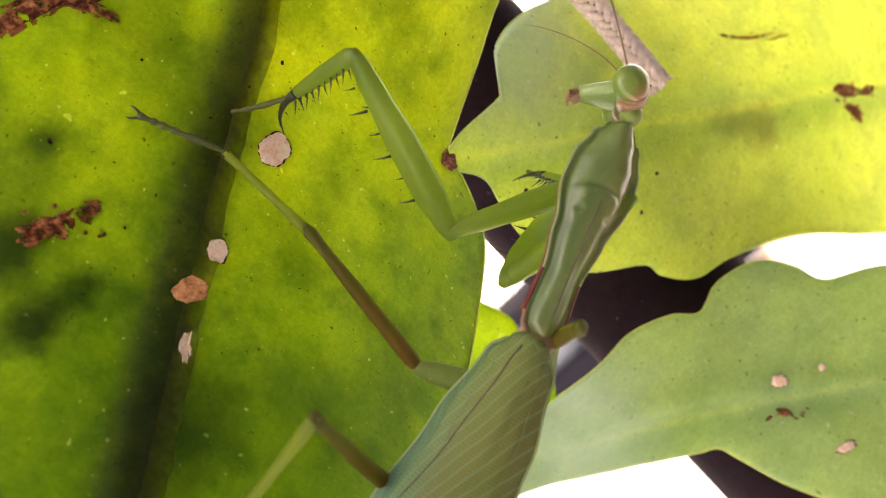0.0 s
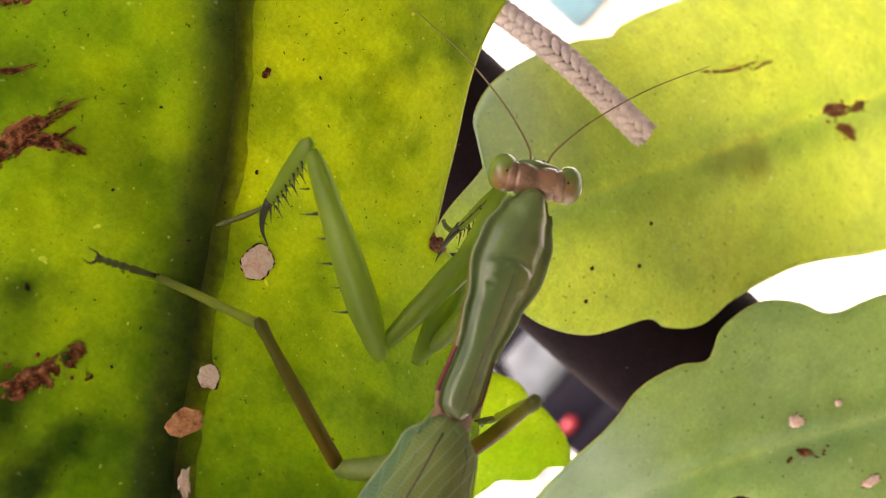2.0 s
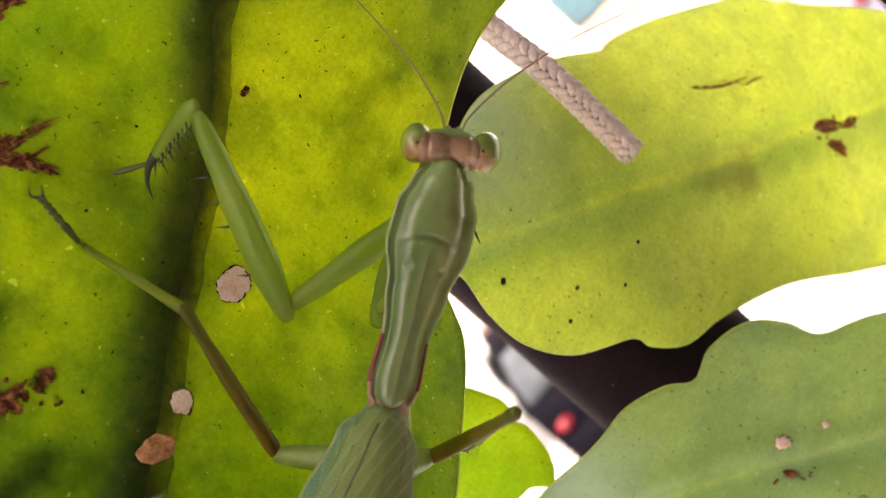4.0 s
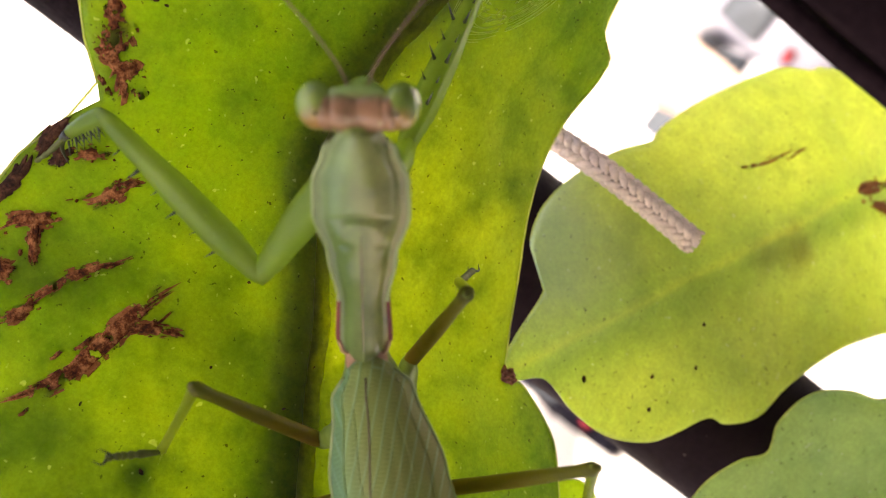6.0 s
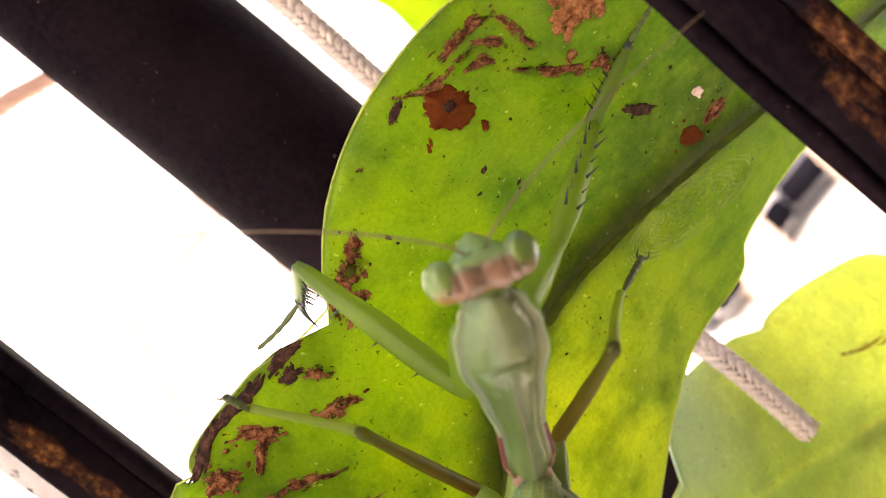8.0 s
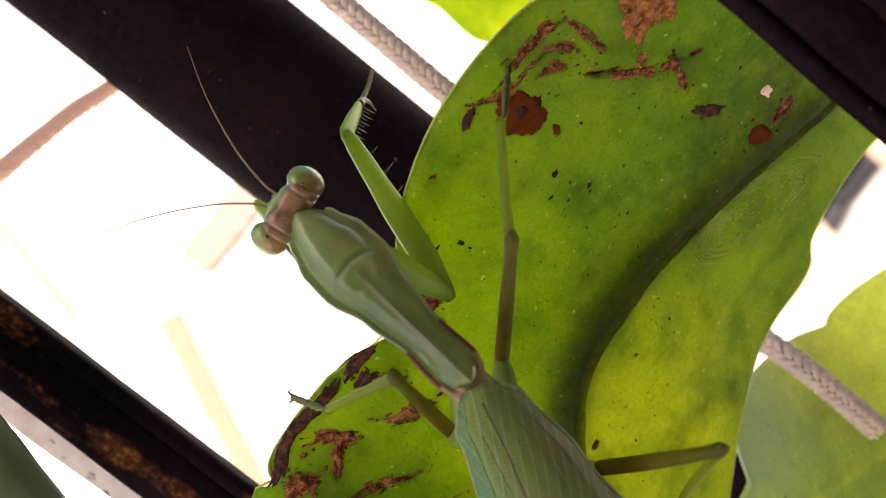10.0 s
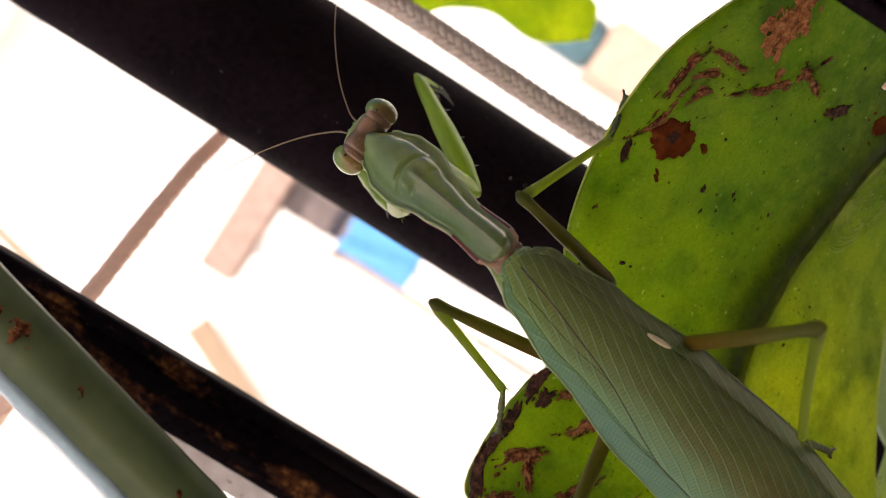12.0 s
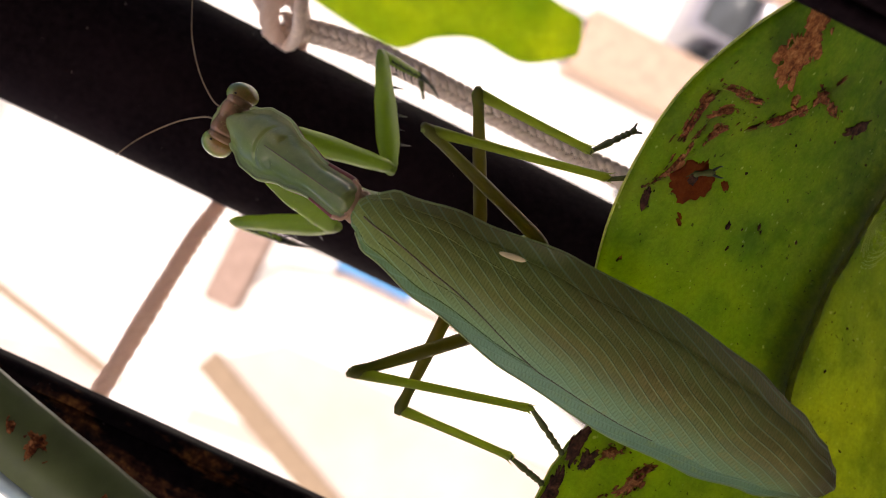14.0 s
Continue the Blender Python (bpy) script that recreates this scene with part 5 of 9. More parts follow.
                z -= 0.045 * math.exp(-(((x - 1.26) / 0.03) ** 2 + ((abs(y) - 0.16) / 0.03) ** 2))
            else:
                z = -0.3 * full * abs(s) ** 1.1
            ring.append(Vector((x, y, z)))
        rings.append(ring)
        for sg, f in zip((1, -1), flanges):
            f.append(Vector((x, sg * (w + 0.012), 0.0)))
    pro = part("pronotum", loft(bmesh.new(), rings), PRONOTUM_GREEN, thing, "waisted grey-green shield with a groove")
    moving["pronotum"] = pro
    ridge = [Vector((x, 0, 0.012 + 0.19 * (0.55 + 0.45 * w / 0.415) + 0.02)) for x, w in rows if 0.12 < x < 1.42]
    part("keel", tube(bmesh.new(), ridge, lambda s: 0.004 + 0.004 * math.sin(math.pi * s), 6), SEAM, pro, "thin dark keel line")
    back = [flanges[0][k] for k in range(9, 0, -1)] + [flanges[1][k] for k in range(1, 10)]
    part("hind_rim", tube(bmesh.new(), [p + Vector((-0.006, 0, 0.0)) for p in back], 0.026, 6), COLLAR, pro, "pinkish hind rim")
    for f in flanges:
        part("margin", tube(bmesh.new(), [p + Vector((0, 0, -0.03)) for p in f[8:84]], lambda s: 0.034 * (1 - 0.8 * s), 6), MARGIN, pro, "dark reddish-brown margin")
        bm = bmesh.new()
        for k in range(40, 100, 2):
            p = f[k]
            tube(bm, [p, p + Vector((0.0, math.copysign(0.018, p.y), 0.0))], lambda s: 0.01 * (1 - s) + 0.002, 4)
        tube(bm, [p + Vector((0, 0, 0.004)) for p in f[30:104]], 0.02, 6)
        part("fringe", bm, RIM_PALE, pro)

    # head
    rings = []
    for y, r in shaped(96, [(-0.37, 0.03), (-0.34, 0.1), (-0.26, 0.15), (-0.12, 0.16), (0.0, 0.15), (0.12, 0.16), (0.26, 0.15), (0.34, 0.1), (0.37, 0.03)]):
        r *= 1 - 0.07 * math.exp(-((abs(y) - 0.2) / 0.018) ** 2) - 0.03 * math.exp(-(y / 0.03) ** 2)
        ring = []
        for k in range(36):
            a = 2 * math.pi * k / 36
            wave = 1 + 0.04 * noise.noise((y * 7, math.cos(a) * 2, math.sin(a) * 2))
            ring.append(Vector((0.11 + math.cos(a) * r * wave, y, 0.045 + math.sin(a) * r * 1.12 * wave)))
        rings.append(ring)
    HEAD_SKIN.node_tree.nodes["Principled BSDF"].inputs["Coat Weight"].default_value = 0.35
    head = part("head", loft(bmesh.new(), rings), HEAD_SKIN, thing, "green head with a pinkish-brown back")
    moving["head"] = head
    rings = []
    for k in range(24):
        s = k / 23
        mid = Vector((0.17 + 0.36 * s, 0, 0.05 - 0.34 * s))
        wide, deep = 0.27 * (1 - s) ** 0.8 + 0.07, 0.13 - 0.05 * s
        up = Vector((0.68, 0, 0.73))
        rings.append([mid + Vector((0, 1, 0)) * math.cos(a) * wide + up * math.sin(a) * deep for a in (2 * math.pi * q / 24 for q in range(24))])
    part("face", loft(bmesh.new(), rings), HEAD_SKIN, head, "smooth green triangular face")
    bm = bmesh.new()
    for c, r in (((0.53, 0.0, -0.31), (0.07, 0.075, 0.06)), ((0.56, 0.035, -0.35), (0.05, 0.035, 0.06)), ((0.56, -0.035, -0.35), (0.05, 0.035, 0.06)), ((0.5, 0.0, -0.35), (0.05, 0.06, 0.05))):
        ball(bm, c, r, 8)
    for v in bm.verts:
        v.co += 0.02 * noise.noise_vector(v.co * 22)
    part("mouth", bm, COLLAR, head, "reddish-brown mouthparts")
    part("neck", ball(bmesh.new(), (-0.01, 0, -0.05), (0.12, 0.14, 0.12), 12), BODY_GREEN, head)
    bm = bmesh.new()
    ball(bm, (0.2, 0, 0.14), (0.085, 0.25, 0.075), 14)
    for v in bm.verts:
        v.co += Vector((0.02, 0, 0.02)) * noise.noise(v.co * 12)
    part("crown", bm, HEAD_SKIN, head, "glossy green crown ridge")
    for y, x in ((-0.05, 0.27), (0.05, 0.27), (0.0, 0.24)):
        part("ocellus", ball(bmesh.new(), (x, y, 0.19), (0.026, 0.026, 0.024), 8), EYE, head, "small glassy simple eye")
    for y in (-1, 1):
        mid, radii, turn = Vector((0.165, y * 0.335, 0.04)), Vector((0.19, 0.15, 0.2)), Euler((y * 0.2, 0, y * 0.25)).to_quaternion()
        part("eye", ball(bmesh.new(), mid, radii, 20, turn), EYE, head, "glossy green compound eye")

        def on_eye(way):
            way = Vector(way).normalized()
            return mid + turn @ Vector([way[i] * radii[i] for i in range(3)])

        part("pupil", ball(bmesh.new(), on_eye((-0.72, y * 0.25, 0.62)), (0.016, 0.014, 0.016), 6), PUPIL, head, "dark false pupil")
        part("spot", ball(bmesh.new(), (0.0, y * 0.12, 0.155), (0.01, 0.011, 0.01), 6), PUPIL, head, "small dark spot")
        pts = curve_through([(0, 0, 0), (0.16, y * 0.08, 0.1), (0.6, y * 0.42, 0.26), (1.2, y * 0.98, 0.4), (1.85, y * 1.65, 0.46)], 60)
        feeler = part("antenna", tube(bmesh.new(), pts, lambda s: 0.008 * (1 - s) ** 0.7 + 0.0034, 6), ANTENNA, head, "thin brownish antenna")
        feeler.location = Vector((0.27, y * 0.08, 0.17)) * CM
        moving["left_antenna" if y > 0 else "right_antenna"] = feeler
        part("palp", tube(bmesh.new(), [(0.53, y * 0.06, -0.3), (0.58, y * 0.1, -0.38), (0.53, y * 0.1, -0.43)], 0.018, 6), COLLAR, head)

    # legs
    for hand in ("left", "right"):
        coxa = part("fore_coxa", limb([(-0.1, 0.1), (0.1, 0.17), (0.5, 0.185), (1.0, 0.155), (1.4, 0.12), (1.5, 0.07)], 36, 0.75, ridge=0.07), FORE_GREEN, thing)
        add_spines(coxa, 1.4, 0.3, 1.2, 5, 0.15, 0.05, 0.05, FORE_GREEN)
        femur = part("fore_femur", limb([(-0.1, 0.07), (0.05, 0.13), (0.5, 0.185), (1.0, 0.178), (1.6, 0.135), (1.95, 0.11), (2.1, 0.06)], 36, 0.76, ridge=0.07), FORE_GREEN, thing, "stout green spined femur")
        add_spines(femur, 2.0, 0.45, 1.75, 6, 0.15, 0.2, 0.06, SPINE_DARK, 0.25)
        tibia = part("fore_tibia", limb([(-0.06, 0.05), (0.06, 0.1), (0.4, 0.1), (0.8, 0.075), (1.0, 0.05)], 12, 0.6), FORE_GREEN, thing, "grasping tibia with dark spines and a hook")
        add_spines(tibia, 1.0, 0.18, 0.95, 9, 0.06, 0.15, 0.035, SPINE_DARK, 0.55)
        part("hook", tube(bmesh.new(), curve_through([(0.92, 0, 0.0), (1.12, 0, 0.02), (1.3, 0, 0.12), (1.38, 0, 0.28)], 14), lambda s: 0.055 * (1 - s) + 0.004, 8), SPINE_DARK, tibia, "dark curved hook")
        tarsus = part("fore_tarsus", limb([(-0.03, 0.02), (0.3, 0.034), (0.45, 0.024), (0.5, 0.034), (0.6, 0.022), (0.7, 0.032), (0.8, 0.022), (0.9, 0.03), (0.96, 0.012)], 8, 1.0, 0.03, 40), FOOT, thing)
        for key, ob in (("fore_coxa", coxa), ("fore_femur", femur), ("fore_tibia", tibia), ("fore_tarsus", tarsus)):
            moving[f"{hand}_{key}"] = ob
        for pair, fl, tl, sl in (("mid", 1.75, 1.35, 0.95), ("hind", 2.1, 2.15, 1.15)):
            coxa = part(f"{pair}_coxa", limb([(-0.05, 0.1), (0.2, 0.15), (0.6, 0.12), (0.85, 0.09), (0.9, 0.04)], 12), BODY_GREEN, thing)
            femur = part(f"{pair}_femur", limb([(-0.05, 0.06), (0.1, 0.095), (fl * 0.5, 0.09), (fl * 0.9, 0.07), (fl, 0.085), (fl + 0.07, 0.04)], 12, 0.85, 0.03), LEG_BROWN, thing)
            tibia = part(f"{pair}_tibia", limb([(-0.05, 0.04), (0.05, 0.062), (tl * 0.3, 0.05), (tl * 0.9, 0.045), (tl, 0.055), (tl + 0.03, 0.02)], 10, 1.0, -0.03), LEG_GREEN, thing)
            add_spines(tibia, tl, tl * 0.97, tl * 0.97, 1, 0.03, 0.1, 0.03, LEG_GREEN, 0.7)
            knots = [(-0.03, 0.03)]
            for a, b in ((0.0, 0.45), (0.45, 0.62), (0.62, 0.75), (0.75, 0.85), (0.85, 1.0)):
                knots += [(sl * (a + 0.02), 0.026), (sl * (b - 0.03), 0.042)]
            tarsus = part(f"{pair}_tarsus", limb(knots + [(sl + 0.01, 0.012)], 8, 1.0, 0.0, 70), FOOT, thing)
            for y in (-1, 1):
                part("claw", tube(bmesh.new(), curve_through([(sl - 0.02, y * 0.02, 0), (sl + 0.06, y * 0.06, 0.02), (sl + 0.12, y * 0.06, -0.05)], 8), lambda s: 0.016 * (1 - s) + 0.003, 5), SPINE_DARK, tarsus, "dark claw")
            for key, ob in ((f"{pair}_coxa", coxa), (f"{pair}_femur", femur), (f"{pair}_tibia", tibia), (f"{pair}_tarsus", tarsus)):
                moving[f"{hand}_{key}"] = ob
    return moving


moving = make_mantis()


def at_cm(rows):
    return [(t, pose(x * CM, y * CM, z * CM, rx, ry, rz)) for t, x, y, z, rx, ry, rz in rows]


def motions():
    # the mantis and each limb, in centimetres and degrees; limbs in the space of the mantis
    walk(moving['mantis'], at_cm([
        (0, 0.212, 9.415, -2.482, 60.9, -17.8, 5.2),
        (0.25, 0.219, 9.479, -2.306, 64.8, -17.5, 5.6),
        (0.5, 0.226, 9.544, -2.130, 68.8, -17.2, 6.1),
        (0.75, 0.065, 9.572, -1.957, 72.2, -18.3, 6.4),
        (1, -0.096, 9.601, -1.785, 75.6, -19.3, 6.7),
        (1.25, -0.132, 9.532, -1.725, 76.9, -19.2, 6.8),
        (1.5, -0.167, 9.464, -1.665, 78.2, -19.0, 6.9),
        (1.75, -0.169, 9.502, -1.695, 78.2, -18.4, 6.3),
        (2, -0.171, 9.541, -1.726, 78.2, -17.9, 5.7),
        (2.25, -0.186, 9.542, -1.720, 78.2, -17.6, 5.3),
        (2.5, -0.202, 9.544, -1.713, 78.2, -17.3, 5.0),
        (2.75, -0.206, 9.605, -1.724, 78.2, -16.8, 4.8),
        (3, -0.210, 9.667, -1.734, 78.1, -16.3, 4.6),
        (3.2, -0.200, 9.634, -1.731, 78.2, -16.4, 4.8),
        (3.7, -0.169, 9.643, -1.490, 78.7, -19.8, 4.7),
        (4.2, -0.100, 9.664, -0.949, 80.1, -27.5, 4.1),
        (4.7, -0.027, 9.687, -0.380, 81.8, -35.6, 3.3),
        (5.3, 0.016, 9.700, -0.046, 82.9, -40.4, 2.6),
        (5.5, 0.242, 9.445, 0.399, 82.7, -41.9, 2.7),
        (5.7, 0.357, 9.269, 0.687, 84.5, -44.1, 2.3),
        (6, 0.568, 8.945, 1.217, 88.0, -48.0, 1.4),
        (6.25, 0.693, 9.097, 1.439, 88.3, -49.7, 0.8),
        (6.5, 0.817, 9.250, 1.662, 88.6, -51.3, 0.2),
        (6.75, 0.968, 9.030, 2.006, 89.8, -51.5, -1.2),
        (7, 1.120, 8.810, 2.350, 91.0, -51.7, -2.6),
        (7.25, 1.128, 8.763, 2.384, 91.1, -51.7, -3.1),
        (7.5, 1.136, 8.716, 2.418, 91.3, -51.7, -3.6),
        (7.75, 1.091, 8.625, 2.510, 91.1, -51.6, -4.0),
        (8, 1.046, 8.535, 2.601, 90.9, -51.5, -4.5),
        (8.1, 1.017, 8.590, 2.697, 90.8, -52.2, -4.6),
        (8.2, 0.988, 8.645, 2.792, 90.7, -52.9, -4.6),
        (8.7, 0.973, 8.625, 3.016, 92.6, -55.7, -5.3),
        (9.2, 0.938, 8.578, 3.519, 97.7, -61.8, -7.7),
        (9.8, 0.896, 8.522, 4.134, 106.8, -69.0, -13.5),
        (10.3, 0.881, 8.501, 4.359, 111.5, -71.5, -17.0),
        (10.4, 0.917, 8.523, 4.362, 109.6, -71.3, -14.9),
        (10.5, 0.954, 8.546, 4.365, 107.6, -71.2, -12.9),
        (10.75, 1.094, 8.494, 5.011, 111.0, -72.7, -14.4),
        (11, 1.235, 8.442, 5.658, 114.9, -74.3, -16.5),
        (11.25, 1.198, 8.546, 5.782, 111.5, -76.1, -14.3),
        (11.5, 1.161, 8.651, 5.906, 107.4, -77.8, -11.4),
        (11.75, 1.191, 8.662, 6.186, 104.8, -78.2, -9.7),
        (12, 1.221, 8.673, 6.467, 102.2, -78.5, -7.8),
        (12.25, 1.239, 8.651, 6.727, 99.4, -78.4, -6.0),
        (12.5, 1.256, 8.630, 6.987, 96.7, -78.3, -4.1),
        (12.75, 1.367, 8.871, 7.449, 91.7, -80.5, -1.1),
        (13, 1.479, 9.112, 7.911, 84.4, -82.7, 4.3),
        (13.5, 1.526, 9.450, 8.383, 67.0, -84.5, 18.9),
        (14, 1.538, 9.802, 8.588, 68.9, -85.2, 14.9),
    ]))
    walk(moving['pronotum'], at_cm([
        (0, 0.00, 0.00, 0.00, 36, 9, 8),
        (0.25, 0.00, 0.00, 0.00, 32, 8, 6),
        (0.5, 0.00, 0.00, 0.00, 28, 6, 4),
        (1, 0.00, 0.00, 0.00, 22, 11, 5),
        (1.5, 0.00, 0.00, 0.00, 22, 11, 3),
        (2, 0.00, 0.00, 0.00, 21, 11, 2),
        (2.5, 0.00, 0.00, 0.00, 21, 11, 4),
        (3, 0.00, 0.00, 0.00, 20, 11, 5),
        (3.2, 0.00, 0.00, 0.00, 20, 11, 5),
        (3.7, 0.00, 0.00, 0.00, 15, 7, 4),
        (4.2, 0.00, 0.00, 0.00, 10, -1, 3),
        (4.7, 0.00, 0.00, 0.00, 6, -9, 1),
        (5.3, 0.00, 0.00, 0.00, 0, -14, -0),
        (5.5, 0.00, 0.00, 0.00, 0, -20, -5),
        (5.7, 0.00, 0.00, 0.00, -1, -24, -6),
        (6, 0.00, 0.00, 0.00, -2, -31, -10),
        (6.25, 0.00, 0.00, 0.00, -2, -31, -7),
        (6.5, 0.00, 0.00, 0.00, -1, -31, -4),
        (6.75, 0.00, 0.00, 0.00, -1, -34, -1),
        (7, 0.00, 0.00, 0.00, -1, -37, 1),
        (7.25, 0.00, 0.00, 0.00, -1, -35, 3),
        (7.5, 0.00, 0.00, 0.00, 0, -32, 5),
        (7.75, 0.00, 0.00, 0.00, 0, -32, 5),
        (8, 0.00, 0.00, 0.00, 0, -32, 6),
        (8.1, 0.00, 0.00, 0.00, 0, -33, 7),
        (8.2, 0.00, 0.00, 0.00, 0, -34, 8),
        (8.7, 0.00, 0.00, 0.00, 0, -25, 8),
        (9.2, 0.00, 0.00, 0.00, 0, -5, 10),
        (9.8, 0.00, 0.00, 0.00, 1, 19, 12),
        (10.3, 0.00, 0.00, 0.00, 2, 27, 13),
        (10.4, 0.00, 0.00, 0.00, 2, 26, 14),
        (10.5, 0.00, 0.00, 0.00, 2, 24, 14),
        (10.75, 0.00, 0.00, 0.00, 1, 28, 9),
        (11, 0.00, 0.00, 0.00, 0, 33, 2),
        (11.25, 0.00, 0.00, 0.00, 0, 31, 6),
        (11.5, 0.00, 0.00, 0.00, 1, 29, 10),
        (11.75, 0.00, 0.00, 0.00, 0, 35, 4),
        (12, 0.00, 0.00, 0.00, -2, 40, -3),
        (12.25, 0.00, 0.00, 0.00, -2, 44, -2),
        (12.5, 0.00, 0.00, 0.00, -2, 48, -1),
        (12.75, 0.00, 0.00, 0.00, -1, 47, -2),
        (13, 0.00, 0.00, 0.00, 0, 45, -3),
        (13.5, 0.00, 0.00, 0.00, 1, 43, -2),
        (14, 0.00, 0.00, 0.00, 1, 40, 0),
    ]))
    walk(moving['head'], at_cm([
        (0, 2.44, 0.29, -0.36, 106, -7, 71),
        (0.1, 2.44, 0.29, -0.36, 106, -7, 71),
        (0.2, 2.42, 0.27, -0.35, 95, -0, 70),
        (0.3, 2.36, 0.22, -0.31, 57, 21, 58),
        (0.4, 2.31, 0.17, -0.28, 20, 28, 38),
        (0.5, 2.28, 0.15, -0.26, 1, 27, 27),
        (1, 2.32, 0.19, -0.43, 5, 46, 11),
        (1.5, 2.26, 0.12, -0.43, 4, 46, 12),
        (2, 2.28, 0.10, -0.43, 3, 46, 13),
        (2.5, 2.27, 0.17, -0.43, 3, 46, 15),
        (3, 2.30, 0.21, -0.43, 3, 46, 17),
        (3.2, 2.32, 0.20, -0.43, 3, 46, 18),
        (3.7, 2.31, 0.17, -0.29, 1, 44, 13),
        (4.2, 2.28, 0.11, 0.03, -1, 41, 6),
        (4.7, 2.26, 0.03, 0.35, -1, 36, -1),
        (5.3, 2.23, -0.01, 0.55, -0, 35, -4),
        (5.5, 2.16, -0.17, 0.78, -1, 31, -7),
        (5.7, 2.09, -0.23, 0.93, -2, 28, -9),
        (6, 1.94, -0.33, 1.19, -4, 24, -13),
        (6.25, 1.96, -0.22, 1.19, -4, 25, -1),
        (6.5, 1.96, -0.12, 1.19, -3, 26, 11),
        (6.75, 1.90, -0.05, 1.29, -3, 24, 12),
        (7, 1.83, 0.03, 1.39, -3, 21, 13),
        (7.25, 1.89, 0.09, 1.31, -3, 23, 13),
        (7.5, 1.93, 0.16, 1.23, -3, 24, 13),
        (7.75, 1.93, 0.18, 1.23, -3, 24, 10),
        (8, 1.93, 0.19, 1.23, -3, 24, 8),
        (8.1, 1.91, 0.22, 1.26, -3, 23, 9),
        (8.2, 1.89, 0.25, 1.29, -3, 23, 11),
        (8.7, 2.06, 0.30, 0.98, -4, 28, 12),
        (9.2, 2.26, 0.39, 0.22, -5, 39, 14),
        (9.8, 2.13, 0.46, -0.73, -7, 53, 18),
        (10.3, 1.99, 0.46, -1.06, -7, 58, 19),
        (10.4, 2.02, 0.49, -0.99, -7, 57, 18),
        (10.5, 2.04, 0.52, -0.93, -7, 56, 17),
        (10.75, 2.00, 0.30, -1.09, -11, 59, 8),
        (11, 1.93, 0.08, -1.24, -16, 61, -2),
        (11.25, 1.96, 0.21, -1.18, -15, 59, -4),
        (11.5, 1.98, 0.34, -1.12, -13, 56, -6),
        (11.75, 1.89, 0.12, -1.31, -13, 60, -4),
        (12, 1.75, -0.10, -1.49, -12, 64, -2),
        (12.25, 1.65, -0.06, -1.61, -10, 66, -1),
        (12.5, 1.53, -0.02, -1.71, -9, 68, 1),
        (12.75, 1.58, -0.05, -1.67, -4, 67, 1),
        (13, 1.62, -0.08, -1.63, 0, 66, 2),
        (13.5, 1.69, -0.05, -1.56, 7, 63, 11),
        (14, 1.75, 0.00, -1.49, 11, 62, 12),
    ]))
    for key, y, rows in (('left_antenna', 1, [(0, 0), (3.2, 0), (5.3, 0), (6, 4), (7, 16), (8, 26), (8.2, 26), (10.3, -6), (11, 0), (12.5, -4), (14, -12)]),
                         ('right_antenna', -1, [(0, 0), (3.2, 0), (5.3, 0), (6, 0), (7, 0), (8, -24), (8.2, -24), (10.3, 26), (11, 6), (12.5, 6), (14, 14)])):
        walk(moving[key], at_cm([(t, 0.27, 0.08 * y, 0.17, 0, 0, turn) for t, turn in rows]))
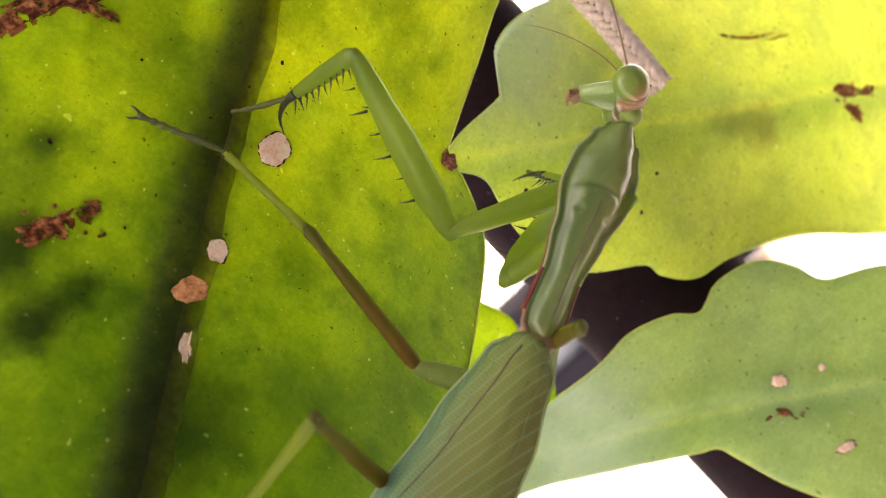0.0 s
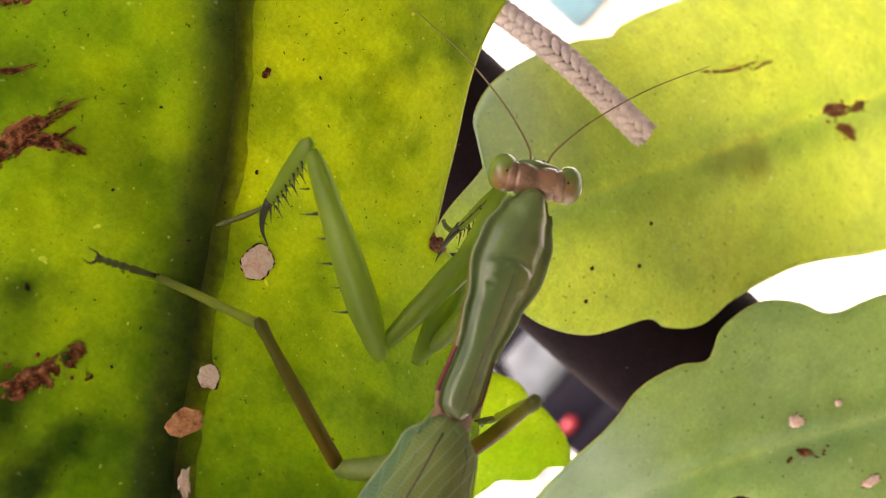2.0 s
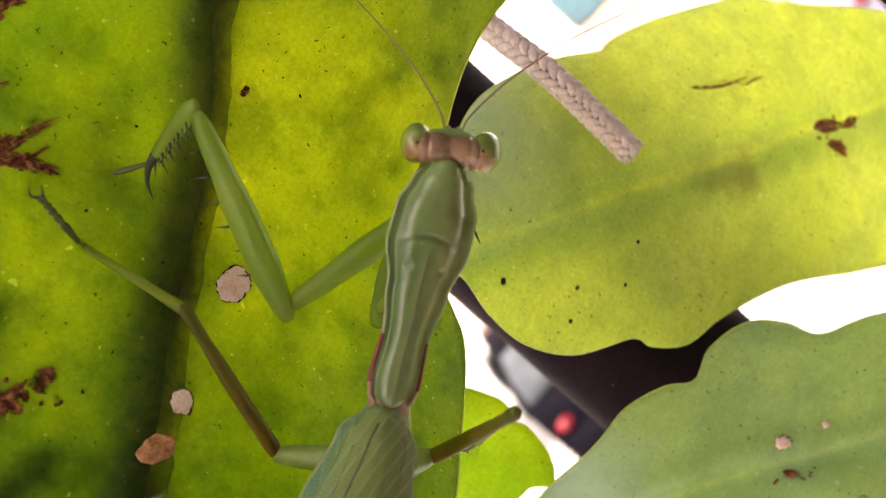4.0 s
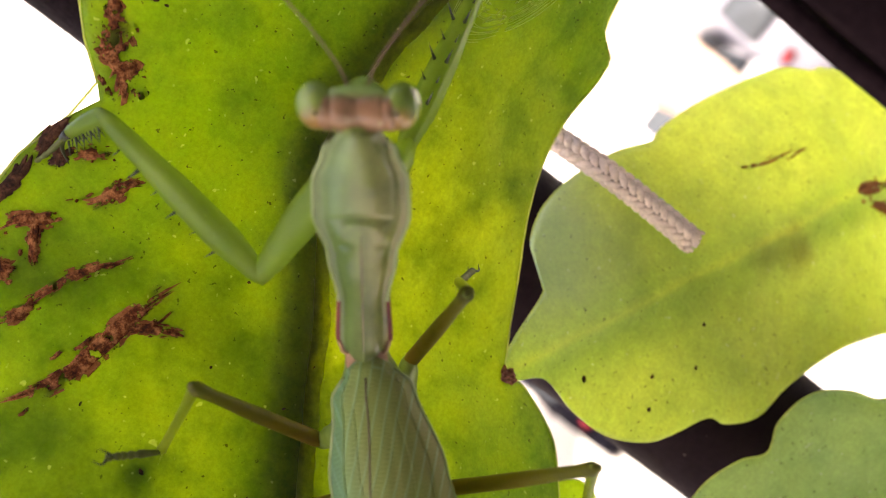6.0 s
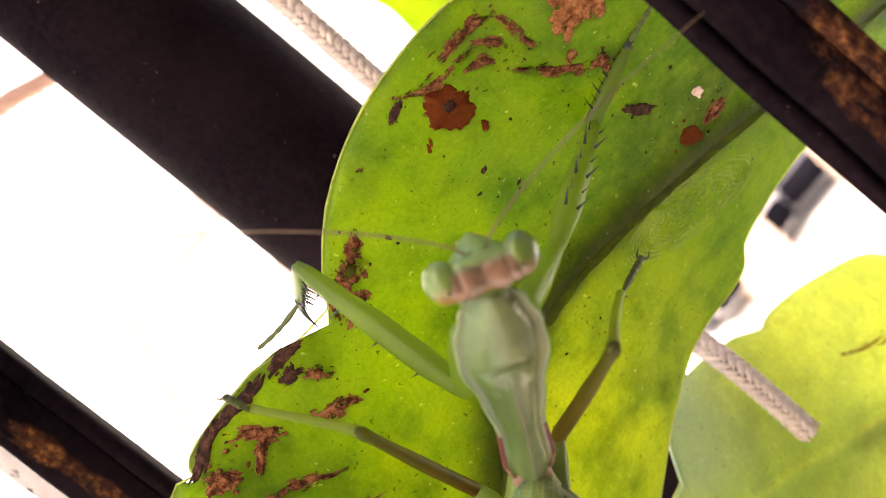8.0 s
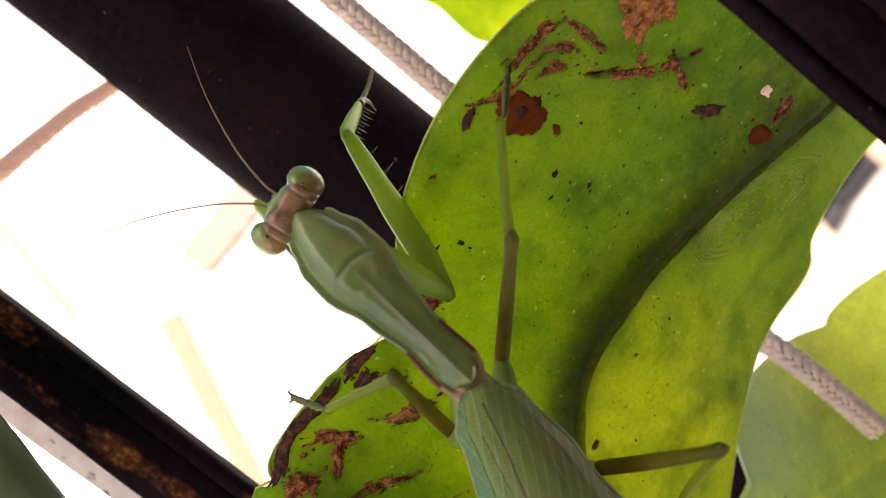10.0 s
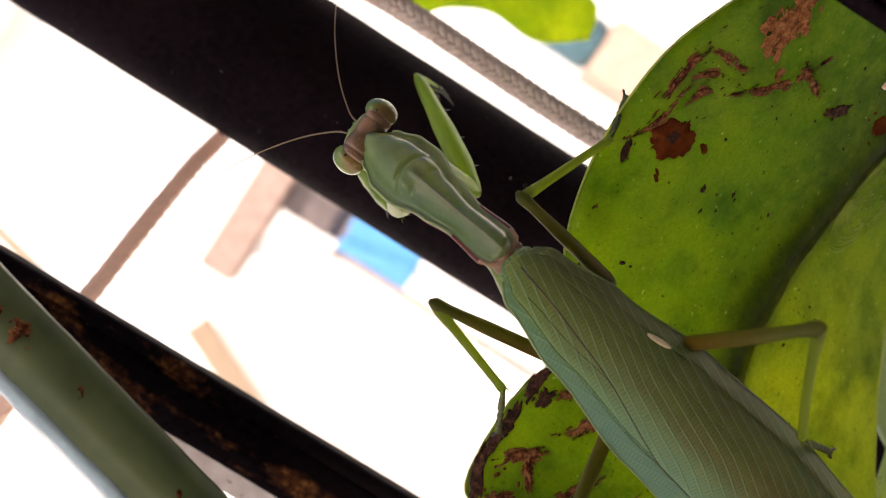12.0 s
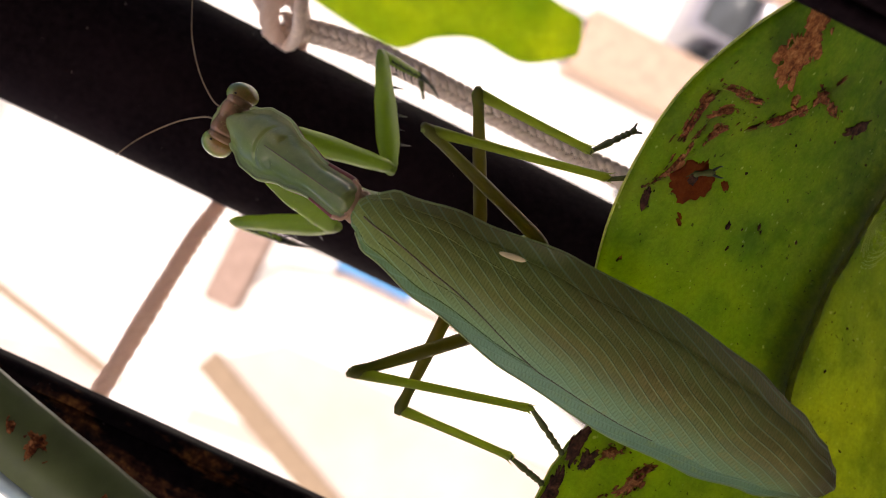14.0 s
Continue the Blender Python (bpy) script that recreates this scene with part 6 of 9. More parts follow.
    walk(moving['left_fore_coxa'], at_cm([
        (0, 1.54, 0.45, -0.53, 170, -12, 139),
        (0.25, 1.57, 0.40, -0.50, 174, -10, 143),
        (0.5, 1.59, 0.34, -0.46, 178, -8, 148),
        (1, 1.70, 0.40, -0.59, 1, -175, -23),
        (1.5, 1.55, 0.32, -0.59, -179, -5, 154),
        (2, 1.67, 0.34, -0.59, 1, -175, -22),
        (2.5, 1.66, 0.38, -0.59, 1, -175, -21),
        (3, 1.66, 0.41, -0.59, 0, -175, -19),
        (3.2, 1.67, 0.40, -0.59, 0, -175, -20),
        (3.7, 1.66, 0.38, -0.49, 3, -178, -28),
        (4.2, 1.67, 0.32, -0.26, 7, 173, -45),
        (4.7, 1.67, 0.26, -0.02, 10, 164, -63),
        (5.3, 1.67, 0.23, 0.12, -170, 22, 106),
        (5.5, 1.66, 0.10, 0.29, 133, 27, 115),
        (5.7, 1.64, 0.05, 0.41, 131, 31, 121),
        (6, 1.58, -0.03, 0.61, 129, 39, 131),
        (6.25, 1.58, 0.05, 0.61, 141, 41, 136),
        (6.5, 1.57, 0.14, 0.61, 154, 42, 141),
        (6.75, 1.53, 0.20, 0.69, 164, 45, 150),
        (7, 1.48, 0.26, 0.77, 176, 47, 159),
        (7.25, 1.50, 0.31, 0.71, 153, 48, 165),
        (7.5, 1.52, 0.37, 0.65, 131, 51, 170),
        (7.75, 1.52, 0.38, 0.65, 133, 54, 172),
        (8, 1.51, 0.39, 0.65, 135, 58, 176),
        (8.1, 1.50, 0.41, 0.67, 134, 64, 174),
        (8.2, 1.48, 0.44, 0.69, 131, 70, 171),
        (8.7, 1.56, 0.47, 0.45, 123, 71, -177),
        (9.2, 1.60, 0.52, -0.12, 106, 75, -151),
        (9.8, 1.39, 0.55, -0.79, 96, 82, -109),
        (10.3, 1.25, 0.55, -1.00, 104, 85, -82),
        (10.4, 1.27, 0.57, -0.96, 92, 84, -88),
        (10.5, 1.30, 0.59, -0.91, 83, 83, -92),
        (10.75, 1.27, 0.44, -1.02, 125, 80, -56),
        (11, 1.23, 0.29, -1.13, 145, 75, -43),
        (11.25, 1.24, 0.38, -1.09, 124, 81, -55),
        (11.5, 1.25, 0.46, -1.04, 63, 85, -107),
        (11.75, 1.18, 0.31, -1.17, 42, 86, -136),
        (12, 1.08, 0.17, -1.29, 11, 86, -175),
        (12.25, 0.99, 0.20, -1.36, -7, 83, -177),
        (12.5, 0.89, 0.22, -1.42, -19, 80, -173),
        (12.75, 0.93, 0.21, -1.40, -54, 70, 170),
        (13, 0.97, 0.19, -1.37, -71, 59, 171),
        (13.5, 1.03, 0.21, -1.32, -101, 53, 163),
        (14, 1.08, 0.25, -1.28, -103, 48, 159),
    ]))
    walk(moving['left_fore_femur'], at_cm([
        (0, 0.48, 1.39, -0.23, -118, -30, 53),
        (0.25, 0.42, 1.25, -0.25, -120, -26, 53),
        (0.5, 0.37, 1.11, -0.26, -122, -22, 54),
        (1, 0.23, 1.03, -0.46, -133, -11, 43),
        (1.5, 0.26, 0.96, -0.46, -132, -12, 40),
        (2, 0.21, 0.93, -0.46, -132, -11, 40),
        (2.5, 0.20, 0.95, -0.46, -132, -11, 40),
        (3, 0.19, 0.92, -0.46, -132, -11, 42),
        (3.2, 0.20, 0.92, -0.46, -132, -11, 42),
        (3.7, 0.29, 1.08, -0.44, -133, -11, 41),
        (4.2, 0.59, 1.37, -0.40, -133, -10, 38),
        (4.7, 1.01, 1.52, -0.40, -133, -10, 35),
        (5.3, 1.29, 1.52, -0.41, -134, -9, 33),
        (5.5, 1.11, 1.27, -0.37, -138, -13, 32),
        (5.7, 1.01, 1.12, -0.35, -140, -7, 33),
        (6, 0.84, 0.83, -0.30, -144, 5, 34),
        (6.25, 0.79, 0.82, -0.34, -150, -5, 35),
        (6.5, 0.73, 0.81, -0.36, -156, -14, 37),
        (6.75, 0.64, 0.71, -0.33, -156, -6, 42),
        (7, 0.55, 0.61, -0.29, -155, 2, 47),
        (7.25, 0.57, 0.56, -0.37, -151, -1, 47),
        (7.5, 0.62, 0.53, -0.48, -148, -3, 47),
        (7.75, 0.68, 0.49, -0.53, -152, 4, 45),
        (8, 0.75, 0.45, -0.58, -156, 12, 42),
        (8.1, 0.87, 0.48, -0.64, -150, 20, 41),
        (8.2, 0.99, 0.51, -0.67, -144, 28, 41),
        (8.7, 1.09, 0.45, -0.92, -146, 33, 38),
        (9.2, 1.28, 0.34, -1.52, -153, 45, 32),
        (9.8, 1.33, 0.37, -2.22, -166, 57, 18),
        (10.3, 1.27, 0.42, -2.44, -174, 61, 11),
        (10.4, 1.28, 0.42, -2.40, -179, 58, 10),
        (10.5, 1.29, 0.41, -2.35, 176, 55, 11),
        (10.75, 1.41, 0.23, -2.45, 171, 57, -4),
        (11, 1.51, 0.03, -2.53, 165, 57, -20),
        (11.25, 1.37, 0.19, -2.52, 173, 55, -1),
        (11.5, 1.21, 0.33, -2.49, 179, 51, 16),
        (11.75, 1.11, 0.24, -2.62, 177, 56, -0),
        (12, 0.98, 0.16, -2.73, 173, 60, -18),
        (12.25, 0.81, 0.19, -2.80, 180, 54, 5),
        (12.5, 0.63, 0.19, -2.85, -178, 47, 24),
        (12.75, 0.44, 0.29, -2.76, -173, 43, 27),
        (13, 0.24, 0.31, -2.61, -168, 40, 29),
        (13.5, 0.20, 0.46, -2.49, -165, 39, 32),
        (14, 0.17, 0.59, -2.36, -160, 40, 32),
    ]))
    walk(moving['left_fore_tibia'], at_cm([
        (0, 1.54, 2.80, 0.81, -122, 26, 132),
        (0.25, 1.52, 2.73, 0.66, -115, 30, 138),
        (0.5, 1.49, 2.64, 0.52, -108, 34, 146),
        (1, 1.78, 2.49, -0.05, 99, 136, -23),
        (1.5, 1.79, 2.26, -0.05, -82, 42, 155),
        (2, 1.83, 2.31, -0.05, 99, 139, -23),
        (2.5, 1.85, 2.33, -0.05, 99, 140, -23),
        (3, 1.79, 2.35, -0.05, 98, 141, -25),
        (3.2, 1.82, 2.37, -0.05, 99, 142, -23),
        (3.7, 1.92, 2.49, -0.03, 96, 140, -29),
        (4.2, 2.25, 2.67, -0.03, -92, 42, 136),
        (4.7, 2.69, 2.70, -0.06, -100, 43, 120),
        (5.3, 2.98, 2.64, -0.08, -105, 42, 111),
        (5.5, 2.80, 2.34, 0.09, -120, 41, 93),
        (5.7, 2.72, 2.23, -0.11, -117, 45, 93),
        (6, 2.54, 1.96, -0.48, -111, 52, 94),
        (6.25, 2.46, 1.99, -0.17, -112, 58, 101),
        (6.5, 2.31, 2.01, 0.15, -111, 65, 110),
        (6.75, 2.16, 2.08, -0.11, -91, 66, 134),
        (7, 1.96, 2.11, -0.34, -72, 64, 156),
        (7.25, 1.97, 2.06, -0.34, -74, 60, 156),
        (7.5, 2.01, 2.03, -0.36, -76, 57, 156),
        (7.75, 2.13, 1.93, -0.69, -68, 60, 158),
        (8, 2.23, 1.79, -1.00, -59, 63, 161),
        (8.1, 2.32, 1.74, -1.34, -49, 51, 168),
        (8.2, 2.36, 1.69, -1.65, -42, 40, 172),
        (8.7, 2.43, 1.51, -2.05, -38, 42, 172),
        (9.2, 2.52, 1.11, -2.96, -27, 47, 174),
        (9.8, 2.39, 0.72, -3.94, -12, 53, 178),
        (10.3, 2.25, 0.61, -4.23, -5, 55, -179),
        (10.4, 2.35, 0.62, -4.13, -1, 58, -172),
        (10.5, 2.44, 0.63, -4.03, 4, 61, -163),
        (10.75, 2.54, 0.14, -4.16, 13, 65, -165),
        (11, 2.54, -0.35, -4.25, 23, 68, -166),
        (11.25, 2.55, 0.17, -4.19, 11, 62, -166),
        (11.5, 2.46, 0.69, -4.07, 1, 55, -163),
        (11.75, 2.26, 0.24, -4.31, 5, 59, -173),
        (12, 1.96, -0.16, -4.51, 8, 63, 175),
        (12.25, 2.01, 0.29, -4.46, 4, 54, -171),
        (12.5, 1.91, 0.76, -4.35, -2, 46, -158),
        (12.75, 1.77, 0.97, -4.16, -8, 50, -164),
        (13, 1.61, 1.08, -3.92, -15, 54, -171),
        (13.5, 1.54, 1.31, -3.78, -20, 54, -174),
        (14, 1.50, 1.43, -3.68, -24, 49, -180),
    ]))
    walk(moving['left_fore_tarsus'], at_cm([
        (0, 0.94, 3.47, 0.37, -122, 1, 126),
        (0.25, 0.87, 3.30, 0.16, -119, 8, 126),
        (0.5, 0.81, 3.10, -0.04, -116, 14, 126),
        (1, 1.15, 2.76, -0.72, -102, 20, 127),
        (1.5, 1.12, 2.57, -0.72, -101, 19, 130),
        (2, 1.11, 2.62, -0.72, -102, 20, 127),
        (2.5, 1.12, 2.64, -0.72, -100, 21, 133),
        (3, 1.05, 2.70, -0.72, -98, 23, 138),
        (3.2, 1.04, 2.70, -0.72, -98, 24, 138),
        (3.7, 1.21, 2.89, -0.71, -98, 19, 128),
        (4.2, 1.67, 3.20, -0.72, -97, 8, 107),
        (4.7, 2.30, 3.35, -0.75, -94, -5, 86),
        (5.3, 2.71, 3.33, -0.76, -90, -12, 73),
        (5.5, 2.77, 3.09, -0.57, -136, 23, 64),
        (5.7, 2.68, 2.94, -0.82, -126, 32, 76),
        (6, 2.49, 2.58, -1.27, -99, 43, 106),
        (6.25, 2.36, 2.50, -1.02, -124, 54, 87),
        (6.5, 2.17, 2.40, -0.76, -159, 58, 58),
        (6.75, 1.88, 2.37, -1.02, -136, 63, 84),
        (7, 1.55, 2.28, -1.24, -110, 62, 114),
        (7.25, 1.51, 2.26, -1.21, -106, 63, 120),
        (7.5, 1.51, 2.25, -1.20, -101, 63, 126),
        (7.75, 1.66, 2.12, -1.55, -90, 49, 129),
        (8, 1.80, 1.94, -1.89, -82, 34, 128),
        (8.1, 1.71, 1.87, -2.12, -57, -22, 97),
        (8.2, 1.60, 1.80, -2.29, 14, -38, 24),
        (8.7, 1.70, 1.61, -2.72, 42, -33, -2),
        (9.2, 1.84, 1.18, -3.69, 81, 4, -34),
        (9.8, 1.79, 0.74, -4.74, 118, 62, -38),
        (10.3, 1.67, 0.60, -5.05, 174, 79, 6),
        (10.4, 1.82, 0.54, -4.98, 69, 87, -97),
        (10.5, 1.98, 0.48, -4.90, 16, 77, -149),
        (10.75, 2.12, 0.03, -5.07, 43, 79, -130),
        (11, 2.19, -0.44, -5.18, 76, 79, -107),
        (11.25, 2.09, 0.05, -5.07, 50, 79, -121),
        (11.5, 1.91, 0.52, -4.89, 24, 78, -134),
        (11.75, 1.75, 0.18, -5.17, 34, 79, -139),
        (12, 1.50, -0.12, -5.40, 44, 81, -144),
        (12.25, 1.43, 0.20, -5.27, 31, 83, -140),
        (12.5, 1.26, 0.50, -5.07, 14, 85, -141),
        (12.75, 1.15, 0.79, -4.93, -1, 88, -154),
        (13, 1.04, 0.99, -4.73, -129, 88, 80),
        (13.5, 0.95, 1.25, -4.59, -85, 81, 120),
        (14, 0.85, 1.43, -4.44, -74, 82, 132),
    ]))
    walk(moving['right_fore_coxa'], at_cm([
        (0, 1.60, -0.03, -0.54, 141, -7, 153),
        (0.25, 1.61, -0.08, -0.50, 137, 5, 136),
        (0.5, 1.62, -0.13, -0.46, 130, 14, 118),
        (1, 1.73, -0.13, -0.59, -4, 171, -30),
        (1.5, 1.58, -0.16, -0.59, 176, 10, 152),
        (2, 1.71, -0.19, -0.59, -4, 171, -27),
        (2.5, 1.70, -0.14, -0.59, -4, 171, -25),
        (3, 1.70, -0.11, -0.59, -3, 171, -24),
        (3.2, 1.71, -0.11, -0.59, -3, 171, -24),
        (3.7, 1.71, -0.13, -0.49, -5, 158, -26),
        (4.2, 1.69, -0.18, -0.26, -10, 129, -34),
        (4.7, 1.67, -0.22, -0.02, -51, 100, -77),
        (5.3, 1.67, -0.25, 0.12, 38, 75, 11),
        (5.5, 1.62, -0.37, 0.30, 28, 71, -1),
        (5.7, 1.58, -0.42, 0.41, 20, 73, -13),
        (6, 1.49, -0.50, 0.62, -3, 76, -42),
        (6.25, 1.52, -0.42, 0.62, 11, 62, -19),
        (6.5, 1.53, -0.34, 0.62, 13, 46, -8),
        (6.75, 1.51, -0.28, 0.70, 9, 51, -24),
        (7, 1.49, -0.22, 0.78, 3, 55, -43),
        (7.25, 1.52, -0.17, 0.71, -5, 56, -48),
        (7.5, 1.56, -0.11, 0.65, -14, 57, -53),
        (7.75, 1.56, -0.10, 0.65, -20, 58, -56),
        (8, 1.56, -0.09, 0.65, -26, 58, -59),
        (8.1, 1.55, -0.06, 0.67, -26, 55, -63),
        (8.2, 1.54, -0.04, 0.69, -26, 52, -67),
        (8.7, 1.63, -0.01, 0.45, -42, 57, -80),
        (9.2, 1.69, 0.05, -0.12, -88, 59, -117),
        (9.8, 1.49, 0.08, -0.80, -129, 43, -146),
        (10.3, 1.35, 0.08, -1.01, -139, 35, -151),
        (10.4, 1.38, 0.10, -0.97, -138, 37, -150),
        (10.5, 1.41, 0.12, -0.93, -137, 39, -149),
        (10.75, 1.34, -0.04, -1.03, -111, 52, -143),
        (11, 1.25, -0.19, -1.13, -72, 62, -122),
        (11.25, 1.29, -0.10, -1.09, -105, 64, -132),
        (11.5, 1.32, -0.01, -1.05, -139, 64, -144),
        (11.75, 1.21, -0.17, -1.17, -138, 62, -146),
        (12, 1.06, -0.31, -1.28, -136, 59, -149),
        (12.25, 0.98, -0.28, -1.35, -158, 58, -141),
        (12.5, 0.89, -0.26, -1.41, -179, 59, -134),
        (12.75, 0.92, -0.27, -1.39, 167, 54, -147),
        (13, 0.95, -0.29, -1.37, 156, 47, -156),
        (13.5, 1.01, -0.27, -1.33, 160, 42, -163),
        (14, 1.07, -0.23, -1.29, 169, 36, -169),
    ]))
    walk(moving['right_fore_femur'], at_cm([
        (0, 0.32, 0.63, -0.36, -122, 46, 9),
        (0.25, 0.57, 0.92, -0.62, -123, 38, 0),
        (0.5, 0.96, 1.11, -0.83, -122, 29, -8),
        (1, 0.39, 0.66, -0.83, -161, 11, -1),
        (1.5, 0.32, 0.52, -0.83, -162, 11, -4),
        (2, 0.30, 0.53, -0.83, -162, 11, -3),
        (2.5, 0.29, 0.52, -0.83, -162, 10, -3),
        (3, 0.27, 0.52, -0.83, -161, 11, 1),
        (3.2, 0.27, 0.52, -0.83, -161, 11, 0),
        (3.7, 0.36, 0.50, -1.06, 174, 16, 2),
        (4.2, 0.81, 0.34, -1.44, 116, 29, -2),
        (4.7, 1.56, 0.04, -1.47, 50, 33, -14),
        (5.3, 2.03, -0.17, -1.28, 11, 31, -20),
        (5.5, 2.10, -0.39, -1.07, -14, 39, -28),
        (5.7, 1.99, -0.52, -0.98, -16, 33, -31),
        (6, 1.75, -0.73, -0.79, -19, 24, -36),
        (6.25, 2.17, -0.64, -0.66, -9, 37, -30),
        (6.5, 2.53, -0.48, -0.43, 6, 49, -18),
        (6.75, 2.35, -0.66, -0.43, 9, 47, -21),
        (7, 2.10, -0.79, -0.41, 12, 44, -24),
        (7.25, 2.07, -0.77, -0.49, 5, 43, -29),
        (7.5, 2.03, -0.74, -0.57, -2, 43, -34),
        (7.75, 1.99, -0.74, -0.58, -5, 44, -37),
        (8, 1.95, -0.75, -0.58, -8, 45, -41),
        (8.1, 1.92, -0.81, -0.52, -2, 46, -39),
        (8.2, 1.89, -0.86, -0.45, 4, 47, -37),
        (8.7, 1.77, -0.78, -0.77, 32, 47, -22),
        (9.2, 1.35, -0.62, -1.36, 85, 34, 1),
        (9.8, 0.61, -0.51, -1.79, 132, 8, 2),
        (10.3, 0.32, -0.50, -1.85, 148, -1, -2),
        (10.4, 0.38, -0.48, -1.85, 148, -1, 0),
        (10.5, 0.44, -0.46, -1.84, 148, -1, 2),
        (10.75, 0.63, -0.57, -2.18, 142, 13, -8),
        (11, 0.88, -0.77, -2.40, 133, 25, -21),
        (11.25, 0.87, -0.57, -2.40, 148, 22, -13),
        (11.5, 0.82, -0.39, -2.36, 163, 17, -6),
        (11.75, 0.64, -0.55, -2.45, 159, 26, -16),
        (12, 0.44, -0.69, -2.52, 154, 34, -27),
        (12.25, 0.39, -0.76, -2.58, 157, 33, -34),
        (12.5, 0.37, -0.81, -2.65, 159, 31, -42),
        (12.75, 0.21, -0.75, -2.56, 157, 32, -44),
        (13, 0.06, -0.69, -2.44, 155, 34, -47),
        (13.5, -0.02, -0.58, -2.30, 155, 40, -50),
        (14, -0.08, -0.46, -2.14, 149, 41, -53),
    ]))
    walk(moving['right_fore_tibia'], at_cm([
        (0, 1.73, 0.85, -1.84, -63, 48, 84),
        (0.25, 2.19, 0.92, -1.87, -61, 40, 88),
        (0.5, 2.73, 0.86, -1.83, -60, 32, 91),
        (1, 2.43, 0.63, -1.21, -35, 45, 141),
        (1.5, 2.33, 0.36, -1.21, -30, 53, 148),
        (2, 2.31, 0.42, -1.21, -28, 49, 151),
        (2.5, 2.37, 0.42, -1.21, -26, 47, 153),
        (3, 2.29, 0.55, -1.21, -22, 51, 158),
        (3.2, 2.30, 0.54, -1.21, -22, 50, 158),
        (3.7, 2.30, 0.56, -1.63, -8, 54, -170),
        (4.2, 2.56, 0.25, -2.40, 19, 43, -101),
        (4.7, 3.20, -0.41, -2.58, 18, 21, -51),
        (5.3, 3.69, -0.78, -2.32, 10, 11, -24),
        (5.5, 3.51, -1.14, -2.35, -12, 24, -24),
        (5.7, 3.45, -1.40, -2.11, -13, 30, -29),
        (6, 3.26, -1.84, -1.62, -18, 39, -40),
        (6.25, 3.58, -1.45, -1.90, -61, -9, -56),
        (6.5, 3.79, -0.90, -1.98, -114, -54, -29),
        (6.75, 3.66, -1.16, -1.92, -106, -58, -38),
        (7, 3.45, -1.39, -1.83, -96, -62, -50),
        (7.25, 3.37, -1.49, -1.90, -105, -58, -39),
        (7.5, 3.28, -1.59, -1.95, -111, -53, -31),
        (7.75, 3.16, -1.64, -2.00, -108, -34, -33),
        (8, 3.05, -1.68, -2.04, -106, -15, -33),
        (8.1, 3.03, -1.70, -2.00, -105, -17, -37),
        (8.2, 3.01, -1.71, -1.94, -104, -19, -41),
        (8.7, 3.06, -1.31, -2.27, -122, -8, -31),
        (9.2, 3.04, -0.61, -2.51, -156, 22, -23),
        (9.8, 2.64, -0.43, -2.07, 143, 55, -49),
        (10.3, 2.37, -0.59, -1.82, 107, 57, -73),
        (10.4, 2.43, -0.48, -1.81, 108, 56, -69),
        (10.5, 2.48, -0.37, -1.79, 110, 56, -64),
        (10.75, 2.61, -0.85, -2.63, 99, 53, -77),
        (11, 2.62, -1.42, -3.27, 89, 49, -88),
        (11.25, 2.73, -0.99, -3.16, 115, 57, -62),
        (11.5, 2.77, -0.60, -2.94, 148, 57, -29),
        (11.75, 2.41, -1.05, -3.34, 115, 70, -70),
        (12, 1.95, -1.45, -3.68, 64, 66, -130),
        (12.25, 1.82, -1.73, -3.68, 71, 69, -132),
        (12.5, 1.68, -1.97, -3.71, 79, 72, -133),
        (12.75, 1.45, -1.95, -3.66, 58, 68, -155),
        (13, 1.23, -1.93, -3.57, 47, 61, -170),
        (13.5, 1.00, -1.79, -3.60, 41, 60, -177),
        (14, 0.86, -1.70, -3.47, 42, 54, -175),
    ]))
